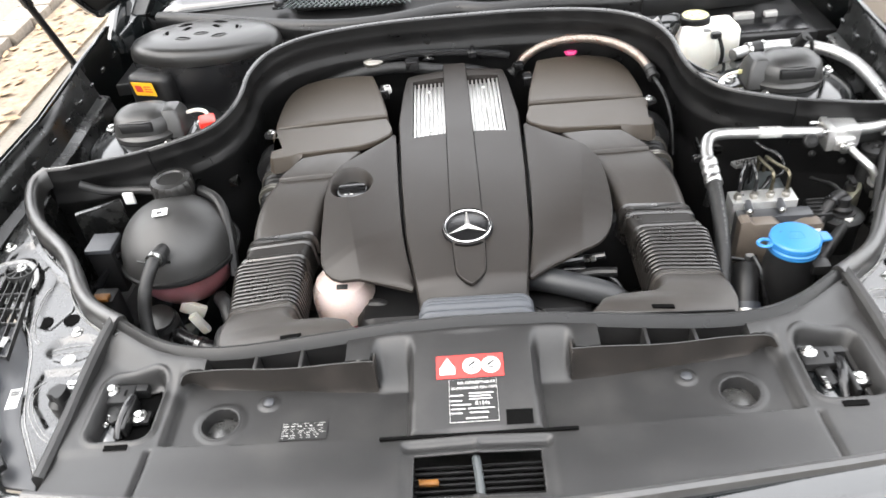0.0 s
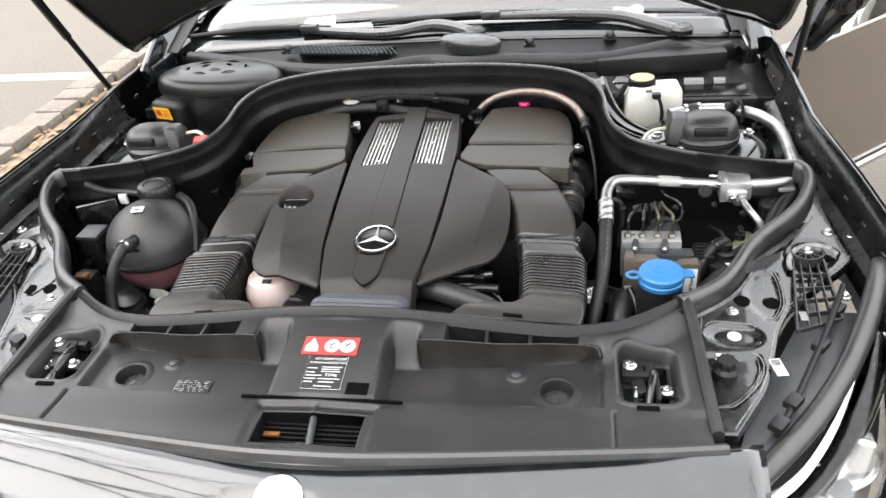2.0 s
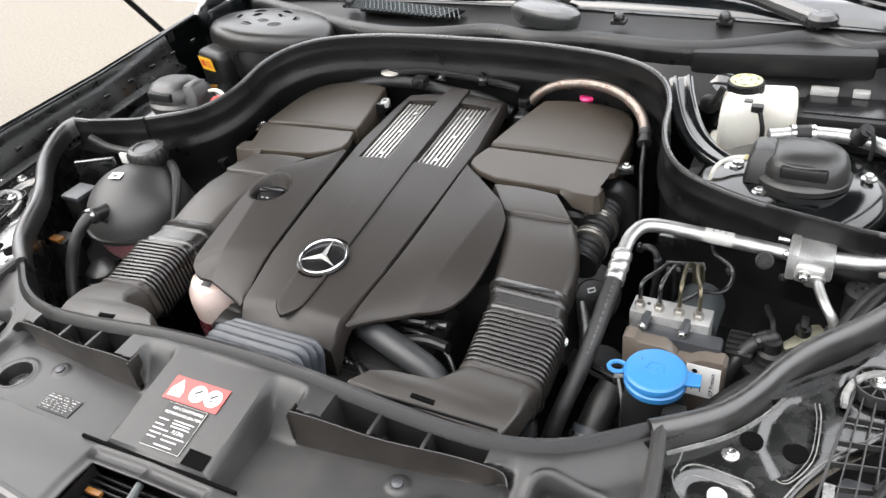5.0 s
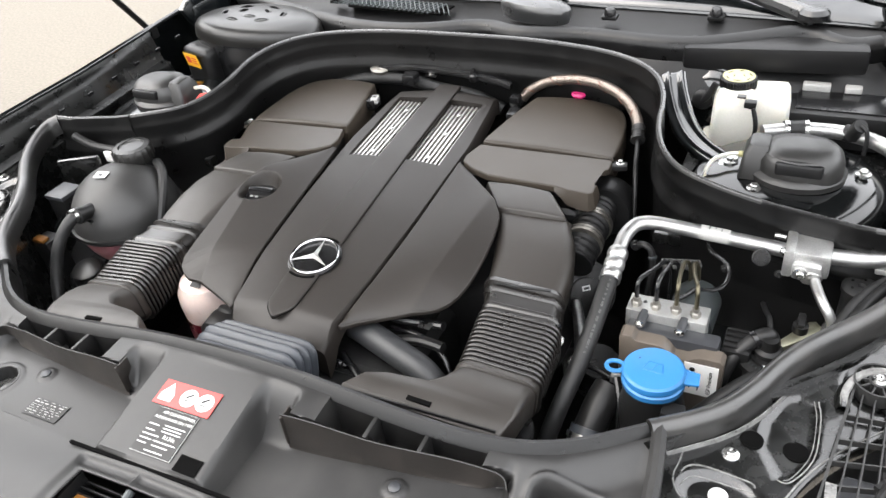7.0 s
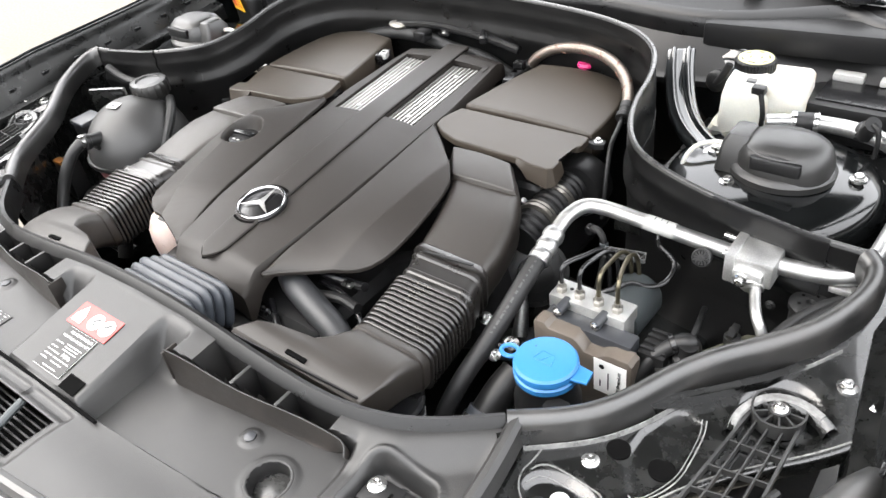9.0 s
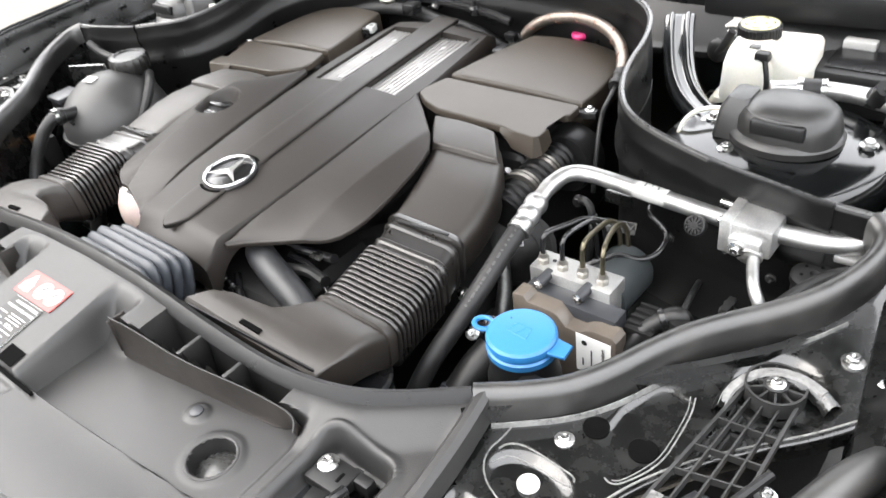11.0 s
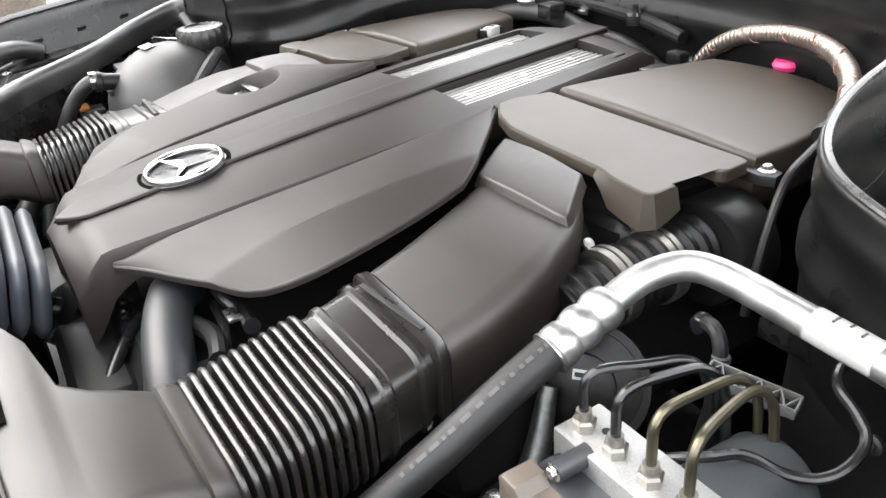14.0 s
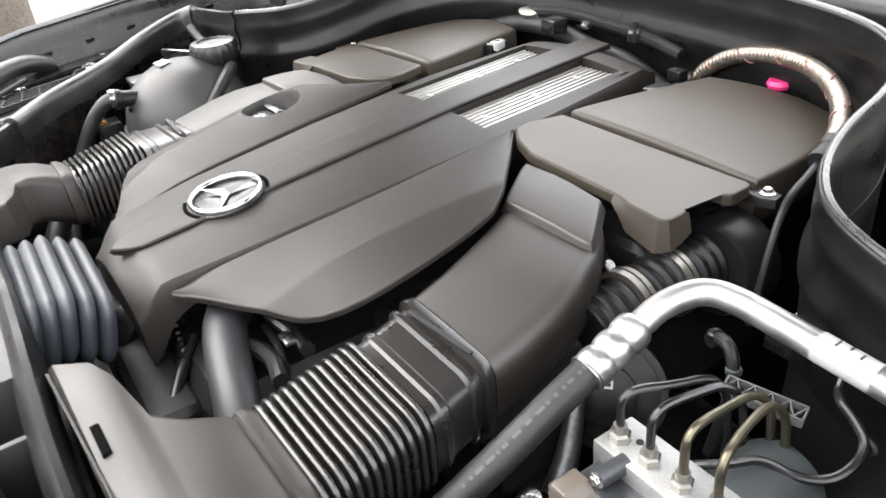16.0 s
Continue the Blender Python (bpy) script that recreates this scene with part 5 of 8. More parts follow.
def windscreen():
    root = thing("windscreen", (CX, 1.6, 0.97), "sloping green-tinted windscreen of the open car", "windscreen")
    rows = []
    for f in range(9):
        t = 0.085 + 0.915 * f / 8
        yy, z, w = 1.205 + 0.95 * t, 0.963 + 0.46 * t - 0.04 * t * t, 0.82 - 0.17 * t
        rows.append([V((CX + a * w, yy - 0.035 * a * a, z - 0.004 * a * a)) for a in [k / 10 - 1 for k in range(21)]])
    pane = part("pane", loft(rows, closed=False, cap=False), GLASS, root, angle=60)
    pane.visible_shadow = False
    pane.modifiers.new("thickness", "SOLIDIFY").thickness = 0.004
    foot = []
    for t in (0.0, 0.03, 0.06, 0.0845):
        yy, z, w = 1.205 + 0.95 * t, 0.963 + 0.46 * t - 0.04 * t * t, 0.82 - 0.17 * t
        foot.append([V((CX + a * w, yy - 0.035 * a * a, z - 0.004 * a * a)) for a in [k / 10 - 1 for k in range(21)]])
    border = part("lower_border", loft(foot, closed=False, cap=False), PAINT, root, "black printed border along the foot of the glass", angle=60)
    border.modifiers.new("thickness", "SOLIDIFY").thickness = 0.004
    for s in (1, -1):
        part("pillar", tube([side(s, 0.86, 1.14, 0.945), side(s, 0.81, 1.5, 1.12), side(s, 0.69, 2.06, 1.38)], 0.03, 10), PAINT, root)
        part("black_border", sweep([side(s, 0.80, 1.185, 0.967), side(s, 0.64, 2.10, 1.388)] if s > 0 else [side(s, 0.64, 2.10, 1.388), side(s, 0.80, 1.185, 0.967)], [(-0.012, 0), (0.03, 0.002), (0.03, 0.005), (-0.012, 0.004)], closed=True), INK, root)
    return root


windscreen()


def cabin():
    root = thing("car_cabin", (CX, 2.2, 0.3), "dark cabin and roof of the open car", "car cabin")
    part("dashboard", box((CX, 1.66, 0.91), (1.50, 0.60, 0.10), 0.04, seg=3), SEAT, root)
    part("front_bulkhead", box((CX, 1.54, 0.70), (1.70, 0.6, 0.42), 0.03), BLACK, root)
    # unseen dark wall, added to keep light from showing through the windscreen
    part("unseen_light_block", box((CX, 2.30, 0.85), (1.50, 0.05, 1.0), 0.02), LINER, root)
    part("roof_lining", box((CX, 2.28, 1.37), (1.3, 0.2, 0.02), 0.005), LINER, root)
    # closed body behind the windscreen
    def shell(name, rows, material, label="", angle=50):
        ob = part(name, loft([smooth_line([V(p) for p in r], 24, 2) for r in rows], closed=False, cap=False), material, root, label, angle)
        ob.modifiers.new("thickness", "SOLIDIFY").thickness = 0.004
        return ob

    shell("roof", [[(CX + f * w, y, z - 0.05 * f * f) for f in (-1, -0.8, -0.4, 0, 0.4, 0.8, 1)] for y, z, w in ((2.12, 1.405, 0.645), (2.35, 1.435, 0.655), (2.8, 1.44, 0.655), (3.2, 1.40, 0.64), (3.42, 1.34, 0.62))], PAINT, "glossy black roof")
    shell("rear_window", [[(CX + f * w, y, z - 0.04 * f * f) for f in (-1, -0.5, 0, 0.5, 1)] for y, z, w in ((3.43, 1.335, 0.62), (3.7, 1.19, 0.66), (3.98, 1.03, 0.70))], INK, "dark rear window")
    shell("boot_lid", [[(CX + f * w, y, z - 0.05 * f * f) for f in (-1, -0.8, -0.4, 0, 0.4, 0.8, 1)] for y, z, w in ((3.98, 1.03, 0.80), (4.2, 1.02, 0.80), (4.42, 0.99, 0.76), (4.48, 0.90, 0.74), (4.50, 0.55, 0.76), (4.46, 0.28, 0.74))], PAINT, "glossy black boot lid and rear bumper")
    for s in (1, -1):
        shell("rear_side", [[side(s, u, y, z) for u, z in ((0.72, top), (0.86, top - 0.04), (0.915, 0.78), (0.92, 0.6), (0.90, 0.4), (0.88, 0.26))] for y, top in ((2.50, 0.95), (3.0, 0.97), (3.6, 0.985), (4.1, 0.97), (4.46, 0.90))], PAINT, "rear door and rear wing")
        shell("side_glass", [[side(s, u, y, z) for u, z in ((0.74, 0.94), (0.68, 1.18), (0.62, 1.36))] for y in (2.50, 2.9, 3.3, 3.55)], INK, "dark side window")
        part("centre_pillar", tube([side(s, 0.80, 2.48, 0.90), side(s, 0.72, 2.46, 1.15), side(s, 0.63, 2.42, 1.37)], 0.03, 10), PAINT, root)
        part("sill", box(side(s, 0.86, 2.0, 0.27), (0.10, 1.3, 0.10), 0.03, seg=3), PAINT, root)
        part("rear_wheel", lathe([(0.05, -0.1), (0.29, -0.1), (0.315, -0.07), (0.315, 0.07), (0.29, 0.1), (0.2, 0.1), (0.18, 0.06), (0, 0.06)], 28, to_axis(side(s, 0.82, 3.55, 0.315), (s, 0, 0))), TYRE, root)
    part("floor_pan", box((CX, 2.9, 0.28), (1.6, 2.9, 0.04), 0.01), BLACK, root)
    for s in (1, -1):
        part("apron", plate([(side(s, u, 0, 0).x, yy) for u, yy in ((0.60, 1.0), (0.885, 0.98), (0.885, 1.45), (0.60, 1.45))], lambda x, yy: 0.862, 0.03, 0.004), BLACK, root)
        if s < 0:
            part("closed_door", box(side(s, 0.885, 1.92, 0.60), (0.05, 1.14, 0.66), 0.025, seg=3), PAINT, root)
            part("door_glass", loft([[side(s, 0.80, 1.55, 0.95), side(s, 0.69, 2.05, 1.34)], [side(s, 0.76, 2.47, 0.95), side(s, 0.64, 2.44, 1.36)]], closed=False, cap=False), INK, root)
        for yy in (0.45,):
            part("wheel", lathe([(0.05, -0.1), (0.29, -0.1), (0.315, -0.07), (0.315, 0.07), (0.29, 0.1), (0.2, 0.1), (0.18, 0.06), (0, 0.06)], 28, to_axis(side(s, 0.80, yy, 0.315), (s, 0, 0))), TYRE, root)
    return root


car_cabin = cabin()


# ---- the car's open front door ----
def open_door(cab):
    """Front door swung open: skin, bright lower strip, window and mirror."""
    hinge = V((0.965, 1.405, 0.0))
    e = V((0.74, 0.67, 0)).normalized()
    out = V((0.67, -0.74, 0)).normalized()
    rings = []
    for k in range(13):
        f = k / 12
        p = hinge + e * (1.08 * f)
        z1 = 0.79 + 0.02 * f
        prof = [(-0.03, 0.24), (0.012, 0.235), (0.022, 0.30), (0.034, 0.42), (0.036, 0.56), (0.026, 0.66), (0.022, 0.68), (0.02, 0.72), (0.004, z1), (-0.06, z1 + 0.01), (-0.09, 0.6), (-0.09, 0.3)]
        rings.append([p + out * o + V((0, 0, z)) for o, z in prof])
    # the brown of the skin is a painted ground reflection
    root = part("door", loft(rings), DOOR_REFLECTION, cab, "open front door with a bright lower strip", angle=50)
    part("lower_strip", sweep([hinge + e * t + out * 0.025 + V((0, 0, 0.262)) for t in (0.0, 0.5, 1.08)], [(0.0, -0.012), (0.012, -0.010), (0.014, 0.008), (0.0, 0.012)], closed=True), CHROME, root, "bright strip along the lower edge")
    pane = part("window", loft([[hinge + e * 0.12 + V((0, 0, 0.80)), hinge + e * 1.05 + V((0, 0, 0.82))], [hinge + e * 0.45 - out * 0.05 + V((0, 0, 1.06)), hinge + e * 1.05 - out * 0.06 + V((0, 0, 1.12))]], closed=False, cap=False), GLASS, root, "green-tinted side window")
    pane.visible_shadow = False
    pane.modifiers.new("thickness", "SOLIDIFY").thickness = 0.004
    part("window_frame", tube([hinge + e * 0.08 + V((0, 0, 0.80)), hinge + e * 0.42 - out * 0.05 + V((0, 0, 1.07)), hinge + e * 1.06 - out * 0.06 + V((0, 0, 1.13)), hinge + e * 1.07 + V((0, 0, 0.82))], 0.014, 8, 40, 1), GLOSSY, root)
    c = hinge + e * 0.17 + out * 0.12 + V((0, 0, 0.985))
    part("mirror", loft([rrect(c + V((0, dy, 0)), e, V((0, 0, 1)), w, h, 0.035) for dy, w, h in ((-0.06, 0.05, 0.04), (-0.04, 0.11, 0.08), (0.0, 0.15, 0.105), (0.04, 0.16, 0.11), (0.05, 0.15, 0.10))]), GLOSSY, root, "black door mirror")
    part("mirror_foot", tube([c + V((0, 0.02, -0.05)), hinge + e * 0.18 + V((0, 0, 0.80))], 0.022, 10), GLOSSY, root)
    return root


open_door(car_cabin)

# ---- open hood and its stays ----
HOOD_OPEN = 45


def hood():
    root = thing("hood", (CX, 1.05, 1.0), "raised glossy black hood with a dark fleece liner", "hood")
    a = radians(HOOD_OPEN)
    along, nor = V((0, -math.cos(a), math.sin(a))), V((0, math.sin(a), math.cos(a)))
    rows = {"skin": [], "liner": []}
    for d, w in ((0.03, 0.862), (0.05, 0.874), (0.25, 0.872), (0.5, 0.85), (0.75, 0.81), (0.95, 0.75), (1.1, 0.68), (1.16, 0.62)):
        top, low = [], []
        for k in range(25):
            f = k / 12 - 1
            back = 0.36 * (1 - f * f) * max(0, 1 - d / 0.8) + (-0.08 * f * f * max(0, (d - 0.9) / 0.26))
            base = V((CX + f * w, 1.027, 1.022)) + along * (d + back)
            top.append(base + nor * (0.035 * (1 - f * f) + 0.012))
            low.append(base + nor * (0.035 * (1 - f * f) * 0.6 - 0.006 - 0.012 * (0.3 < abs(f) < 0.85)))
        rows["skin"].append(top)
        rows["liner"].append(low)
    sk = part("skin", loft(rows["skin"], closed=False, cap=False), PAINT, root, angle=60)
    sk.modifiers.new("thickness", "SOLIDIFY").thickness = 0.002
    ln = part("liner", loft(rows["liner"], closed=False, cap=False), LINER, root, "dark fleece liner", angle=60)
    ln.modifiers.new("thickness", "SOLIDIFY").thickness = 0.004
    rim = [r[0] for r in rows["liner"]] + rows["liner"][-1][1:] + [r[-1] for r in rows["liner"][::-1][1:]]
    part("folded_rim", tube(rim, 0.012, 8, 90, 1), PAINT, root)
    part("rear_rim", tube(rows["liner"][0], 0.012, 8, 50, 1), PAINT, root)
    for s in (1, -1):
        part("hinge", join(box(side(s, 0.82, 1.10, 0.99), (0.02, 0.16, 0.06), 0.008, m=Matrix.Rotation(0.5, 4, "X")), box(side(s, 0.82, 1.12, 0.95), (0.03, 0.14, 0.05), 0.006)), PAINT, root)
    return root


hood()


def gas_strut(s):
    a, b = side(s, 0.912, 0.985, 0.925), side(s, 0.80 if s < 0 else 0.84, 0.59, 1.385)
    root = thing("gas_strut", a, "thin black gas strut holding up the hood", "gas strut", "hood gas struts")
    mid = a.lerp(b, 0.5)
    part("cylinder", tube([mid, b], 0.011, 12), GLOSSY, root)
    part("rod", tube([a, mid], 0.008, 12), BLACK, root)
    part("end_joint", box(a, (0.024, 0.024, 0.03), 0.006), BLACK, root)


gas_strut(1)
gas_strut(-1)


# ---- engine ----
def engine_block():
    root = thing("engine_block", (CX, 0.45, 0.32), "dark engine under its covers with pipes and brackets", "engine")
    part("crankcase", box((CX, 0.48, 0.55), (0.42, 0.62, 0.42), 0.04, seg=3), DEEP, root)
    for s in (1, -1):
        part("cylinder_head", box(side(s, 0.26, 0.57, 0.70), (0.20, 0.42, 0.20), 0.03, m=Matrix.Rotation(-0.5 * s, 4, "Y"), seg=3), DEEP, root)
    part("front_cover", box((CX, 0.15, 0.62), (0.36, 0.06, 0.26), 0.02, seg=3), DEEP, root)
    for dx, dz, r in ((-0.12, 0.66, 0.06), (0.02, 0.60, 0.08), (0.15, 0.68, 0.05)):
        part("pulley", lathe([(r * 0.3, 0.03), (r * 0.8, 0.03), (r, 0.026), (r * 0.92, 0.013), (r, 0.0), (r * 0.9, -0.004), (0.01, -0.004)], 28, to_axis((CX + dx, 0.10, dz), (0, -1, 0))), DEEP, root)
    return root


engine_block()


TOPY, TOPZ = [0.14, 0.161, 0.292, 0.45, 0.592, 0.786, 0.88], [0.838, 0.847, 0.861, 0.874, 0.884, 0.893, 0.896]


def top_z(y):
    return float(np.interp(y, TOPY, TOPZ))


BANDY, BANDW = [0.14, 0.16, 0.29, 0.46, 0.60, 0.66, 0.80, 0.88], [0.086, 0.090, 0.110, 0.121, 0.126, 0.128, 0.118, 0.108]


def engine_cover():
    root = thing("engine_cover", (CX, 0.45, 0.80), "matt black plastic engine cover with silver vents and a chrome badge", "engine cover")
    # middle band with two vent openings
    bm = bmesh.new()
    ys = sorted(set([0.587, 0.818, 0.875] + list(np.linspace(0.15, 0.587, 44)) + list(np.linspace(0.587, 0.818, 18)) + list(np.linspace(0.818, 0.875, 8))))
    fr = [-1, -0.97, -0.9, -0.8, -0.72, -0.6, -0.45, -0.3, -0.19, -0.1, 0, 0.1, 0.19, 0.3, 0.45, 0.6, 0.72, 0.8, 0.9, 0.97, 1]
    g = []
    for yy in ys:
        w = float(np.interp(yy, BANDY, BANDW))
        row = []
        for f in fr:
            u = f * w if abs(f) > 0.85 or not 0.575 < yy < 0.828 else math.copysign(float(np.interp(abs(f), [0, 0.19, 0.72, 0.85], [0, 0.024, 0.096, 0.110])), f)
            z = top_z(yy) - 0.010 * f * f - (0.006 if abs(f) > 0.99 else 0)
            z -= 0.030 * smooth01(0.185, 0.150, yy) * (0.6 + 0.4 * f * f)
            z -= 0.012 * smooth01(0.845, 0.875, yy)
            row.append(bm.verts.new((CX + u, yy, z)))
        g.append(row)
    for i in range(len(ys) - 1):
        for j in range(len(fr) - 1):
            yc, fc = (ys[i] + ys[i + 1]) / 2, abs(fr[j] + fr[j + 1]) / 2
            if 0.587 < yc < 0.818 and 0.19 < fc < 0.72:
                continue
            bm.faces.new((g[i][j], g[i + 1][j], g[i + 1][j + 1], g[i][j + 1]))
    edges = [e for e in bm.edges if len(e.link_faces) == 1]
    ex = bmesh.ops.extrude_edge_only(bm, edges=edges)
    for v in (q for q in ex["geom"] if isinstance(q, bmesh.types.BMVert)):
        v.co.z -= 0.028 + 0.02 * smooth01(0.21, 0.16, v.co.y)
    part("middle_band", bm, COVER, root, angle=40)

    # spine with its arrow tip
    tip = [(0.0, 0.1605), (0.013, 0.172), (0.0225, 0.186), (0.0255, 0.24), (0.026, 0.40), (0.025, 0.60), (0.024, 0.80), (0.023, 0.873)]
    a = resample([V((CX - u, yy, top_z(yy) + 0.0035)) for u, yy in tip], 60)
    b = resample([V((CX + u, yy, top_z(yy) + 0.0035)) for u, yy in tip], 60)
    part("spine", patch(a, b, 60, 6, 0.0, 0.002, 0.008, 0), COVER, root, "raised spine with an arrow-shaped end", angle=50)

    # black line paints the groove's shade round the spine
    gap = [V((CX - u - 0.0024, yy - (0.003 if u < 0.02 else 0), top_z(yy) - 0.0002)) for u, yy in tip[::-1] if u] + [V((CX, 0.1572, top_z(0.1572) - 0.0002))] + [V((CX + u + 0.0024, yy - (0.003 if u < 0.02 else 0), top_z(yy) - 0.0002)) for u, yy in tip if u]
    part("spine_groove_shade", tube(gap, 0.0007, 6, 120, 0), HOLLOW_SHADE, root, "thin black line for the shade in the groove round the spine")

    # wings with rolled edges
    for s in (1, -1):
        inner = [mirror(s, u, yy, z) for u, yy, z in ((0.133, 0.598, 0.882), (0.129, 0.50, 0.872), (0.125, 0.40, 0.862), (0.117, 0.29, 0.852), (0.106, 0.225, 0.841), (0.097, 0.190, 0.828))]
        outer = [mirror(s, u, yy, z) for u, yy, z in ((0.137, 0.596, 0.882), (0.190, 0.545, 0.882), (0.253, 0.482, 0.884), (0.262, 0.43, 0.880), (0.262, 0.36, 0.870), (0.253, 0.305, 0.856),
                                                    (0.232, 0.272, 0.841), (0.203, 0.252, 0.833), (0.165, 0.232, 0.829), (0.122, 0.208, 0.828), (0.100, 0.188, 0.829))]

        if s < 0:
            outer[5:] = [mirror(s, u, yy, z) for u, yy, z in ((0.262, 0.300, 0.862), (0.256, 0.250, 0.855), (0.232, 0.229, 0.836), (0.197, 0.222, 0.832), (0.157, 0.207, 0.829), (0.116, 0.190, 0.828), (0.100, 0.180, 0.829))]

        def fold(p, i, t, s=s):
            u = abs(p.x - CX)
            crease = (u - (0.190 + (p.y - 0.225) * 0.155)) * 0.988
            p.z -= 0.36 * max(0.0, crease)
            d = math.hypot((u - 0.213) / 0.042, (p.y - 0.447) / 0.044)
            if s < 0:
                p.z -= 0.027 * (1 - smooth01(0.72, 1.0, d))
            return p

        part("wing_panel", patch(inner, outer, *((90, 44) if s > 0 else (180, 96)), 0.003, 0.0026, 0.007, 1, fold), COVER, root, "smooth side panel of the cover", angle=13 if s > 0 else 19)
    # vent inserts: silver ribs over a dark bed
    for s in (1, -1):
        part("vent_bed", box(mirror(s, 0.060, 0.7025, top_z(0.70) - 0.024), (0.076, 0.236, 0.003), 0, m=Matrix.Rotation(0.04, 4, "X")), CAST, root)
        for k in range(8):
            u = 0.0280 + k * 0.0092
            part("vent_rib", box(mirror(s, u, 0.7025, top_z(0.70) - 0.0165), (0.0050, 0.228, 0.012), 0.0016, m=Matrix.Rotation(0.04, 4, "X")), SILVER, root)
        for yy in (0.615, 0.70, 0.775):
            part("vent_screw", lathe([(0.005, 0), (0.005, 0.002), (0, 0.003)], 12, to_axis(mirror(s, 0.060, yy, top_z(yy) - 0.0105))), ZINC, root)
    # badge
    c = V((CX, 0.292, top_z(0.292) + 0.0054))
    tilt = Matrix.Translation(c) @ Matrix.Rotation(radians(6), 4, "X")
    ring = []
    for k in range(64):
        a = 2 * math.pi * k / 64
        e = V((math.cos(a), math.sin(a), 0))
        ring.append([tilt @ (e * (0.0400 + 0.0028 * math.cos(q * math.pi / 5)) + V((0, 0, 0.0034 * math.sin(q * math.pi / 5)))) for q in range(10)])
    ring.append(ring[0])
    badge = part("badge_ring", loft(ring, cap=False), CHROME, root, "chrome badge ring")
    star = bmesh.new()
    mid = star.verts.new(tilt @ V((0, 0, 0.006)))
    for k in range(3):
        a = math.pi / 2 + k * 2 * math.pi / 3
        tipv = star.verts.new(tilt @ V((0.0385 * math.cos(a), 0.0385 * math.sin(a), 0.002)))
        lo = star.verts.new(tilt @ V((0.0056 * math.cos(a - math.pi / 3), 0.0056 * math.sin(a - math.pi / 3), 0.0)))
        hi = star.verts.new(tilt @ V((0.0056 * math.cos(a + math.pi / 3), 0.0056 * math.sin(a + math.pi / 3), 0.0)))
        star.faces.new((mid, lo, tipv))
        star.faces.new((mid, tipv, hi))
    part("badge_star", star, SILVER, badge, "three plain chrome arms", angle=10)
    part("badge_bed", lathe([(0.0448, -0.006), (0.0448, 0.0014), (0.0425, 0.0022), (0.0, 0.0022)], 48, Matrix.Translation((0, 0, -0.0045)) @ tilt), GLOSSY, root)
    # black crescents paint the recess shade above and below the ring
    for s in (1, -1):
        arc = [(math.sin(q), s * math.cos(q)) for q in [radians(-30 + 5 * k) for k in range(13)]]
        line = [V((CX + 0.0468 * a, 0.292 + 0.0468 * b, top_z(0.292 + 0.0468 * b) + 0.0042)) for a, b in arc]
        part("badge_recess_shade", sweep(line, [(-0.0022, -0.004), (-0.0022, 0.0), (0.0022, 0.0), (0.0022, -0.004)]), HOLLOW_SHADE, root, "black crescent for the shade in the badge recess")
    # oil filler in its well
    c = mirror(-1, 0.214, 0.446, 0.8505)
    cap = part("oil_cap", join(lathe([(0.031, 0.0), (0.031, 0.006), (0.028, 0.009), (0, 0.009)], 32, to_axis(c)), box(c + V((0, 0.004, 0.012)), (0.052, 0.014, 0.012), 0.005)), GLOSSY, root, "black oil filler cap with a grip bar")
    for dx in (-0.011, 0.0):
        part("mark", box(c + V((dx, -0.014, 0.0095)), (0.006, 0.0035, 0.001), 0), PRINT, cap)
    return turn(root, COVER_SKEW, 0.23)


engine_cover()


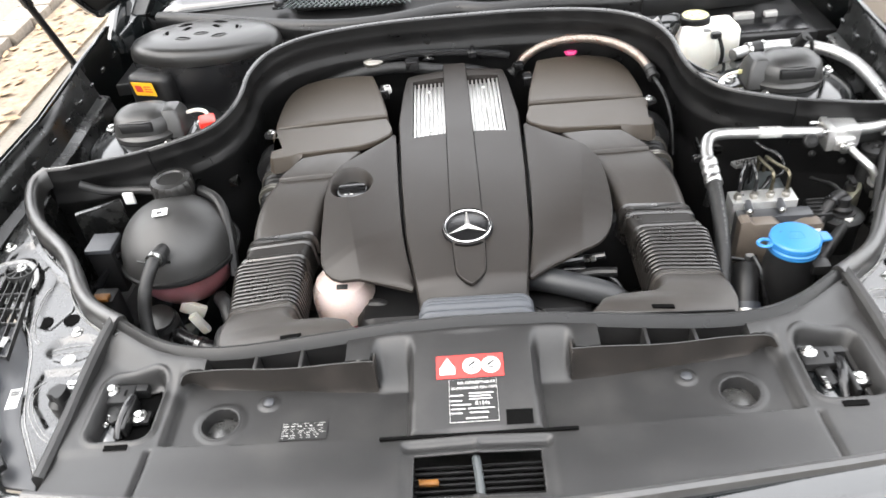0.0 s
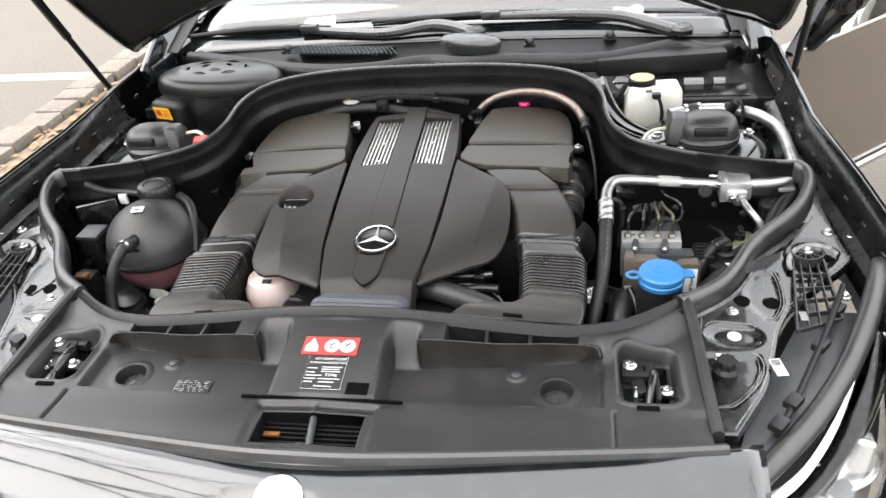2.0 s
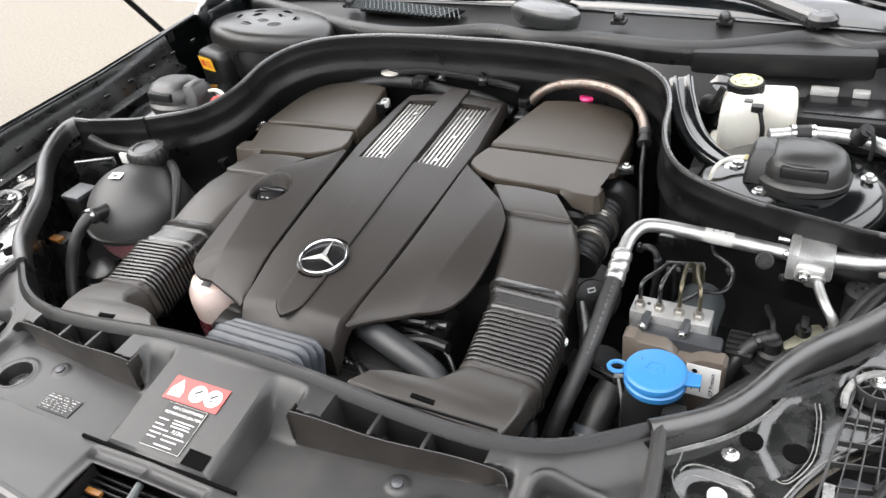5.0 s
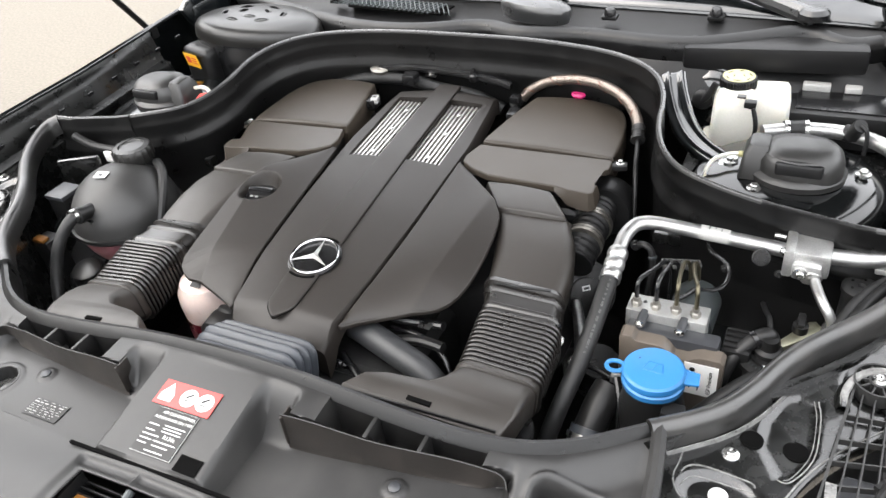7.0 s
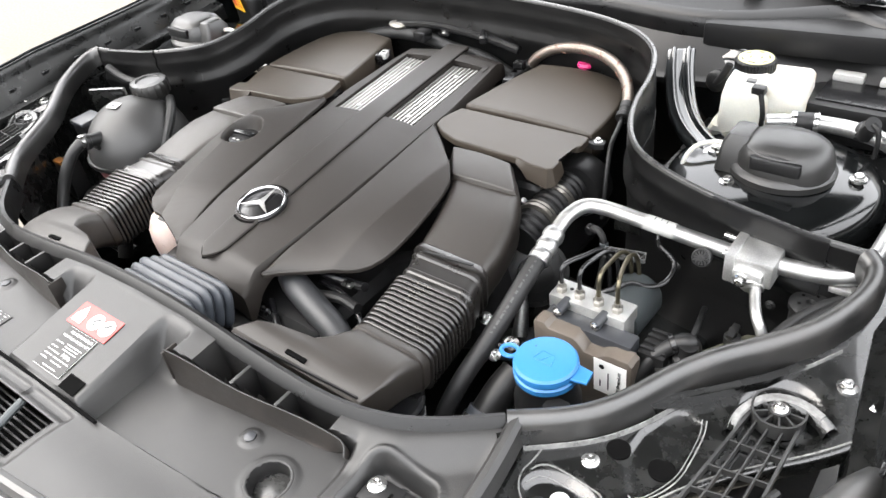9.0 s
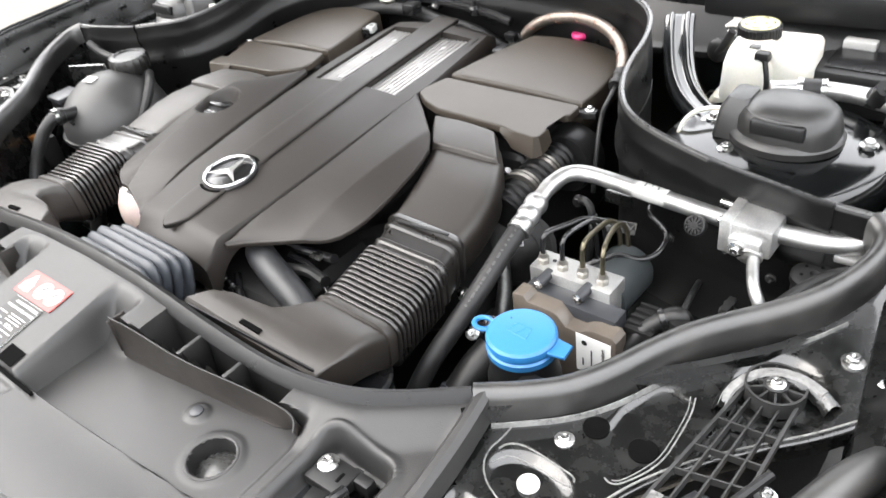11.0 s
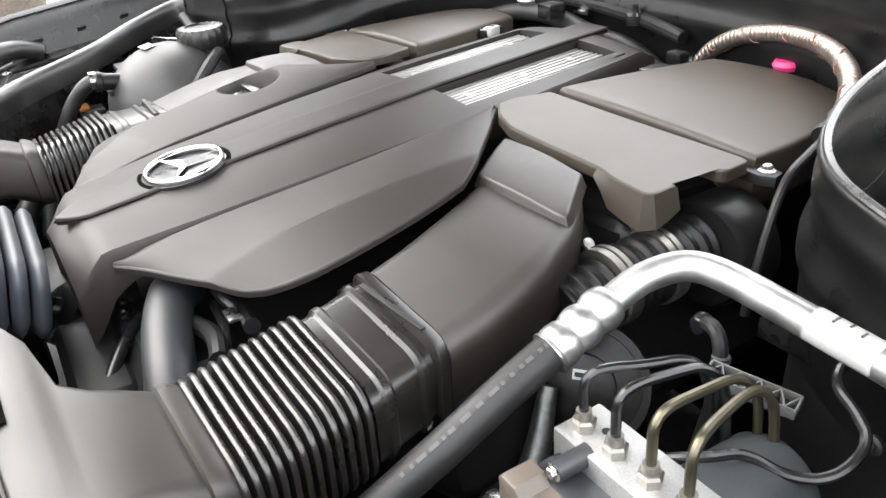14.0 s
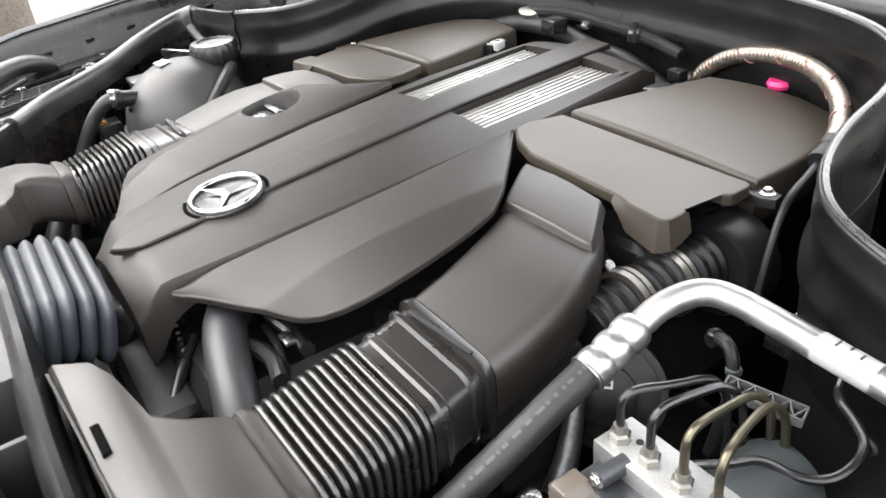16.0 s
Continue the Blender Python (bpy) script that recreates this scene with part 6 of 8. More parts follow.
def filter_box(s):
    """Air filter box beside the cover: two top panels, a turned-down flank and clips."""
    root = thing("air_filter_box", mirror(s, 0.26, 0.70, 0.72), "matt black air filter box beside the engine cover", "air filter box", "air filter boxes")
    a = [mirror(s, u, yy, z) for u, yy, z in ((0.195, 0.877, 0.885), (0.172, 0.78, 0.888), (0.154, 0.682, 0.889))]
    b = [mirror(s, u, yy, z) for u, yy, z in ((0.31, 0.894, 0.879), (0.36, 0.885, 0.873), (0.384, 0.84, 0.871), (0.391, 0.76, 0.871), (0.391, 0.698, 0.872))]
    part("rear_panel", patch(a, b, 24, 20, 0.003, 0.006, 0.05, 1), REARCOVER, root, "smooth rear top panel", angle=50)

    def lid_z(x, yy):
        return 0.888 - (abs(x - CX) - 0.14) * 0.062

    outline = [(0.150, 0.665), (0.26, 0.673), (0.392, 0.685), (0.397, 0.681), (0.397, 0.652), (0.390, 0.646), (0.374, 0.645), (0.365, 0.637), (0.362, 0.612), (0.367, 0.604), (0.386, 0.600),
               (0.389, 0.595), (0.389, 0.572), (0.383, 0.565), (0.345, 0.566), (0.325, 0.571), (0.26, 0.569), (0.20, 0.568), (0.165, 0.580), (0.141, 0.598), (0.138, 0.62)]
    outline = fillet([V((mirror(s, u, 0, 0).x, yy, 0)) for u, yy in outline], 0.004)
    part("front_panel", plate(outline, lid_z, 0.012, 0.0025), REARCOVER, root, "front top panel with a notch", angle=14)
    # turned-down flank round the outer front corner
    rim = [(0.322, 0.5705), (0.334, 0.568), (0.345, 0.5655), (0.366, 0.5645), (0.3825, 0.5645), (0.3885, 0.571), (0.3895, 0.585), (0.3895, 0.598)]
    deep = [0.006, 0.016, 0.027, 0.031, 0.033, 0.031, 0.026, 0.020]
    rows = []
    for (u, yy), d in zip(rim, deep):
        o = mirror(s, u, yy, 0)
        z = lid_z(o.x, yy)
        out = V((s * (0.9 if u > 0.385 else 0.15), -1.0 if u < 0.386 else -0.2, 0)).normalized()
        rows.append([V((o.x, yy, z - 0.003)) - out * 0.003, V((o.x, yy, z - 0.001)), V((o.x, yy, z - d)) + out * 0.006, V((o.x, yy, z - d)) + out * 0.003])
    part("turned_flank", loft(rows), REARCOVER, root, "turned-down corner flank", angle=30)
    part("gap_bed", plate([(mirror(s, u, 0, 0).x, yy) for u, yy in ((0.15, 0.60), (0.34, 0.60), (0.35, 0.68), (0.375, 0.72), (0.36, 0.85), (0.30, 0.87), (0.19, 0.86))], lambda x, yy: 0.858, 0.05, 0.004), BLACK, root)
    part("tongue", plate([(mirror(s, u, 0, 0).x, yy) for u, yy in ((0.37, 0.694), (0.405, 0.704), (0.420, 0.700), (0.422, 0.686), (0.408, 0.680), (0.37, 0.684))], lambda x, yy: 0.8625, 0.010, 0.002), BLACK, root)
    part("lower_body", box(eng(s, 0.25, 0.715, 0.79), (0.20, 0.29, 0.09), 0.02, seg=3), DEEP, root)
    part("snorkel_bellow", tube([eng(s, 0.372, 0.655, 0.803), eng(s, 0.374, 0.60, 0.802), eng(s, 0.373, 0.545, 0.800), eng(s, 0.372, 0.49, 0.79)], lambda t: 0.0300 + 0.0028 * max(-0.4, math.sin(t * 78)), 24, 110), DEEP, root, "short ribbed black hose")
    for yy in (0.538, 0.592):
        clamp = part("hose_clamp", lathe([(0.0330, -0.0070), (0.0352, -0.0070), (0.0352, 0.0070), (0.0330, 0.0070)], 40, to_axis(eng(s, 0.3735, yy, 0.801), (0.0, 1, 0.03))), CLAMPS, root, "steel worm-drive hose clamp")
        for k in range(9):
            a = radians(52 + k * 11)
            d = V((-s * math.cos(a), 0, math.sin(a)))
            # each band slot is only its shade, in black
            part("band_slot", box((0, 0, 0), (0.0016, 0.007, 0.0008), 0, m=Matrix.Translation(eng(s, 0.3735, yy, 0.801) + d * 0.0353) @ d.to_track_quat("Z", "Y").to_matrix().to_4x4()), INK, clamp)
        d = V((-s * math.cos(radians(42)), 0, math.sin(radians(42))))
        part("worm_screw", lathe([(0.0042, -0.008), (0.0042, 0.004), (0.0055, 0.004), (0.0055, 0.008), (0, 0.0085)], 12, to_axis(eng(s, 0.3735, yy, 0.801) + d * 0.0385, V((d.z, 0, -d.x)))), ZINC, clamp)
    part("end_cap", lathe([(0.052, 0), (0.052, 0.04), (0.048, 0.048), (0.03, 0.05), (0, 0.05)], 36, to_axis(eng(s, 0.375, 0.690, 0.792), (0, -1, 0.05))), DEEP, root)
    bolt(root, mirror(s, 0.408, 0.693, 0.8625), 0.008)
    part("vent_plug", box(eng(s, 0.135, 0.80, 0.868) + V((s * 0.006, 0.02, 0.004)), (0.020, 0.036, 0.024), 0.004), GLOSSY, root)
    return turn(root, COVER_SKEW, 0.23)


filter_box(1)
filter_box(-1)


def intake_duct(s):
    """From the mouth behind the radiator cover through bellows and a collar to the curved box."""
    root = thing("intake_duct", mirror(s, 0.35, 0.30, 0.70), "black plastic air intake duct with a ribbed bellows", "intake duct", "intake ducts")

    def at(u, yy, z):
        return eng(s, u, yy, z)

    def ring(l, r, h, rad, grow=0.0):
        return duct_ring(at(*l), at(*r), h, rad, grow)

    body = [((0.192, 0.566, 0.862), (0.312, 0.562, 0.861), 0.04, 0.010), ((0.202, 0.548, 0.866), (0.334, 0.545, 0.864), 0.06, 0.014), ((0.212, 0.532, 0.866), (0.350, 0.527, 0.863), 0.07, 0.018),
            ((0.222, 0.518, 0.865), (0.362, 0.512, 0.861), 0.07, 0.020), ((0.240, 0.480, 0.862), (0.382, 0.472, 0.856), 0.075, 0.022),
            ((0.255, 0.44, 0.857), (0.392, 0.436, 0.848), 0.075, 0.022), ((0.266, 0.40, 0.850), (0.397, 0.402, 0.839), 0.075, 0.022), ((0.273, 0.362, 0.842), (0.397, 0.368, 0.831), 0.075, 0.020)]
    part("curved_box", loft([ring(*b) for b in body]), DUCT, root, "smooth curved box of the duct", angle=38)
    part("raised_plate", patch([at(0.194, 0.565, 0.8765), at(0.250, 0.567, 0.8775), at(0.306, 0.563, 0.8755)], [at(0.236, 0.506, 0.8705), at(0.294, 0.509, 0.8710), at(0.348, 0.512, 0.8670)], 24, 10, 0.0012, 0.0035, 0.013, 1, flare=0.004), DUCT, root, "raised plate at the duct's end", angle=45)
    l0, r0, l1, r1 = (0.274, 0.360), (0.395, 0.366), (0.292, 0.292), (0.413, 0.297)

    def lr(f, z0=0.840, z1=0.834):
        return ((l0[0] + (l1[0] - l0[0]) * f, l0[1] + (l1[1] - l0[1]) * f, z0 + (z1 - z0) * f), (r0[0] + (r1[0] - r0[0]) * f, r0[1] + (r1[1] - r0[1]) * f, z0 - 0.010 + (z1 - z0 + 0.004) * f))

    rings = []
    for f, grow in ((0.0, 0.003), (0.10, 0.0045), (0.14, 0.0045), (0.18, -0.001), (0.26, -0.001), (0.30, 0.003), (0.36, 0.003), (0.40, 0.0), (0.72, 0.0), (0.76, 0.002), (0.84, 0.002), (0.88, 0.0), (1.0, 0.0)):
        rings.append(ring(*lr(f), 0.072, 0.018, grow))
    collar = part("collar", loft(rings), RIBBED, root, "glossy collar with a clip slot", angle=30)
    a, b = at(*lr(0.16)[0]), at(*lr(0.16)[1])
    # black bar paints the slot's shade on the collar
    part("clip_slot_shade", box(a.lerp(b, 0.5) + V((0, 0, 0.0045)), (0.085, 0.005, 0.002), 0.0005, m=Matrix.Rotation(s * 0.06, 4, "Z")), INK, collar)
    # bellows
    b0, b1 = ((0.292, 0.290, 0.838), (0.414, 0.296, 0.830)), ((0.302, 0.192, 0.826), (0.418, 0.200, 0.810))
    rings, folds = [], 12
    for k in range(folds * 6 + 1):
        f = k / (folds * 6)
        l = [p + (q - p) * f for p, q in zip(b0[0], b1[0])]
        r = [p + (q - p) * f for p, q in zip(b0[1], b1[1])]
        rings.append(ring(l, r, 0.076, 0.022, (-0.010, -0.010, 0.0036, 0.0042, 0.0042, 0.0036)[k % 6]))
    part("bellows", loft(rings), RIBBED, root, "ribbed black bellows", angle=40)
    # neck and mouth
    body = [((0.302, 0.194, 0.828), (0.418, 0.201, 0.812), 0.075, 0.020), ((0.300, 0.184, 0.834), (0.420, 0.192, 0.818), 0.080, 0.022), ((0.300, 0.178, 0.834), (0.420, 0.186, 0.819), 0.080, 0.022),
            ((0.302, 0.176, 0.831), (0.418, 0.184, 0.815), 0.075, 0.020), ((0.303, 0.160, 0.839), (0.417, 0.166, 0.824), 0.072, 0.016), ((0.300, 0.140, 0.8450), (0.417, 0.142, 0.8300), 0.066, 0.012),
            ((0.285, 0.122, 0.8473), (0.416, 0.124, 0.8304), 0.060, 0.008), ((0.230, 0.110, 0.8546), (0.414, 0.112, 0.8307), 0.055, 0.004), ((0.204, 0.098, 0.8580), (0.412, 0.102, 0.8310), 0.05, 0.004),
            ((0.195, 0.085, 0.8580), (0.410, 0.092, 0.8302), 0.048, 0.004), ((0.184, 0.072, 0.8565), (0.407, 0.082, 0.8280), 0.045, 0.004), ((0.183, 0.067, 0.8520), (0.406, 0.078, 0.8240), 0.040, 0.004)]
    mouth = part("mouth", loft([ring(*b) for b in body]), DUCT, root, "flat wide intake mouth", angle=28)
    c = eng(s, 0.292, 0.085, 0.8465)
    # black bar paints the slot's shade on the mouth
    part("clip_slot_shade", box(c + V((0, 0, -0.0014)), (0.034, 0.007, 0.004), 0.0005, m=Matrix.Rotation(s * 0.10, 4, "Y")), HOLLOW_SHADE, mouth)
    part("seam", box(eng(s, 0.296, 0.0745, 0.8405), (0.21, 0.0025, 0.006), 0.0006, m=Matrix.Rotation(s * 0.10, 4, "Y") @ Matrix.Rotation(s * 0.045, 4, "Z")), BLACK, mouth)
    return turn(root, COVER_SKEW, 0.23)


intake_duct(1)
intake_duct(-1)


def middle_bellows():
    root = thing("ribbed_air_sleeve", (CX + 0.008, 0.085, 0.78), "blue-grey ribbed rubber air sleeve ahead of the cover", "air sleeve")

    def ring(yy, z, g):
        return rrect(V((CX + 0.008, yy, z - 0.035)), V((1, 0, 0)), V((0, 0.25, 1)).normalized(), 0.176 + 2 * g, 0.07 + 2 * g, 0.022)

    for k in range(5):
        f = k / 5
        z = 0.842 + 0.016 * smooth01(0, 0.4, f)
        y0 = 0.132 - 0.078 * f
        part("fold", loft([ring(y0 - 0.0156 * q, z, 0.0062 * math.sin(math.pi * q) - 0.003) for q in (0, 0.1, 0.25, 0.4, 0.5, 0.6, 0.75, 0.9, 1.0)]), BELLOW, root, angle=60)
    return root


middle_bellows()


def coolant_tank():
    root = thing("coolant_tank", (-0.56, 0.41, 0.62), "ball-shaped coolant tank, black above and pink below", "coolant tank")
    c = V((-0.562, 0.410, 0.770))
    up = [(0.112, -0.004), (0.112, 0.002)] + [(0.111 * math.cos(a), 0.104 * math.sin(a)) for a in [radians(q) for q in range(4, 91, 6)]]
    part("upper_shell", lathe(up, 56, Matrix.Translation(c)), TANK, root, "black upper half with a flange")
    lo = [(0.0, -0.115)] + [(0.108 * math.cos(a), 0.115 * math.sin(a)) for a in [radians(q) for q in range(-84, 1, 6)]]
    part("lower_shell", lathe(lo, 56, Matrix.Translation(c)), PINK, root, "translucent pink lower half")
    n = V((-0.568, 0.480, 0.81))
    part("neck", lathe([(0.040, -0.02), (0.036, 0.02), (0.030, 0.045), (0, 0.046)], 32, Matrix.Translation(n)), BLACK, root)
    bm = lathe([(0.039, 0.0), (0.041, 0.004), (0.041, 0.026), (0.038, 0.032), (0.027, 0.034), (0.025, 0.031), (0, 0.031)], 60, Matrix.Translation(n + V((0, 0, 0.045))))
    for v in bm.verts:
        d = V((v.co.x - n.x, v.co.y - n.y, 0))
        if d.length > 0.033:
            q = 1 + 0.025 * math.cos(20 * math.atan2(d.y, d.x))
            v.co.x, v.co.y = n.x + d.x * q, n.y + d.y * q
    cap = part("cap", bm, SATIN, root, "ribbed black screw cap")
    for k in range(20):
        a = k * math.pi / 10
        part("crown_rib", box((0, 0, 0), (0.011, 0.0026, 0.0022), 0.0006, m=Matrix.Translation(n + V((0.034 * math.cos(a), 0.034 * math.sin(a), 0.0768))) @ Matrix.Rotation(a, 4, "Z")), BLACK, cap)
    nn = V((0.0, -0.12, 1)).normalized()
    ux = V((1, 0.2, 0)).normalized()
    part("label", flat_card(V((-0.564, 0.385, 0.8735)), ux, nn.cross(ux).normalized(), -0.014, -0.010, 0.014, 0.010), WHITELAB, root, "small white warning label")
    part("overflow_hose", tube([(-0.554, 0.306, 0.836), (-0.556, 0.278, 0.838), (-0.575, 0.245, 0.80), (-0.578, 0.21, 0.74), (-0.55, 0.17, 0.68), (-0.50, 0.15, 0.62)], 0.012, 12, 50), HOSE, root, "bent black rubber hose")
    part("hose_clip", lathe([(0.0135, -0.006), (0.0145, -0.006), (0.0145, 0.006), (0.0135, 0.006)], 20, to_axis((-0.556, 0.288, 0.838), (0, 1, -0.1))), ZINC, root)
    part("side_hose", tube([(-0.52, 0.49, 0.85), (-0.475, 0.46, 0.845), (-0.455, 0.41, 0.80), (-0.45, 0.36, 0.73)], 0.010, 10, 40), HOSE, root)
    part("vent_pipe", tube([(-0.60, 0.50, 0.845), (-0.66, 0.515, 0.845), (-0.72, 0.505, 0.85), (-0.765, 0.50, 0.875)], 0.009, 10, 30), HOSE, root)
    part("flange_rib", lathe([(0.108, 0.002), (0.117, 0.001), (0.1185, -0.004), (0.116, -0.009), (0.104, -0.009)], 56, Matrix.Translation(c)), BLACK, root)
    part("crease", tube([V((-0.606, 0.318, 0.812)), V((-0.580, 0.308, 0.814)), V((-0.540, 0.308, 0.814))], 0.003, 8, 14), BLACK, root)
    part("outlet", lathe([(0.014, 0.0), (0.014, 0.03), (0.017, 0.032), (0.017, 0.040), (0.012, 0.042)], 18, to_axis((-0.554, 0.330, 0.828), (0.02, -1, 0.2))), BLACK, root)
    part("label_sign", flat_card(V((-0.566, 0.385, 0.8742)), ux, nn.cross(ux).normalized(), -0.004, -0.005, 0.006, 0.002), SLATE, root)
    part("pipe_tag", box((-0.675, 0.499, 0.835), (0.022, 0.008, 0.026), 0.003), WHITELAB, root, "white tag")
    return root


coolant_tank()


def steering_reservoir():
    root = thing("fluid_reservoir", (-0.19, 0.205, 0.68), "rosy translucent fluid reservoir with dark red fluid", "reservoir")
    c = V((-0.218, 0.258, 0.753))
    part("upper", lathe([(0.055, -0.03), (0.057, 0.0), (0.055, 0.02), (0.046, 0.038), (0.028, 0.046), (0, 0.048)], 36, Matrix.Translation(c)), ROSE, root)
    part("lower", lathe([(0.0, -0.10), (0.05, -0.10), (0.056, -0.07), (0.055, -0.03), (0, -0.03)], 36, Matrix.Translation(c)), WINE, root, "lower half dark with fluid")
    part("mark", flat_card(c + V((0.006, -0.030, 0.0462)), V((1, 0, 0)), V((0, 0.9, 0.35)).normalized(), -0.010, -0.006, 0.010, 0.004), INK, root)
    part("hose", tube([c + V((0.05, -0.03, 0.0)), c + V((0.075, -0.035, 0.005)), c + V((0.10, -0.04, -0.03)), c + V((0.11, -0.03, -0.09))], 0.010, 10), HOSE, root)
    return root


steering_reservoir()


def abs_unit():
    root = thing("brake_unit", (0.57, 0.39, 0.62), "brake control unit with taupe housing and aluminium block", "brake unit")
    part("valve_block", box((0.5600, 0.4085, 0.762), (0.118, 0.040, 0.088), 0.002), BLOCK, root, "bare aluminium valve block")
    # taupe housing with stepped top edge
    x0, x1 = 0.504, 0.654
    outline = [(x0, 0.66), (x1, 0.66), (x1, 0.778), (0.648, 0.784), (0.622, 0.784), (0.612, 0.780), (0.602, 0.773), (0.584, 0.773), (0.573, 0.786), (0.565, 0.790), (0.528, 0.790), (0.522, 0.797), (0.508, 0.797), (x0, 0.793)]
    bm = plate([(x, z) for x, z in outline], lambda a, b: 0.0, 0.024, 0.003)
    bm.transform(Matrix(((1, 0, 0, 0), (0, 0, -1, 0.341), (0, 1, 0, 0), (0, 0, 0, 1))))
    housing = part("housing", bm, TAUPE, root, "taupe plastic housing", angle=40)
    part("lid", box((0.574, 0.377, 0.737), (0.136, 0.030, 0.107), 0.006), SLATE, root)
    for x in (0.527, 0.585):
        part("screw_boss", tube([(x, 0.369, 0.799), (x + 0.002, 0.395, 0.801)], 0.0075, 14), SLATE, root)
        bolt(root, V((x, 0.369, 0.799)), 0.0065, (0, -1, 0.1))
    part("connector_block", box((0.664, 0.40, 0.745), (0.040, 0.055, 0.07), 0.006), BLACK, root)
    for k in range(4):
        part("connector_rib", box((0.664, 0.382 + k * 0.012, 0.781), (0.036, 0.004, 0.006), 0.001), BLACK, root)
    part("pump_motor", lathe([(0.0, -0.01), (0.036, -0.01), (0.036, 0.062), (0.032, 0.070), (0.0, 0.072)], 40, to_axis((0.589, 0.430, 0.766), (0.03, 1, 0))), MOTOR, root, "grey round pump motor")
    tops = [((0.5135, 0.404), [(0.5135, 0.404, 0.845), (0.516, 0.414, 0.851), (0.531, 0.441, 0.850), (0.538, 0.463, 0.849), (0.545, 0.473, 0.843), (0.548, 0.480, 0.822), (0.548, 0.484, 0.76)], GLOSSY),
            ((0.5425, 0.404), [(0.5425, 0.404, 0.847), (0.543, 0.415, 0.854), (0.548, 0.450, 0.851), (0.551, 0.466, 0.849), (0.558, 0.475, 0.842), (0.561, 0.481, 0.822), (0.561, 0.485, 0.76)], GLOSSY),
            ((0.572, 0.404), [(0.572, 0.404, 0.850), (0.571, 0.415, 0.857), (0.568, 0.448, 0.850), (0.567, 0.475, 0.846), (0.572, 0.487, 0.840), (0.576, 0.493, 0.822), (0.576, 0.496, 0.76)], BRASS),
            ((0.6005, 0.404), [(0.6005, 0.404, 0.850), (0.598, 0.414, 0.857), (0.589, 0.440, 0.851), (0.582, 0.472, 0.847), (0.584, 0.485, 0.842), (0.588, 0.492, 0.826), (0.589, 0.496, 0.76)], BRASS)]
    for (x, yy), pts, m in tops:
        part("union_nut", join(lathe([(0.0078, 0.0), (0.0085, 0.008), (0.007, 0.010), (0.0, 0.010)], 6, to_axis((x, yy, 0.805))), lathe([(0.0055, 0.008), (0.0052, 0.016), (0, 0.016)], 16, to_axis((x, yy, 0.805)))), UNION, root, "steel union nut")
        part("brake_pipe", tube([(x, yy, 0.815), (x, yy, 0.832)] + pts, 0.0033, 10, 70, 2), m, root, "olive brake pipe" if m is BRASS else "black brake pipe")
    cm = Matrix.Translation((0.558, 0.508, 0.815)) @ Matrix.Rotation(0.36, 4, "Z") @ Matrix.Rotation(0.10, 4, "Y")
    clip = part("pipe_clip", box((0, 0, -0.004), (0.058, 0.016, 0.0025), 0.0008), DEEP, root, "grey plastic pipe clip with triangular webs")
    clip.matrix_basis = cm
    clip.matrix_parent_inverse = world_of(root).inverted()
    for k in range(9):
        part("clip_web", box((0, 0, 0), (0.0013, 0.018, 0.007), 0.0004, m=cm @ Matrix.Translation((-0.026 + k * 0.0065, 0, 0.0005)) @ Matrix.Rotation(0.42 if k % 2 else -0.42, 4, "Z")), CLIPGREY, clip)
    for dy in (-0.008, 0.008):
        part("clip_edge", box((0, 0, 0), (0.060, 0.0016, 0.008), 0.0004, m=cm @ Matrix.Translation((0, dy, 0))), CLIPGREY, clip)
    for dx in (-0.0295, 0.0295):
        part("clip_end", box((0, 0, 0), (0.0016, 0.016, 0.008), 0.0004, m=cm @ Matrix.Translation((dx, 0, 0))), CLIPGREY, clip)
    part("side_pipe", tube([(0.552, 0.424, 0.796), (0.566, 0.432, 0.805), (0.580, 0.445, 0.808), (0.588, 0.466, 0.807), (0.609, 0.479, 0.795), (0.630, 0.494, 0.800), (0.631, 0.524, 0.812), (0.615, 0.531, 0.822), (0.598, 0.534, 0.829), (0.590, 0.548, 0.832), (0.588, 0.566, 0.83)], 0.0036, 10, 70), GLOSSY, root, "bent black pipe to the pump motor")
    # black disc paints the hole's shade
    part("bleed_hole", lathe([(0.003, 0), (0.003, 0.0006), (0, 0.0006)], 14, to_axis((0.525, 0.413, 0.8061))), INK, root)
    ux, uy = V((1, 0, 0)), V((0, 0, 1))
    o = V((0.600, 0.3400, 0.774))
    lab = part("label", flat_card(o, ux, uy, 0.0, -0.062, 0.048, 0.0, lift=0.0006), PAPER, root, "white part label")
    for x, a, b in ((0.021, 0.052, 0.020), (0.009, 0.050, 0.038)):
        part("text_bar", flat_card(o, ux, uy, x, -a, x + 0.0018, -b, lift=0.0014), SLATE, lab)
    m = Matrix(((0, -1, 0), (0, 0, -1), (1, 0, 0))).to_4x4()
    words("lettering", "ESP Premium", o + V((0.040, -0.0016, -0.056)), 0.0085, INK, lab, m)
    part("badge_mark", lathe([(0.004, 0), (0.004, 0.0003), (0.003, 0.0003), (0.003, 0)], 20, to_axis(o + V((0.012, -0.0013, -0.012)), (0, -1, 0))), INK, lab)
    return root


abs_unit()


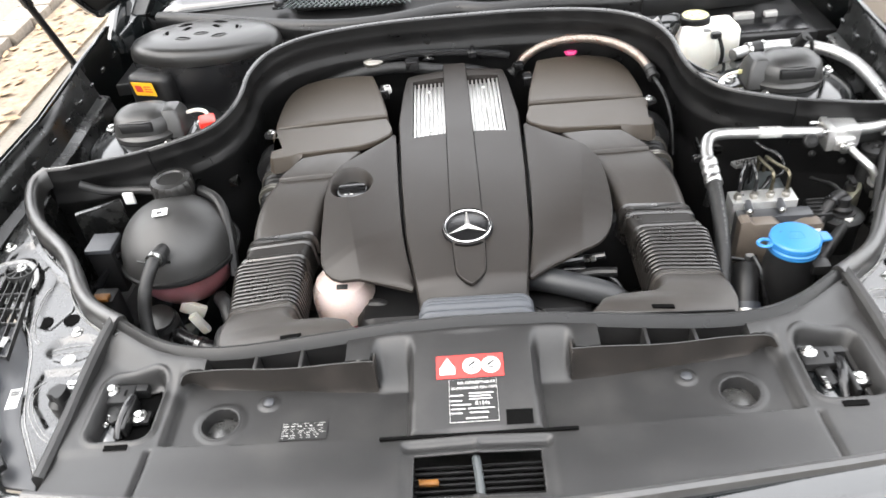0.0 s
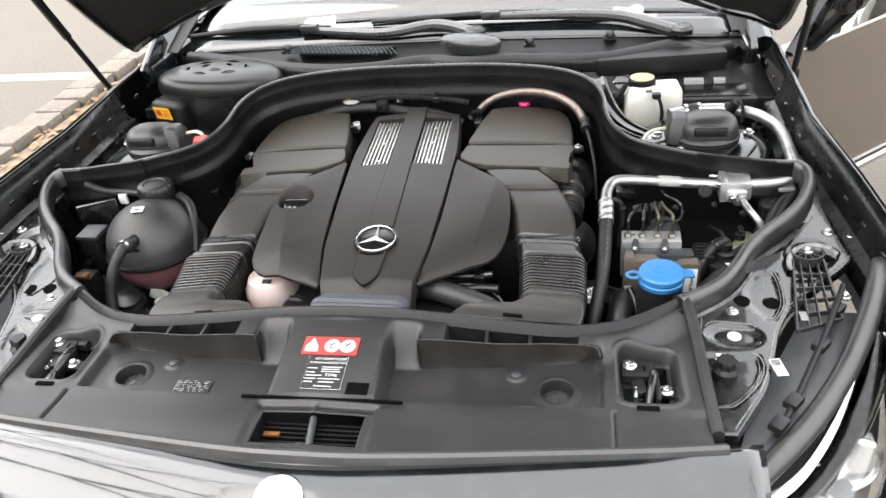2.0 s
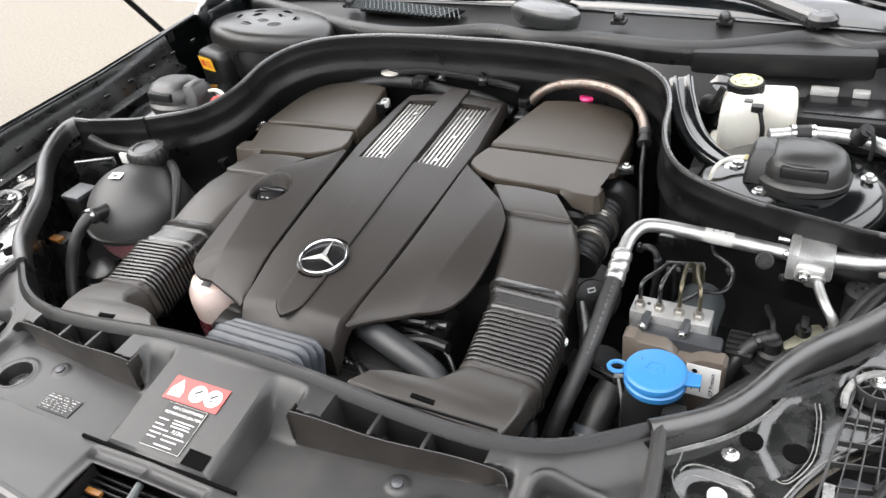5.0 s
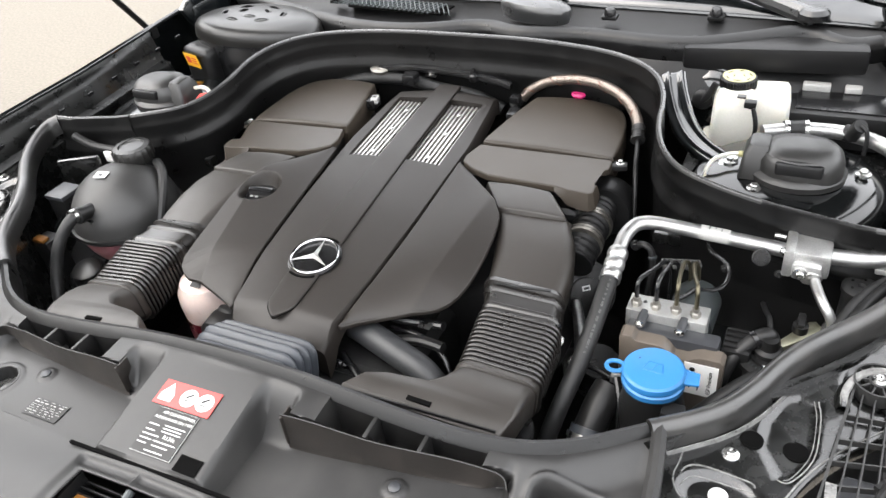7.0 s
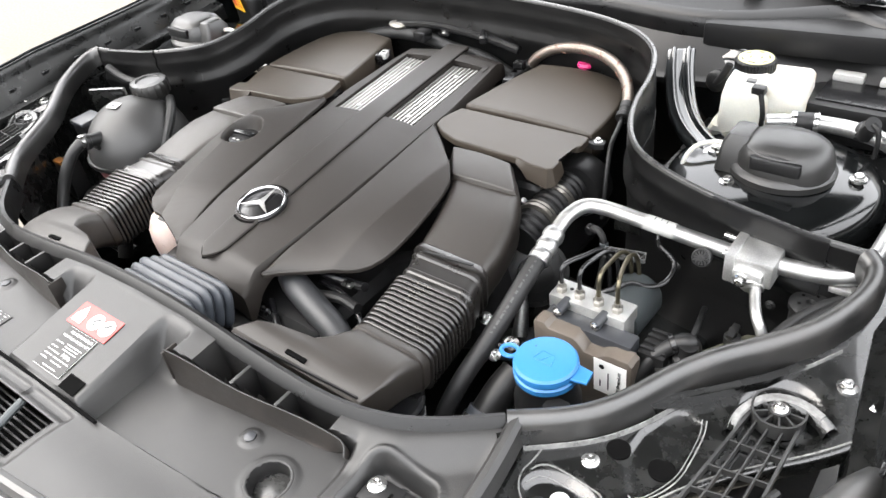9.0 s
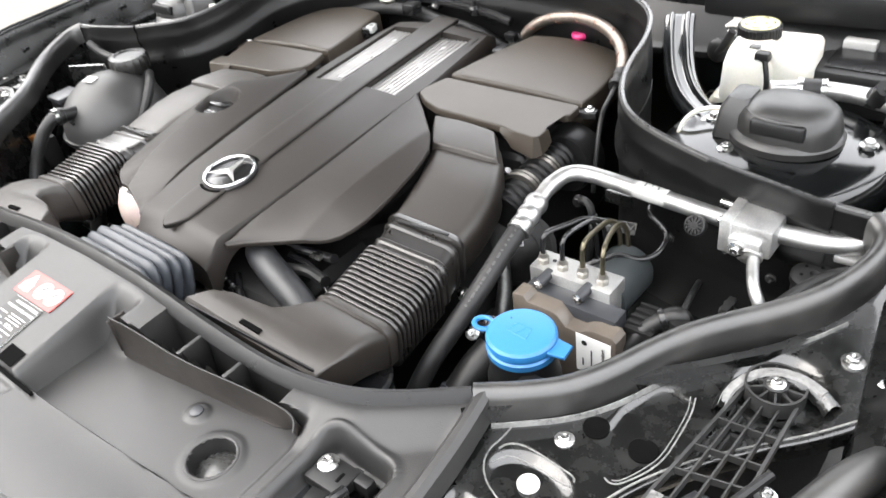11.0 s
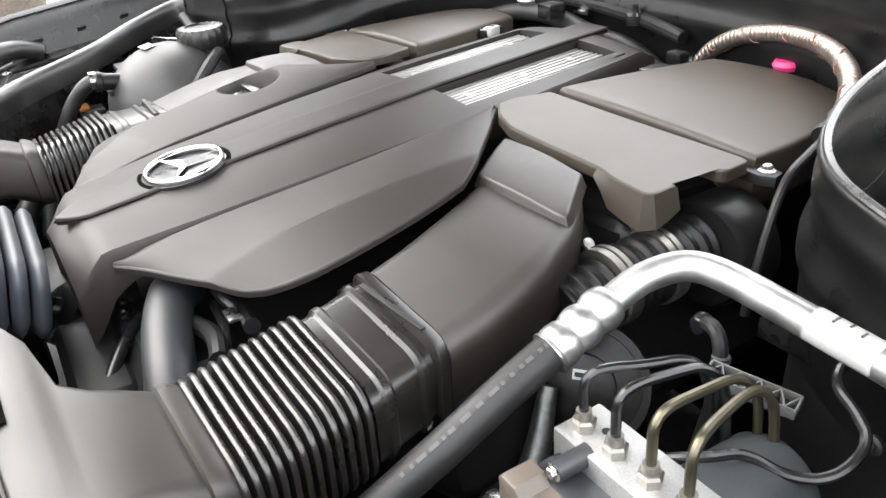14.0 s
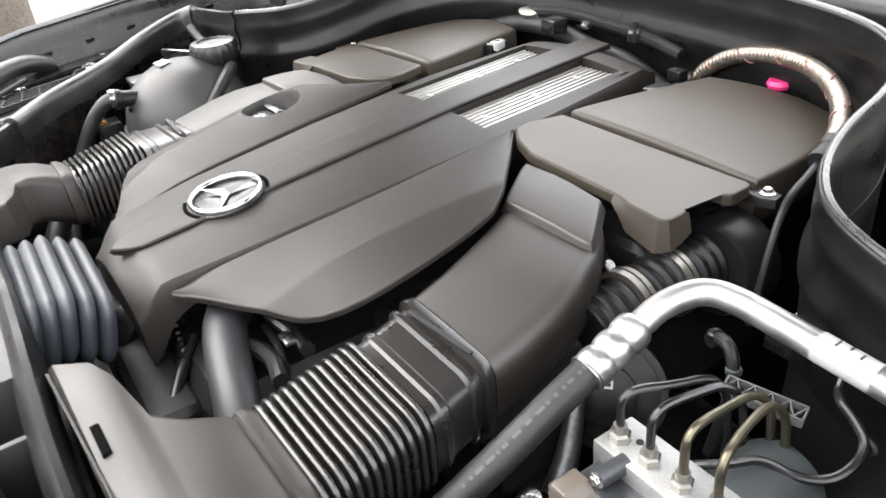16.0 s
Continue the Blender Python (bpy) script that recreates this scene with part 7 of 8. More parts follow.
def washer_filler():
    c = V((0.571, 0.268, 0.812))
    root = thing("washer_filler", c - V((0, 0, 0.2)), "black washer bottle neck with a bright blue cap", "washer filler")
    part("neck", lathe([(0.045, -0.20), (0.045, -0.06), (0.041, -0.045), (0.041, -0.016), (0, -0.016)], 36, Matrix.Translation(c)), BLACK, root)
    part("neck_bracket", box(c + V((0.035, -0.035, -0.035)), (0.03, 0.025, 0.02), 0.004), BLACK, root)
    cap = part("cap", lathe([(0.038, -0.020), (0.0425, -0.018), (0.043, -0.010), (0.0405, -0.008), (0.0405, -0.004), (0.0425, -0.002), (0.042, 0.004), (0.039, 0.007), (0.02, 0.0085), (0, 0.0088)], 56, Matrix.Translation(c)), BLUE, root, "bright blue flip cap")
    d = V((1.0, 0.10, 0)).normalized()
    q = V((-d.y, d.x, 0))
    part("tab", loft([rrect(c + d * t + V((0, 0, -0.001 + dz)), q, V((0, 0, 1)), w, h, 0.0015) for t, w, h, dz in ((0.036, 0.030, 0.006, 0), (0.046, 0.026, 0.005, -0.001), (0.060, 0.022, 0.005, -0.002))]), BLUE, cap)
    loop = []
    for k in range(17):
        a = 2 * math.pi * k / 16
        loop.append(c - d * 0.052 + d * 0.012 * math.cos(a) + q * 0.010 * math.sin(a) + V((0, 0, -0.001)))
    part("finger_loop", tube(loop, 0.0032, 8, 32, 0), BLUE, cap)
    # raised windscreen pictogram
    for pts in ([(-0.014, -0.008), (0.013, -0.010)], [(-0.014, -0.008), (-0.009, 0.009), (0.010, 0.008), (0.013, -0.010)], [(-0.004, -0.009), (0.004, 0.006)]):
        part("pictogram_line", tube([c + V((x, yy, 0.0086)) for x, yy in pts], 0.0008, 6, 12, 0), BLUE, cap)
    part("dot", lathe([(0.0012, 0), (0.0012, 0.0005), (0, 0.0005)], 10, Matrix.Translation(c + V((-0.022, 0.012, 0.0078)))), INK, cap)
    return root


washer_filler()


def ac_line():
    root = thing("air_conditioning_line", (0.62, 0.52, 0.82), "bare aluminium air conditioning pipe with black hose", "refrigerant line")
    path = [(0.4685, 0.446, 0.847), (0.4690, 0.470, 0.856), (0.4705, 0.492, 0.865), (0.482, 0.522, 0.871), (0.508, 0.531, 0.871), (0.56, 0.531, 0.868), (0.64, 0.532, 0.862), (0.715, 0.533, 0.856)]
    part("pipe", tube(path, 0.0112, 20, 80), ALU, root, "bare aluminium pipe")
    a, b = V((0.469, 0.412, 0.835)), V((0.4688, 0.466, 0.855))
    part("ferrule", tube([a, b], lambda t: 0.0138 + 0.0026 * abs(math.sin(t * math.pi * 3)) ** 0.7 if t > 0.04 else 0.0165, 24, 36), FOIL, root, "crimped aluminium ferrule")
    part("hose", tube([(0.469, 0.425, 0.841), (0.4680, 0.38, 0.823), (0.466, 0.335, 0.800), (0.460, 0.28, 0.770), (0.448, 0.23, 0.735), (0.435, 0.19, 0.68), (0.43, 0.17, 0.60)], 0.0135, 20, 70), HOSE, root, "black rubber hose")
    line = smooth_line([(0.469, 0.425, 0.841), (0.4680, 0.38, 0.823), (0.466, 0.335, 0.800), (0.460, 0.28, 0.770)], 60)
    rj = random.Random(2)
    k = 3
    while k < 52:
        step = rj.choice((1, 1, 2, 3))
        a, b = line[k], line[k + step]
        d = (b - a).normalized()
        n = V((0.35, -0.2, 1.0))
        n = (n - d * n.dot(d)).normalized()
        w = d.cross(n) * 0.0016
        part("hose_print", loft([[p + n * 0.0131 - w, p + n * 0.0131 + w, p + n * 0.0139 + w, p + n * 0.0139 - w] for p in (a, b)]), FAINT, root)
        k += step + rj.choice((1, 1, 2))
    blk = part("valve_block", join(box((0.737, 0.534, 0.854), (0.056, 0.054, 0.040), 0.005), box((0.709, 0.534, 0.854), (0.014, 0.062, 0.046), 0.003), box((0.735, 0.512, 0.846), (0.04, 0.03, 0.026), 0.006), tube([(0.737, 0.530, 0.848), (0.744, 0.500, 0.836)], 0.015, 16)), CAST, root, "cast aluminium junction block")
    bolt(root, V((0.728, 0.496, 0.846)), 0.010, (0, -1, 0))
    bolt(root, V((0.701, 0.515, 0.868)), 0.007, (-1, 0, 0.1))
    part("stud", tube([(0.70, 0.553, 0.866), (0.684, 0.553, 0.867)], 0.0045, 10), ZINC, root)
    part("end_pipe", tube([(0.755, 0.538, 0.855), (0.80, 0.545, 0.852), (0.84, 0.555, 0.853), (0.868, 0.575, 0.858)], 0.0125, 18, 40), ALU, root)
    part("branch_pipe", tube([(0.744, 0.512, 0.84), (0.752, 0.490, 0.832), (0.764, 0.462, 0.826), (0.776, 0.452, 0.815), (0.783, 0.448, 0.795), (0.786, 0.444, 0.76)], 0.0075, 14, 50), ALU, root)
    at = to_axis((0.672, 0.505, 0.856), (0, -0.8, 0.5))
    cap = part("service_cap", lathe([(0.013, -0.008), (0.013, 0.003), (0.011, 0.004), (0.0105, 0.001), (0, 0.001)], 32, at), BLACK, root, "black service port cap with spokes")
    for k in range(6):
        part("cap_spoke", box((0, 0, 0), (0.021, 0.0024, 0.004), 0.0006, m=at @ Matrix.Rotation(k * math.pi / 6, 4, "Z") @ Matrix.Translation((0, 0, 0.003))), DEEP, cap)
    part("end_cap", lathe([(0.017, -0.03), (0.019, 0.0), (0.016, 0.006), (0.006, 0.008), (0.005, 0.004), (0, 0.004)], 14, to_axis((0.786, 0.452, 0.790), (-0.3, -0.5, 0.8))), BLACK, root)
    sleeve = part("pipe_label", tube([(0.578, 0.531, 0.8673), (0.622, 0.532, 0.8640)], 0.0117, 24, 6), PRINT, root, "pale printed sleeve")
    for k, w in enumerate((0.008, 0.005, 0.006)):
        part("text_bar", box((0.592 + k * 0.009, 0.531 + 0.002 * (k % 2), 0.8778 - k * 0.0007), (0.0016, w, 0.0006), 0, m=Matrix.Rotation(0.075, 4, "Y")), SLATE, sleeve)
    part("bracket", box((0.842, 0.556, 0.838), (0.034, 0.028, 0.01), 0.003), CAST, root)
    return root


ac_line()


def strut_tower(s):
    """Domed suspension tower with a black cap and three nuts."""
    c = side(s, 0.668, 0.745, 0.016)
    root = thing("strut_tower", c + V((0, 0, 0.5)), "glossy black suspension tower with a plastic cap", "strut tower", "strut towers")
    part("tower", lathe([(0.165, 0.5), (0.164, 0.80), (0.160, 0.820), (0.153, 0.832), (0.145, 0.837), (0.125, 0.8425), (0.10, 0.8485), (0.06, 0.8545), (0, 0.857)], 64, Matrix.Translation(c)), TOWER, root)
    part("shelf", plate([(c.x - 0.19, 0.60), (c.x + 0.19, 0.60), (c.x + 0.19, 1.02), (c.x - 0.19, 1.02)], lambda x, yy: 0.80, 0.02, 0.004), PRIMER, root)
    o = c + V((0.012 * s, -0.006, 0.853))
    part("cap", lathe([(0.076, 0.0), (0.077, 0.010), (0.072, 0.016), (0.068, 0.018), (0.066, 0.036), (0.058, 0.048), (0.035, 0.053), (0, 0.054)], 48, Matrix.Translation(o) @ Matrix.Diagonal((1, 0.88, 1, 1))), TOWERCAP, root, "black domed plastic cap")
    part("cap_dome", loft([rrect(o + V((0.004 * s, -0.002, z)), V((1, 0, 0)), V((0, 1, 0)), w, h, r, 8) for z, w, h, r in ((0.010, 0.136, 0.112, 0.05), (0.030, 0.132, 0.108, 0.05), (0.044, 0.122, 0.098, 0.045), (0.053, 0.104, 0.080, 0.036), (0.058, 0.076, 0.054, 0.025), (0.0595, 0.04, 0.03, 0.013))]), TOWERCAP, root, "rounded dome of the cap", angle=60)
    part("cap_recess", loft([rrect(o + V((0.004 * s, -0.052, z)), V((1, 0, 0)), V((0, 1, 0)), 0.072, w, 0.006) for z, w in ((0.028, 0.014), (0.043, 0.014), (0.046, 0.010))]), DEEP, root)
    part("cap_socket", loft([rrect(o + V((-s * 0.062, 0.0, z)), V((1, 0, 0)), V((0, 1, 0)), w, h, 0.008) for z, w, h in ((0.0, 0.055, 0.08), (0.040, 0.046, 0.06), (0.056, 0.030, 0.045), (0.058, 0.022, 0.03))]), TOWERCAP, root)
    for dx, dy in ((-0.096 * s, 0.012), (-0.046 * s, -0.066), (0.113 * s, 0.022)):
        bolt(root, c + V((dx, dy + 0.0, 0.850)), 0.012, label="zinc tower nut")
    return root


strut_tower(1)
strut_tower(-1)


def tower_brace():
    root = thing("tower_brace", (0.49, 0.85, 0.83), "bowed glossy black pressed brace from tower to bulkhead", "brace")
    mid = smooth_line([V(p) for p in ((0.449, 0.928, 0.944), (0.453, 0.916, 0.935), (0.462, 0.895, 0.918), (0.484, 0.856, 0.886), (0.512, 0.822, 0.868), (0.548, 0.790, 0.860), (0.594, 0.760, 0.857))], 60)
    across = V((0.90, 0.44, 0.0)).normalized()
    rings = []
    for i, p in enumerate(mid):
        d = (mid[min(i + 1, 60)] - mid[max(i - 1, 0)]).normalized()
        up = across.cross(d).normalized()
        up = up if up.z > 0 else -up
        half = 0.026 + 0.002 * smooth01(0.4, 1.0, i / 60)
        flat = 1 - 0.7 * smooth01(0.8, 1.0, i / 60)
        row = []
        for k in range(25):
            f = k / 12 - 1
            h = 0.0075 * math.exp(-((abs(f) - 0.48) / 0.17) ** 2) * flat - 0.010 * smooth01(0.86, 1.0, abs(f))
            row.append(p + across * (f * half) + up * h)
        rings.append(row)
    strap = part("strap", loft(rings, cap=False, closed=False), PAINT, root, "pressed glossy strap with two ridges", angle=80)
    strap.modifiers.new("thickness", "SOLIDIFY").thickness = 0.0022
    part("foot", lathe([(0.024, 0), (0.024, 0.003), (0.017, 0.005), (0, 0.005)], 24, Matrix.Translation((0.592, 0.760, 0.8585))), ZINC, root)
    bolt(root, V((0.592, 0.760, 0.863)), 0.014)
    part("vacuum_hose", tube([(0.555, 0.70, 0.80), (0.550, 0.712, 0.855), (0.558, 0.735, 0.878), (0.585, 0.752, 0.885), (0.612, 0.752, 0.886)], 0.0038, 10, 40), WHITE, root, "milky thin hose")
    part("green_clip", tube([(0.600, 0.752, 0.886), (0.608, 0.752, 0.886)], 0.0055, 12), GOLDEN, root)
    return root


tower_brace()


def jump_post():
    root = thing("jump_post", (-0.515, 0.70, 0.84), "red terminal cap beside the suspension tower", "terminal cap")
    part("cap", box((-0.548, 0.698, 0.886), (0.036, 0.046, 0.026), 0.006, m=Matrix.Rotation(0.35, 4, "Z")), REDPL, root)
    part("post", tube([(-0.545, 0.715, 0.80), (-0.545, 0.715, 0.885)], 0.010, 12), BLACK, root)
    part("pipe", tube([(-0.60, 0.73, 0.90), (-0.575, 0.73, 0.905), (-0.552, 0.725, 0.90), (-0.548, 0.72, 0.87)], 0.0045, 8, 24), WHITE, root)
    part("stand", box((-0.545, 0.705, 0.842), (0.07, 0.06, 0.066), 0.006), BLACK, root)


jump_post()


def brake_reservoir():
    c = V((0.585, 0.985, 0.860))
    root = thing("brake_fluid_reservoir", c - V((0, 0, 0.05)), "milky white brake fluid reservoir with black cap", "reservoir")
    u, v = V((1, 0.1, 0)).normalized(), V((-0.1, 1, 0)).normalized()
    part("body", loft([rrect(c + V((0.032, -0.004, z)), u, v, w, h, 0.010) for z, w, h in ((-0.075, 0.07, 0.07), (-0.055, 0.082, 0.082), (0.0, 0.086, 0.086), (0.034, 0.084, 0.084), (0.041, 0.076, 0.076), (0.0425, 0.06, 0.06))]), WHITE, root)
    part("front_tank", loft([rrect(c + V((-0.022, -0.014, z)), u, v, w, h, r) for z, w, h, r in ((-0.080, 0.080, 0.085, 0.012), (-0.045, 0.086, 0.096, 0.014), (0.010, 0.082, 0.092, 0.014), (0.030, 0.074, 0.082, 0.018), (0.042, 0.062, 0.066, 0.024), (0.048, 0.054, 0.056, 0.026))]), WHITE, root)
    part("foot", loft([rrect(c + V((-0.055, -0.030, z)), u, v, w, 0.06, 0.010) for z, w in ((-0.085, 0.05), (-0.060, 0.05), (-0.050, 0.036))]), WHITE, root)
    part("neck", lathe([(0.026, 0), (0.026, 0.016), (0, 0.016)], 28, Matrix.Translation(c + V((-0.023, -0.002, 0.040)))), WHITE, root)
    cc = c + V((-0.023, -0.002, 0.041))
    cap = part("cap", lathe([(0.0325, 0.0), (0.0335, 0.002), (0.0335, 0.020), (0.0315, 0.0225), (0.0, 0.0225)], 60, Matrix.Translation(cc)), BLACK, root, "black ribbed cap with olive print")
    for k in range(36):
        a = k * math.pi / 18
        part("grip_rib", box((0, 0, 0), (0.0020, 0.0028, 0.017), 0.0005, m=Matrix.Translation(cc + V((0.0336 * math.cos(a), 0.0336 * math.sin(a), 0.011))) @ Matrix.Rotation(a, 4, "Z")), BLACK, cap)
    part("print", lathe([(0.0295, 0.0222), (0.0295, 0.0230), (0.0, 0.0230)], 48, Matrix.Translation(cc)), GOLDEN, cap, "olive and cream printed disc")
    for a, r, w in ((0.4, 0.022, 0.020), (1.5, 0.023, 0.014), (2.5, 0.022, 0.020), (3.7, 0.023, 0.018), (4.7, 0.022, 0.022), (5.7, 0.023, 0.014), (0.2, 0.009, 0.012), (3.3, 0.009, 0.012)):
        part("print_mark", box((0, 0, 0), (0.0026, w * 0.6, 0.0006), 0, m=Matrix.Translation(cc + V((r * math.cos(a), r * math.sin(a), 0.0233))) @ Matrix.Rotation(a, 4, "Z")), INK, cap)
    part("plug", join(lathe([(0.009, 0), (0.009, 0.018), (0, 0.019)], 16, to_axis(c + V((0.010, -0.056, 0.032)), (0, -1, 0.5))), box(c + V((0.010, -0.072, 0.041)), (0.022, 0.016, 0.013), 0.003)), BLACK, root)
    part("plug_tab", box(c + V((-0.008, -0.058, 0.048)), (0.016, 0.012, 0.004), 0.001), CLIPGREY, root)
    part("wire", tube([c + V((0.016, -0.078, 0.036)), c + V((0.024, -0.084, 0.012)), c + V((0.026, -0.086, -0.01)), c + V((0.02, -0.084, -0.045)), c + V((0.01, -0.07, -0.08))], 0.0045, 8, 30), BLACK, root)
    return root


def brake_booster():
    """Round glossy vacuum drum behind the reservoir, with its black valve."""
    root = thing("brake_booster", (0.525, 1.03, 0.75), "glossy black round brake booster with a black hose valve", "brake booster")
    m = to_axis((0.508, 1.035, 0.828), (0.0, -1, 0.15))
    part("drum", lathe([(0.080, -0.03), (0.080, 0.0), (0.083, 0.003), (0.083, 0.009), (0.076, 0.012), (0.068, 0.022), (0.050, 0.030), (0, 0.032)], 48, m), PAINT, root)
    at = V((0.500, 0.985, 0.868))
    part("valve", lathe([(0.020, 0.0), (0.020, 0.010), (0.016, 0.014), (0.010, 0.016), (0, 0.017)], 24, to_axis(at, (-0.1, -1, 0.2))), BLACK, root, "round black valve")
    part("valve_spout", tube([at + V((0, -0.012, 0.0)), at + V((0.010, -0.016, 0.014)), at + V((0.022, -0.012, 0.040))], 0.0065, 12, 20), BLACK, root)
    return root


brake_booster()


brake_reservoir()


def braided_hose():
    root = thing("braided_hose", (0.26, 0.90, 0.85), "arched steel-braided hose with threaded ends", "hose")
    path = [(0.140, 0.912, 0.862), (0.158, 0.914, 0.886), (0.20, 0.914, 0.911), (0.265, 0.910, 0.923), (0.330, 0.886, 0.925), (0.380, 0.850, 0.917), (0.408, 0.812, 0.904), (0.418, 0.785, 0.893)]
    line = smooth_line(path, 300, 3)
    ax = frames_along(line)
    rings = []
    for i, (p, (e, f)) in enumerate(zip(line, ax)):
        ring = []
        for k in range(28):
            a = 2 * math.pi * k / 28
            rad = 0.0100 + 0.0006 * math.sin(7 * a + i * 0.62) * math.sin(7 * a - i * 0.62)
            ring.append(p + (e * math.cos(a) + f * math.sin(a)) * rad)
        rings.append(ring)
    part("hose", loft(rings), BRAID, root, "woven steel braid", angle=70)
    thread = [p + (e * math.cos(i * 0.13) + f * math.sin(i * 0.13)) * (0.0098 + 0.0010 * math.sin(i * 0.45)) for i, (p, (e, f)) in enumerate(zip(line, ax))]
    part("tracer_thread", tube(thread, 0.0009, 6, 260, 0), RUST, root, "rusty tracer thread")
    for a, b in (((0.418, 0.788, 0.895), (0.424, 0.758, 0.884)), ((0.142, 0.912, 0.866), (0.122, 0.905, 0.848))):
        part("fitting", tube([a, b], lambda t: 0.0125 if t < 0.4 else (0.0105 if t < 0.7 else 0.013), 14, 12), DARK, root)
    part("lower_line", tube([(0.423, 0.762, 0.886), (0.430, 0.73, 0.880), (0.437, 0.690, 0.872), (0.446, 0.66, 0.83), (0.45, 0.64, 0.76)], 0.0042, 10), BLACK, root)
    return root


braided_hose()


def dipstick():
    root = thing("oil_dipstick", (0.264, 0.918, 0.84), "magenta round dipstick handle on a black tube", "dipstick")
    part("handle", lathe([(0.004, 0), (0.006, 0.010), (0.0145, 0.013), (0.0165, 0.018), (0.014, 0.023), (0, 0.024)], 24, Matrix.Translation((0.264, 0.918, 0.868))), MAGENTA, root)
    part("tube", tube([(0.264, 0.916, 0.862), (0.266, 0.92, 0.82), (0.27, 0.91, 0.72)], 0.006, 10), BLACK, root)
    return root


dipstick()


def blower_cone():
    """Round black intake housing with slots in its lid."""
    root = thing("cabin_air_housing", (-0.60, 0.97, 0.80), "round black plastic air housing with slotted lid", "air housing")
    c = V((-0.620, 1.015, 0.80))
    sc = Matrix.Diagonal((1.24, 0.68, 1, 1))
    prof = [(0.146, -0.04), (0.149, 0.05), (0.153, 0.115), (0.1535, 0.119), (0.1530, 0.1225), (0.1530, 0.1235), (0.153, 0.131), (0.150, 0.146), (0.142, 0.157), (0.125, 0.165), (0.09, 0.1705), (0.05, 0.173), (0, 0.174)]
    part("bowl", lathe(prof[:5] + [(0, 0.122)], 64, Matrix.Translation(c) @ sc), GLOSSY, root)
    part("lid", lathe([(0.140, 0.1225), (0.1535, 0.1235)] + prof[5:], 64, Matrix.Translation(c) @ sc), SATIN, root, "satin domed lid with curved slots")
    rs, zs = [p[0] for p in prof[:4:-1]], [p[1] for p in prof[:4:-1]]

    def on_lid(r, a, lift=0.0):
        return Matrix.Translation(c) @ sc @ V((r * math.cos(a), r * math.sin(a), float(np.interp(r, rs, zs)) + lift))

    for ring, (r, count, half, off) in enumerate(((0.034, 3, 0.42, 0.3), (0.070, 6, 0.24, 0.1))):
        for k in range(count):
            a0 = 2 * math.pi * (k + off) / count
            # black crescents paint the shade in the lid's slots
            part("slot", tube([on_lid(r, a0 + half * (q / 4 - 1), -0.0005) for q in range(9)], lambda t: 0.0012 + 0.0034 * math.sin(math.pi * t), 8, 14), HOLLOW_SHADE, root)
            part("slot_brow", tube([on_lid(r + 0.0062, a0 + half * (q / 4 - 1), -0.0005) for q in range(9)], lambda t: 0.001 + 0.0028 * math.sin(math.pi * t), 8, 14), SATIN, root)
    part("label_box", box((-0.742, 0.936, 0.850), (0.115, 0.070, 0.125), 0.022, m=Matrix.Rotation(-0.25, 4, "Z"), seg=4), BLACK, root)
    ux, uy, o = V((0.97, -0.25, 0)).normalized(), V((-0.05, -0.15, 1)).normalized(), V((-0.757, 0.8965, 0.884))
    part("yellow_label", flat_card(o, ux, uy, -0.029, -0.019, 0.029, 0.019), YELLOW, root, "yellow and red warning label")
    part("label_mark", flat_card(o, ux, uy, -0.022, -0.008, -0.004, 0.010, lift=0.0008), REDLAB, root)
    for k in range(3):
        part("text_bar", flat_card(o, ux, uy, 0.002, -0.008 + k * 0.007, 0.022, -0.005 + k * 0.007, lift=0.0008), REDLAB, root)
    return root


blower_cone()


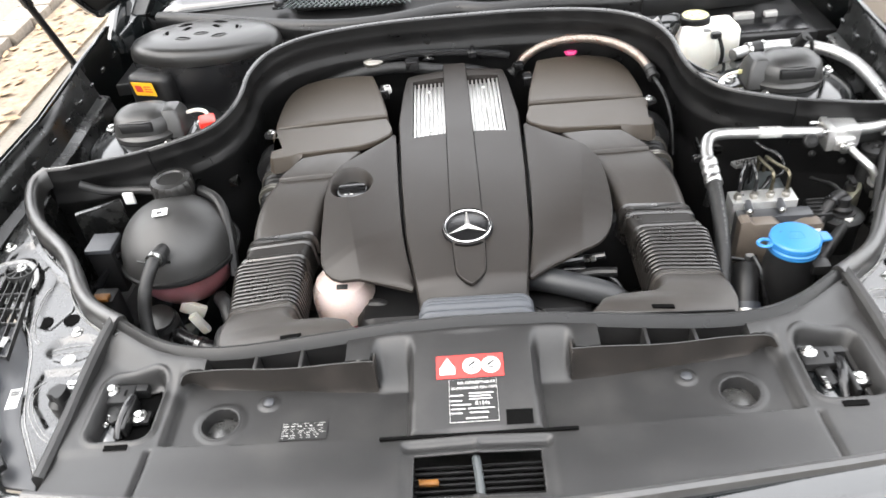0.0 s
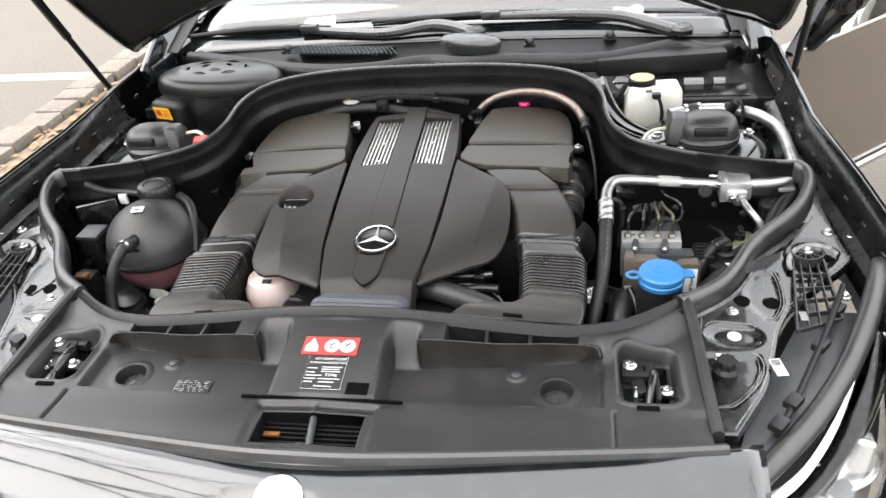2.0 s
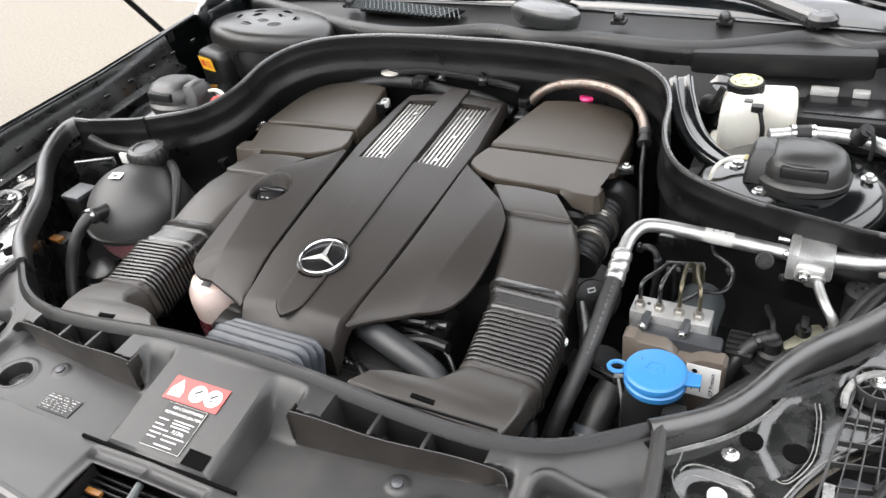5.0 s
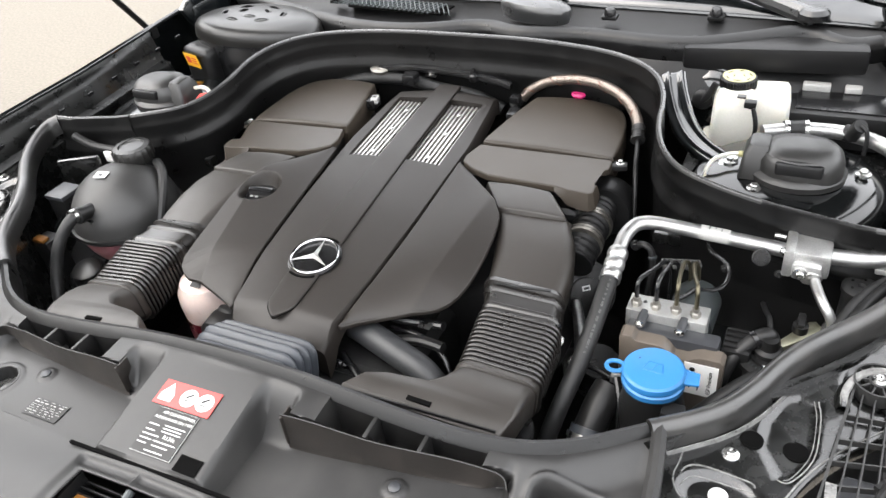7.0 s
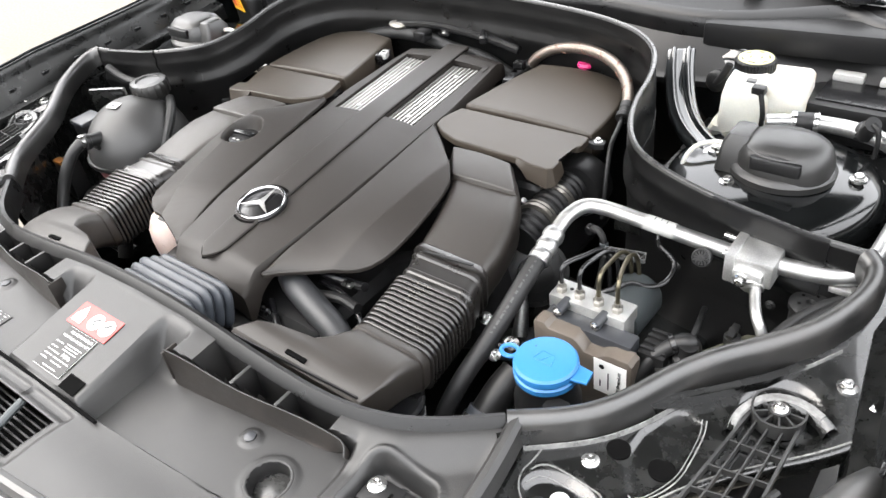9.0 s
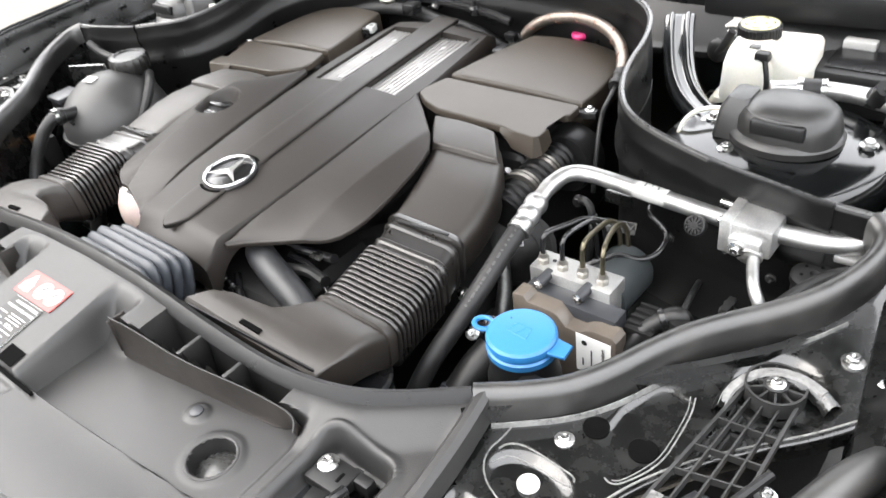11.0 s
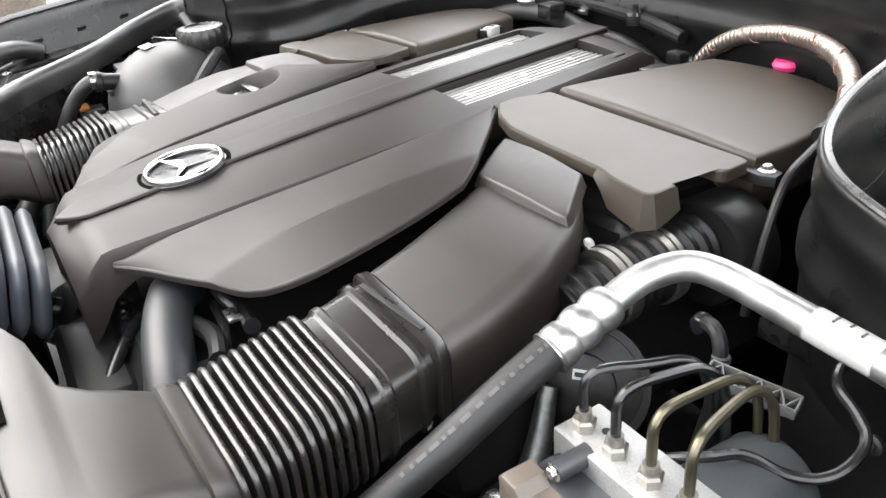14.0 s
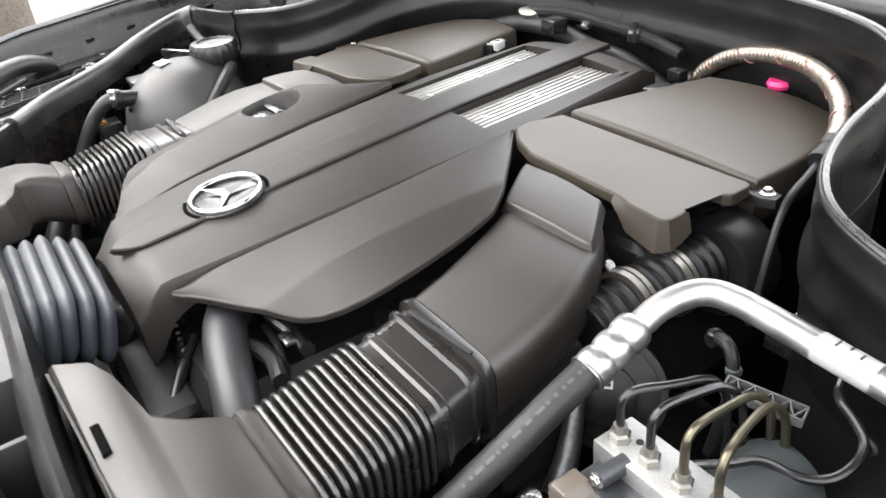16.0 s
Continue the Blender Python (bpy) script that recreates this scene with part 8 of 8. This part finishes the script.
def hoses_and_loom():
    """Loose pipes and cables in the gaps of the bay."""
    def one(name, label, cat, pts, r, m, n=50, times=3):
        ob = part(name, tube(pts, r, 12, n, times), m)
        return tagged(ob, label, cat)

    one("coolant_pipe", "thick grey coolant pipe under the engine cover", "pipe", [(0.105, 0.245, 0.778), (0.130, 0.230, 0.790), (0.170, 0.216, 0.789), (0.210, 0.205, 0.783), (0.255, 0.195, 0.771), (0.285, 0.18, 0.74), (0.295, 0.16, 0.69)], 0.022, PIPE)
    one("cable_loom", "thin black cable loom in front of the engine", "cable", [(0.16, 0.26, 0.78), (0.22, 0.255, 0.785), (0.27, 0.235, 0.77), (0.29, 0.20, 0.72)], 0.005, GLOSSY)
    one("cable_loom", "thin black cable loom in front of the engine", "cable", [(0.10, 0.20, 0.76), (0.15, 0.165, 0.755), (0.2, 0.13, 0.72)], 0.006, GLOSSY)
    t = thing("vacuum_elbow", (0.66, 0.37, 0.70), "black elbow hose beside the brake unit", "hose")
    part("hose", tube([(0.640, 0.335, 0.64), (0.645, 0.345, 0.70), (0.652, 0.365, 0.748), (0.668, 0.385, 0.775), (0.690, 0.402, 0.792)], 0.0105, 14, 40), HOSE, t)
    part("elbow", tube([(0.684, 0.397, 0.787), (0.696, 0.405, 0.794), (0.706, 0.407, 0.794), (0.709, 0.402, 0.775)], 0.0130, 14, 24), BLACK, t, "moulded black elbow")
    part("collar", lathe([(0.0135, -0.004), (0.0145, -0.003), (0.0145, 0.003), (0.0135, 0.004)], 20, to_axis((0.686, 0.399, 0.789), (0.75, 0.55, 0.35))), GLOSSY, t)
    one("cable_loom", "black cable bundle along the inner wing", "cable", [(0.78, 0.38, 0.78), (0.80, 0.44, 0.815), (0.83, 0.50, 0.83), (0.86, 0.545, 0.83)], 0.008, HOSE)
    one("cable_loom", "black cable bundle along the inner wing", "cable", [(0.76, 0.38, 0.77), (0.785, 0.44, 0.805), (0.815, 0.505, 0.825), (0.85, 0.55, 0.825)], 0.008, HOSE)
    one("coolant_hose", "bent black hose behind the engine", "hose", [(-0.32, 0.90, 0.86), (-0.22, 0.905, 0.885), (-0.12, 0.90, 0.89), (-0.04, 0.895, 0.875), (0.03, 0.90, 0.87), (0.10, 0.90, 0.84)], 0.014, HOSE)
    one("coolant_hose", "black hose beside an intake duct", "hose", [(-0.42, 0.25, 0.70), (-0.44, 0.20, 0.73), (-0.42, 0.14, 0.72), (-0.36, 0.11, 0.68)], 0.016, HOSE)
    one("bent_pipe", "silver bent pipe on the tower side", "pipe", [(0.625, 0.872, 0.868), (0.66, 0.888, 0.869), (0.71, 0.900, 0.870), (0.765, 0.898, 0.870), (0.825, 0.872, 0.869), (0.862, 0.81, 0.868), (0.870, 0.75, 0.866), (0.868, 0.68, 0.864), (0.864, 0.59, 0.862)], 0.0135, FOIL, 80)
    t = thing("pipe_connector", (0.775, 0.892, 0.84), "black sensor plugged into the silver pipe", "sensor")
    part("body", tube([(0.772, 0.885, 0.870), (0.776, 0.880, 0.888), (0.782, 0.872, 0.900)], 0.0125, 14, 16), BLACK, t)
    part("collar", lathe([(0.0140, -0.010), (0.0158, -0.008), (0.0158, 0.008), (0.0140, 0.010)], 24, to_axis((0.768, 0.8965, 0.870), (1, -0.35, 0))), BLACK, t)
    part("lead", tube([(0.782, 0.872, 0.900), (0.792, 0.866, 0.896), (0.796, 0.862, 0.876), (0.795, 0.860, 0.85)], 0.004, 8, 24), BLACK, t)
    t = thing("pipe_clamp", (0.675, 0.89, 0.85), "black rubber sleeve with steel clamps on the silver pipe", "hose clamp")
    part("sleeve", tube([(0.660, 0.8865, 0.869), (0.680, 0.8930, 0.8695), (0.700, 0.8975, 0.870)], 0.0165, 20, 16), HOSE, t)
    for x, y in ((0.664, 0.888), (0.696, 0.8965)):
        part("band", lathe([(0.0166, -0.004), (0.0176, -0.004), (0.0176, 0.004), (0.0166, 0.004)], 24, to_axis((x, y, 0.8695), (1, 0.25, 0))), ZINC, t)
    t = thing("coolant_valve", (-0.55, 0.28, 0.60), "black coolant valve with hoses on a cream bracket", "valve")
    part("bracket", join(box((-0.545, 0.335, 0.672), (0.05, 0.012, 0.03), 0.004, m=Matrix.Rotation(0.5, 4, "Y")), box((-0.53, 0.31, 0.655), (0.018, 0.014, 0.05), 0.004, m=Matrix.Rotation(-0.4, 4, "Y"))), WHITE, t, "cream plastic bracket")
    part("body", lathe([(0.036, 0), (0.036, 0.05), (0.030, 0.058), (0.018, 0.06), (0.016, 0.056), (0, 0.056)], 28, to_axis((-0.60, 0.30, 0.635), (0.1, -0.2, 1))), BLACK, t)
    part("valve_lid", lathe([(0.030, 0.0), (0.030, 0.006), (0.026, 0.008), (0, 0.008)], 28, to_axis((-0.594, 0.286, 0.695), (0.1, -0.2, 1))), SATIN, t)
    part("connector", box((-0.675, 0.285, 0.72), (0.045, 0.04, 0.09), 0.006), BLACK, t)
    part("orange_lock", box((-0.675, 0.272, 0.768), (0.03, 0.018, 0.008), 0.002), ORANGE, t, "small orange lock")
    part("hose", tube([(-0.575, 0.285, 0.66), (-0.53, 0.245, 0.665), (-0.47, 0.225, 0.66), (-0.43, 0.24, 0.63)], 0.017, 14, 40), GLOSSY, t, "shiny black hose")
    part("hose", tube([(-0.48, 0.33, 0.70), (-0.455, 0.29, 0.715), (-0.44, 0.25, 0.69), (-0.43, 0.22, 0.63)], 0.015, 14, 40), HOSE, t, "black hose")
    part("hose_clip", lathe([(0.018, -0.005), (0.0195, -0.005), (0.0195, 0.005), (0.018, 0.005)], 20, to_axis((-0.505, 0.235, 0.664), (0.8, -0.4, 0))), ZINC, t)
    t = thing("relay_box", (-0.70, 0.36, 0.70), "black relay box beside the coolant tank", "relay box")
    part("body", box((-0.690, 0.372, 0.765), (0.048, 0.052, 0.10), 0.006), BLACK, t)
    part("lid", box((-0.690, 0.372, 0.819), (0.052, 0.056, 0.010), 0.003), SLATE, t, "grey lid")
    t = thing("mounting_plate", (0.74, 0.46, 0.72), "olive zinc plate with studs beside the brake unit", "bracket")
    part("plate", plate([(0.712, 0.417), (0.722, 0.409), (0.766, 0.455), (0.772, 0.470), (0.762, 0.482), (0.752, 0.478)], lambda x, yy: 0.775, 0.05, 0.002), OLIVE, t)
    part("plug", join(lathe([(0.011, 0), (0.011, 0.012), (0.006, 0.014), (0.006, 0.024), (0, 0.025)], 14, Matrix.Translation((0.742, 0.453, 0.775))), box((0.742, 0.453, 0.796), (0.010, 0.028, 0.006), 0.002)), BLACK, t)
    t = thing("round_mount", (0.812, 0.53, 0.76), "round black rubber mount under the pipe", "rubber mount")
    part("cup", lathe([(0.024, -0.02), (0.024, 0.05), (0.0265, 0.052), (0.0265, 0.060), (0.022, 0.063), (0.006, 0.063), (0.004, 0.058), (0, 0.058)], 28, Matrix.Translation((0.812, 0.528, 0.757))), HOSE, t)
    for k in range(5):
        # black dots paint the shade of small rim holes
        part("rim_hole_shade", lathe([(0.0022, 0), (0.0022, 0.0006), (0, 0.0006)], 8, Matrix.Translation((0.812 + 0.015 * math.cos(k * 1.26), 0.528 + 0.015 * math.sin(k * 1.26), 0.8202))), HOLLOW_SHADE, t)
    t = thing("level_sensor", (0.70, 0.395, 0.68), "round black sensor head with white print and an elbow", "sensor")
    part("head", lathe([(0.036, -0.02), (0.036, 0.04), (0.040, 0.042), (0.040, 0.050), (0.034, 0.053), (0.024, 0.054), (0.023, 0.058), (0, 0.059)], 32, Matrix.Translation((0.706, 0.394, 0.712))), BLACK, t)
    part("ring", lathe([(0.020, 0), (0.020, 0.010), (0.014, 0.014), (0.012, 0.030), (0, 0.032)], 20, Matrix.Translation((0.706, 0.398, 0.768))), BLACK, t)
    for k in range(14):
        a = 3.3 + k * 0.2
        part("print", box((0, 0, 0), (0.0015, 0.004, 0.0006), 0, m=Matrix.Translation((0.706 + 0.030 * math.cos(a), 0.394 + 0.030 * math.sin(a), 0.7662)) @ Matrix.Rotation(a + 1.57, 4, "Z")), MOTOR, t)
    one("wing_hose", "black hose with pale print beside the inner wing", "hose", [(0.60, 0.262, 0.70), (0.652, 0.311, 0.74), (0.69, 0.352, 0.755), (0.718, 0.383, 0.755), (0.75, 0.43, 0.72)], 0.011, HOSE)
    one("foil_sleeve", "pale woven sleeve on a hose", "hose", [(0.705, 0.369, 0.757), (0.712, 0.376, 0.757), (0.720, 0.386, 0.755)], 0.0125, WHITELAB, 12)
    one("sensor_lead", "thin black lead with a pale connector tag", "cable", [(0.686, 0.499, 0.775), (0.692, 0.47, 0.785), (0.70, 0.44, 0.80), (0.704, 0.41, 0.80)], 0.004, BLACK)
    t = thing("oil_filter", (0.36, 0.13, 0.60), "black filter canister with white print under the duct", "filter")
    part("canister", tube([(0.37, 0.17, 0.62), (0.388, 0.161, 0.735)], 0.042, 28, 6), BLACK, t)
    part("end_ring", lathe([(0.0425, -0.004), (0.044, -0.002), (0.044, 0.004), (0.040, 0.008), (0, 0.008)], 28, to_axis((0.3885, 0.1608, 0.738), (0.15, -0.08, 1))), GLOSSY, t)
    for k in range(5):
        a = 5.35 + k * 0.14
        part("print_bar", box((0, 0, 0), (0.0012, 0.003, 0.02 + 0.012 * (k % 2)), 0, m=to_axis((0.382, 0.164, 0.700), (0.15, -0.08, 1)) @ Matrix.Translation((0.0424 * math.cos(a), 0.0424 * math.sin(a), 0)) @ Matrix.Rotation(a, 4, "Z")), PRINT, t)
    t = thing("battery_cover", (0.70, 1.02, 0.82), "black electrics box behind the tower", "electrics box")
    part("box", box((0.750, 1.015, 0.835), (0.20, 0.11, 0.07), 0.01), BLACK, t)
    part("lid_rib", box((0.750, 1.015, 0.8715), (0.16, 0.08, 0.004), 0.0015), GLOSSY, t)
    part("pale_clip", box((0.700, 1.058, 0.880), (0.05, 0.02, 0.014), 0.003), PRINT, t)
    part("pale_clip", box((0.765, 1.058, 0.880), (0.03, 0.02, 0.012), 0.003), PRINT, t)


hoses_and_loom()


def small_fittings():
    """Pipes, clamps, connectors and fasteners that glint in the dark gaps."""
    t = thing("engine_harness", (0.1, 0.2, 0.70), "black engine wiring harness with connectors and clips", "wiring harness")
    part("beaded_sleeve", tube([(0.065, 0.190, 0.765), (0.085, 0.186, 0.752), (0.13, 0.187, 0.745), (0.185, 0.190, 0.738)], lambda q: 0.0065 + 0.0016 * abs(math.sin(q * 44)), 10, 90), GLOSSY, t, "ribbed cable sleeve")
    part("connector", box((0.055, 0.196, 0.772), (0.030, 0.026, 0.024), 0.004), GLOSSY, t)
    part("connector_clip", box((0.050, 0.186, 0.786), (0.010, 0.008, 0.006), 0.001), MOTOR, t)
    part("branch", tube([(0.25, 0.27, 0.80), (0.21, 0.275, 0.79), (0.17, 0.265, 0.795), (0.13, 0.27, 0.80)], 0.0075, 10, 30), GLOSSY, t)
    part("branch", tube([(0.265, 0.235, 0.79), (0.22, 0.245, 0.785), (0.18, 0.235, 0.78)], 0.0085, 10, 30), BLACK, t)
    part("branch", tube([(0.02, 0.13, 0.74), (-0.06, 0.135, 0.735), (-0.13, 0.15, 0.73), (-0.17, 0.17, 0.70)], 0.008, 10, 30), GLOSSY, t)
    part("foil_clip", box((0.222, 0.262, 0.800), (0.020, 0.012, 0.004), 0.001), ZINC, t)
    part("tensioner", lathe([(0.034, 0), (0.034, 0.02), (0.028, 0.024), (0.012, 0.024), (0.010, 0.03), (0, 0.03)], 28, to_axis((0.01, 0.145, 0.735), (0.1, -0.6, 0.8))), GLOSSY, t)
    bolt(t, V((0.012, 0.127, 0.757)), 0.007, (0.1, -0.6, 0.8))

    t = thing("turbocharger", (0.41, 0.51, 0.64), "dark turbocharger with a round printed plate", "turbocharger")
    ax = V((0.55, -0.70, 0.45)).normalized()
    m = to_axis((0.402, 0.500, 0.722), ax)
    part("housing", lathe([(0.030, -0.06), (0.052, -0.04), (0.056, -0.01), (0.050, 0.004), (0.034, 0.010), (0, 0.011)], 36, m), DARK, t)
    part("clamp_ring", lathe([(0.052, -0.003), (0.0575, -0.002), (0.0575, 0.002), (0.052, 0.003)], 36, m), DARK, t, "dark clamp ring")
    part("cap_plate", lathe([(0.030, 0.010), (0.030, 0.016), (0.027, 0.018), (0, 0.018)], 28, m), DARK, t)
    part("plate_print", box((0, 0, 0), (0.014, 0.009, 0.001), 0.0002, m=m @ Matrix.Translation((0, 0.012, 0.0185))), WHITELAB, t)
    part("plate_print", box((0, 0, 0), (0.010, 0.004, 0.0008), 0, m=m @ Matrix.Translation((0, 0.012, 0.0194))), INK, t)

    t = thing("engine_mount", (0.42, 0.44, 0.60), "aluminium engine mount arm with bolts", "engine mount")
    part("arm", tube([(0.398, 0.466, 0.735), (0.405, 0.455, 0.715), (0.415, 0.44, 0.69), (0.425, 0.415, 0.66)], lambda q: 0.008 + 0.006 * q, 12, 24), STEEL, t)
    part("foot", box((0.425, 0.405, 0.650), (0.06, 0.06, 0.02), 0.006, m=Matrix.Rotation(0.4, 4, "Z")), STEEL, t)
    part("cup", lathe([(0.040, -0.05), (0.040, 0.0), (0.036, 0.006), (0, 0.006)], 28, to_axis((0.455, 0.41, 0.655), (0.2, -0.1, 1))), GLOSSY, t)
    for p in ((0.418, 0.392, 0.664), (0.442, 0.372, 0.69), (0.400, 0.365, 0.73), (0.437, 0.330, 0.70)):
        bolt(t, V(p), 0.010, (0.3, -0.5, 0.8))

    t = thing("charge_hose", (0.47, 0.20, 0.50), "dark blue-grey charge air hose with a ring clamp", "hose")
    part("hose", tube([(0.492, 0.235, 0.700), (0.487, 0.195, 0.665), (0.482, 0.165, 0.62), (0.48, 0.14, 0.56)], 0.028, 20, 30), BELLOW, t)
    part("clamp", lathe([(0.0285, -0.004), (0.030, -0.004), (0.030, 0.004), (0.0285, 0.004)], 28, to_axis((0.4905, 0.222, 0.690), (0.1, 0.75, 0.65))), ZINC, t)
    part("stub", tube([(0.492, 0.233, 0.699), (0.498, 0.262, 0.722), (0.506, 0.29, 0.735)], 0.024, 18, 20), BLACK, t)

    t = thing("washer_harness", (0.52, 0.25, 0.60), "thin black tubes beside the washer bottle", "hose")
    part("tube", tube([(0.515, 0.290, 0.760), (0.530, 0.262, 0.735), (0.535, 0.235, 0.69), (0.53, 0.21, 0.63)], 0.006, 10, 30), GLOSSY, t)
    part("tube", tube([(0.46, 0.315, 0.745), (0.49, 0.308, 0.742), (0.52, 0.300, 0.738), (0.545, 0.305, 0.71)], 0.0045, 8, 30), GLOSSY, t)
    part("joint", box((0.512, 0.296, 0.752), (0.014, 0.012, 0.012), 0.002), FOIL, t)

    t = thing("wall_stamping", (0.66, 0.545, 0.70), "pressed black bay wall with ribs and studs", "bay wall")
    for x, y, z in ((0.62, 0.548, 0.79), (0.70, 0.546, 0.80), (0.76, 0.542, 0.78)):
        bolt(t, V((x, y, z)), 0.007, (0, -1, 0.2), material=DARK)
    part("cable", tube([(0.478, 0.556, 0.803), (0.490, 0.549, 0.811), (0.502, 0.544, 0.808), (0.507, 0.541, 0.79), (0.508, 0.538, 0.76), (0.50, 0.53, 0.70)], 0.0058, 10, 40), HOSE, t)
    part("cable_collar", lathe([(0.006, -0.003), (0.0072, -0.002), (0.0072, 0.002), (0.006, 0.003)], 16, to_axis((0.5065, 0.5415, 0.793), (0.1, -0.1, -1))), MOTOR, t)
    part("grommet", lathe([(0.009, 0), (0.010, 0.003), (0.008, 0.009), (0.006, 0.011), (0, 0.011)], 20, to_axis((0.475, 0.560, 0.80), (0, -1, 0.1))), GLOSSY, t)

    t = thing("rear_harness", (CX, 0.91, 0.86), "black harness and fittings behind the engine cover", "wiring harness")
    part("loom", tube([(-0.20, 0.905, 0.905), (-0.12, 0.912, 0.915), (-0.02, 0.91, 0.912), (0.06, 0.91, 0.905), (0.12, 0.905, 0.895)], 0.009, 10, 40), GLOSSY, t)
    part("plug", box((-0.105, 0.875, 0.905), (0.03, 0.03, 0.022), 0.004), GLOSSY, t)
    part("plug", box((0.140, 0.876, 0.880), (0.022, 0.018, 0.016), 0.003), GLOSSY, t)
    part("bolt_bracket", box((-0.069, 0.906, 0.902), (0.030, 0.016, 0.004), 0.001), GLOSSY, t)
    bolt(t, V((-0.069, 0.906, 0.904)), 0.008)
    part("printed_clip", box((-0.161, 0.806, 0.880), (0.016, 0.022, 0.014), 0.003, m=Matrix.Rotation(0.3, 4, "Z")), PRINT, t, "white printed clip")
    part("clip_print", box((-0.161, 0.806, 0.8875), (0.008, 0.005, 0.001), 0, m=Matrix.Rotation(0.3, 4, "Z")), INK, t)
    # bright oval added to stand for a glint near the rail
    part("glint_oval", lathe([(0.018, -0.010), (0.018, 0.001), (0.012, 0.004), (0, 0.005)], 28, to_axis((-0.198, 0.900, 0.907), (0.0, -0.4, 0.9)) @ Matrix.Diagonal((1.3, 0.6, 1, 1))), UNION, t, "small bright oval added for a glint")
    part("cap", lathe([(0.012, 0), (0.012, 0.012), (0.009, 0.016), (0.004, 0.016), (0.004, 0.026), (0, 0.026)], 16, Matrix.Translation((0.035, 0.905, 0.900))), GLOSSY, t)

    t = thing("left_bay_fittings", (-0.70, 0.45, 0.70), "dark brackets, clips and hoses beside the coolant tank", "bracket")
    part("bracket", box((-0.72, 0.455, 0.80), (0.09, 0.012, 0.10), 0.004, m=Matrix.Rotation(0.5, 4, "Z")), PRIMER, t)
    part("clip", box((-0.655, 0.405, 0.775), (0.05, 0.014, 0.022), 0.004, m=Matrix.Rotation(0.4, 4, "Y")), WHITELAB, t, "pale plastic clip")
    part("clip", box((-0.650, 0.400, 0.750), (0.04, 0.014, 0.014), 0.004, m=Matrix.Rotation(0.4, 4, "Y")), WHITELAB, t, "pale plastic clip")
    part("blade", tube([(-0.745, 0.33, 0.70), (-0.70, 0.345, 0.76), (-0.665, 0.365, 0.80)], 0.008, 8, 20), GLOSSY, t)


small_fittings()
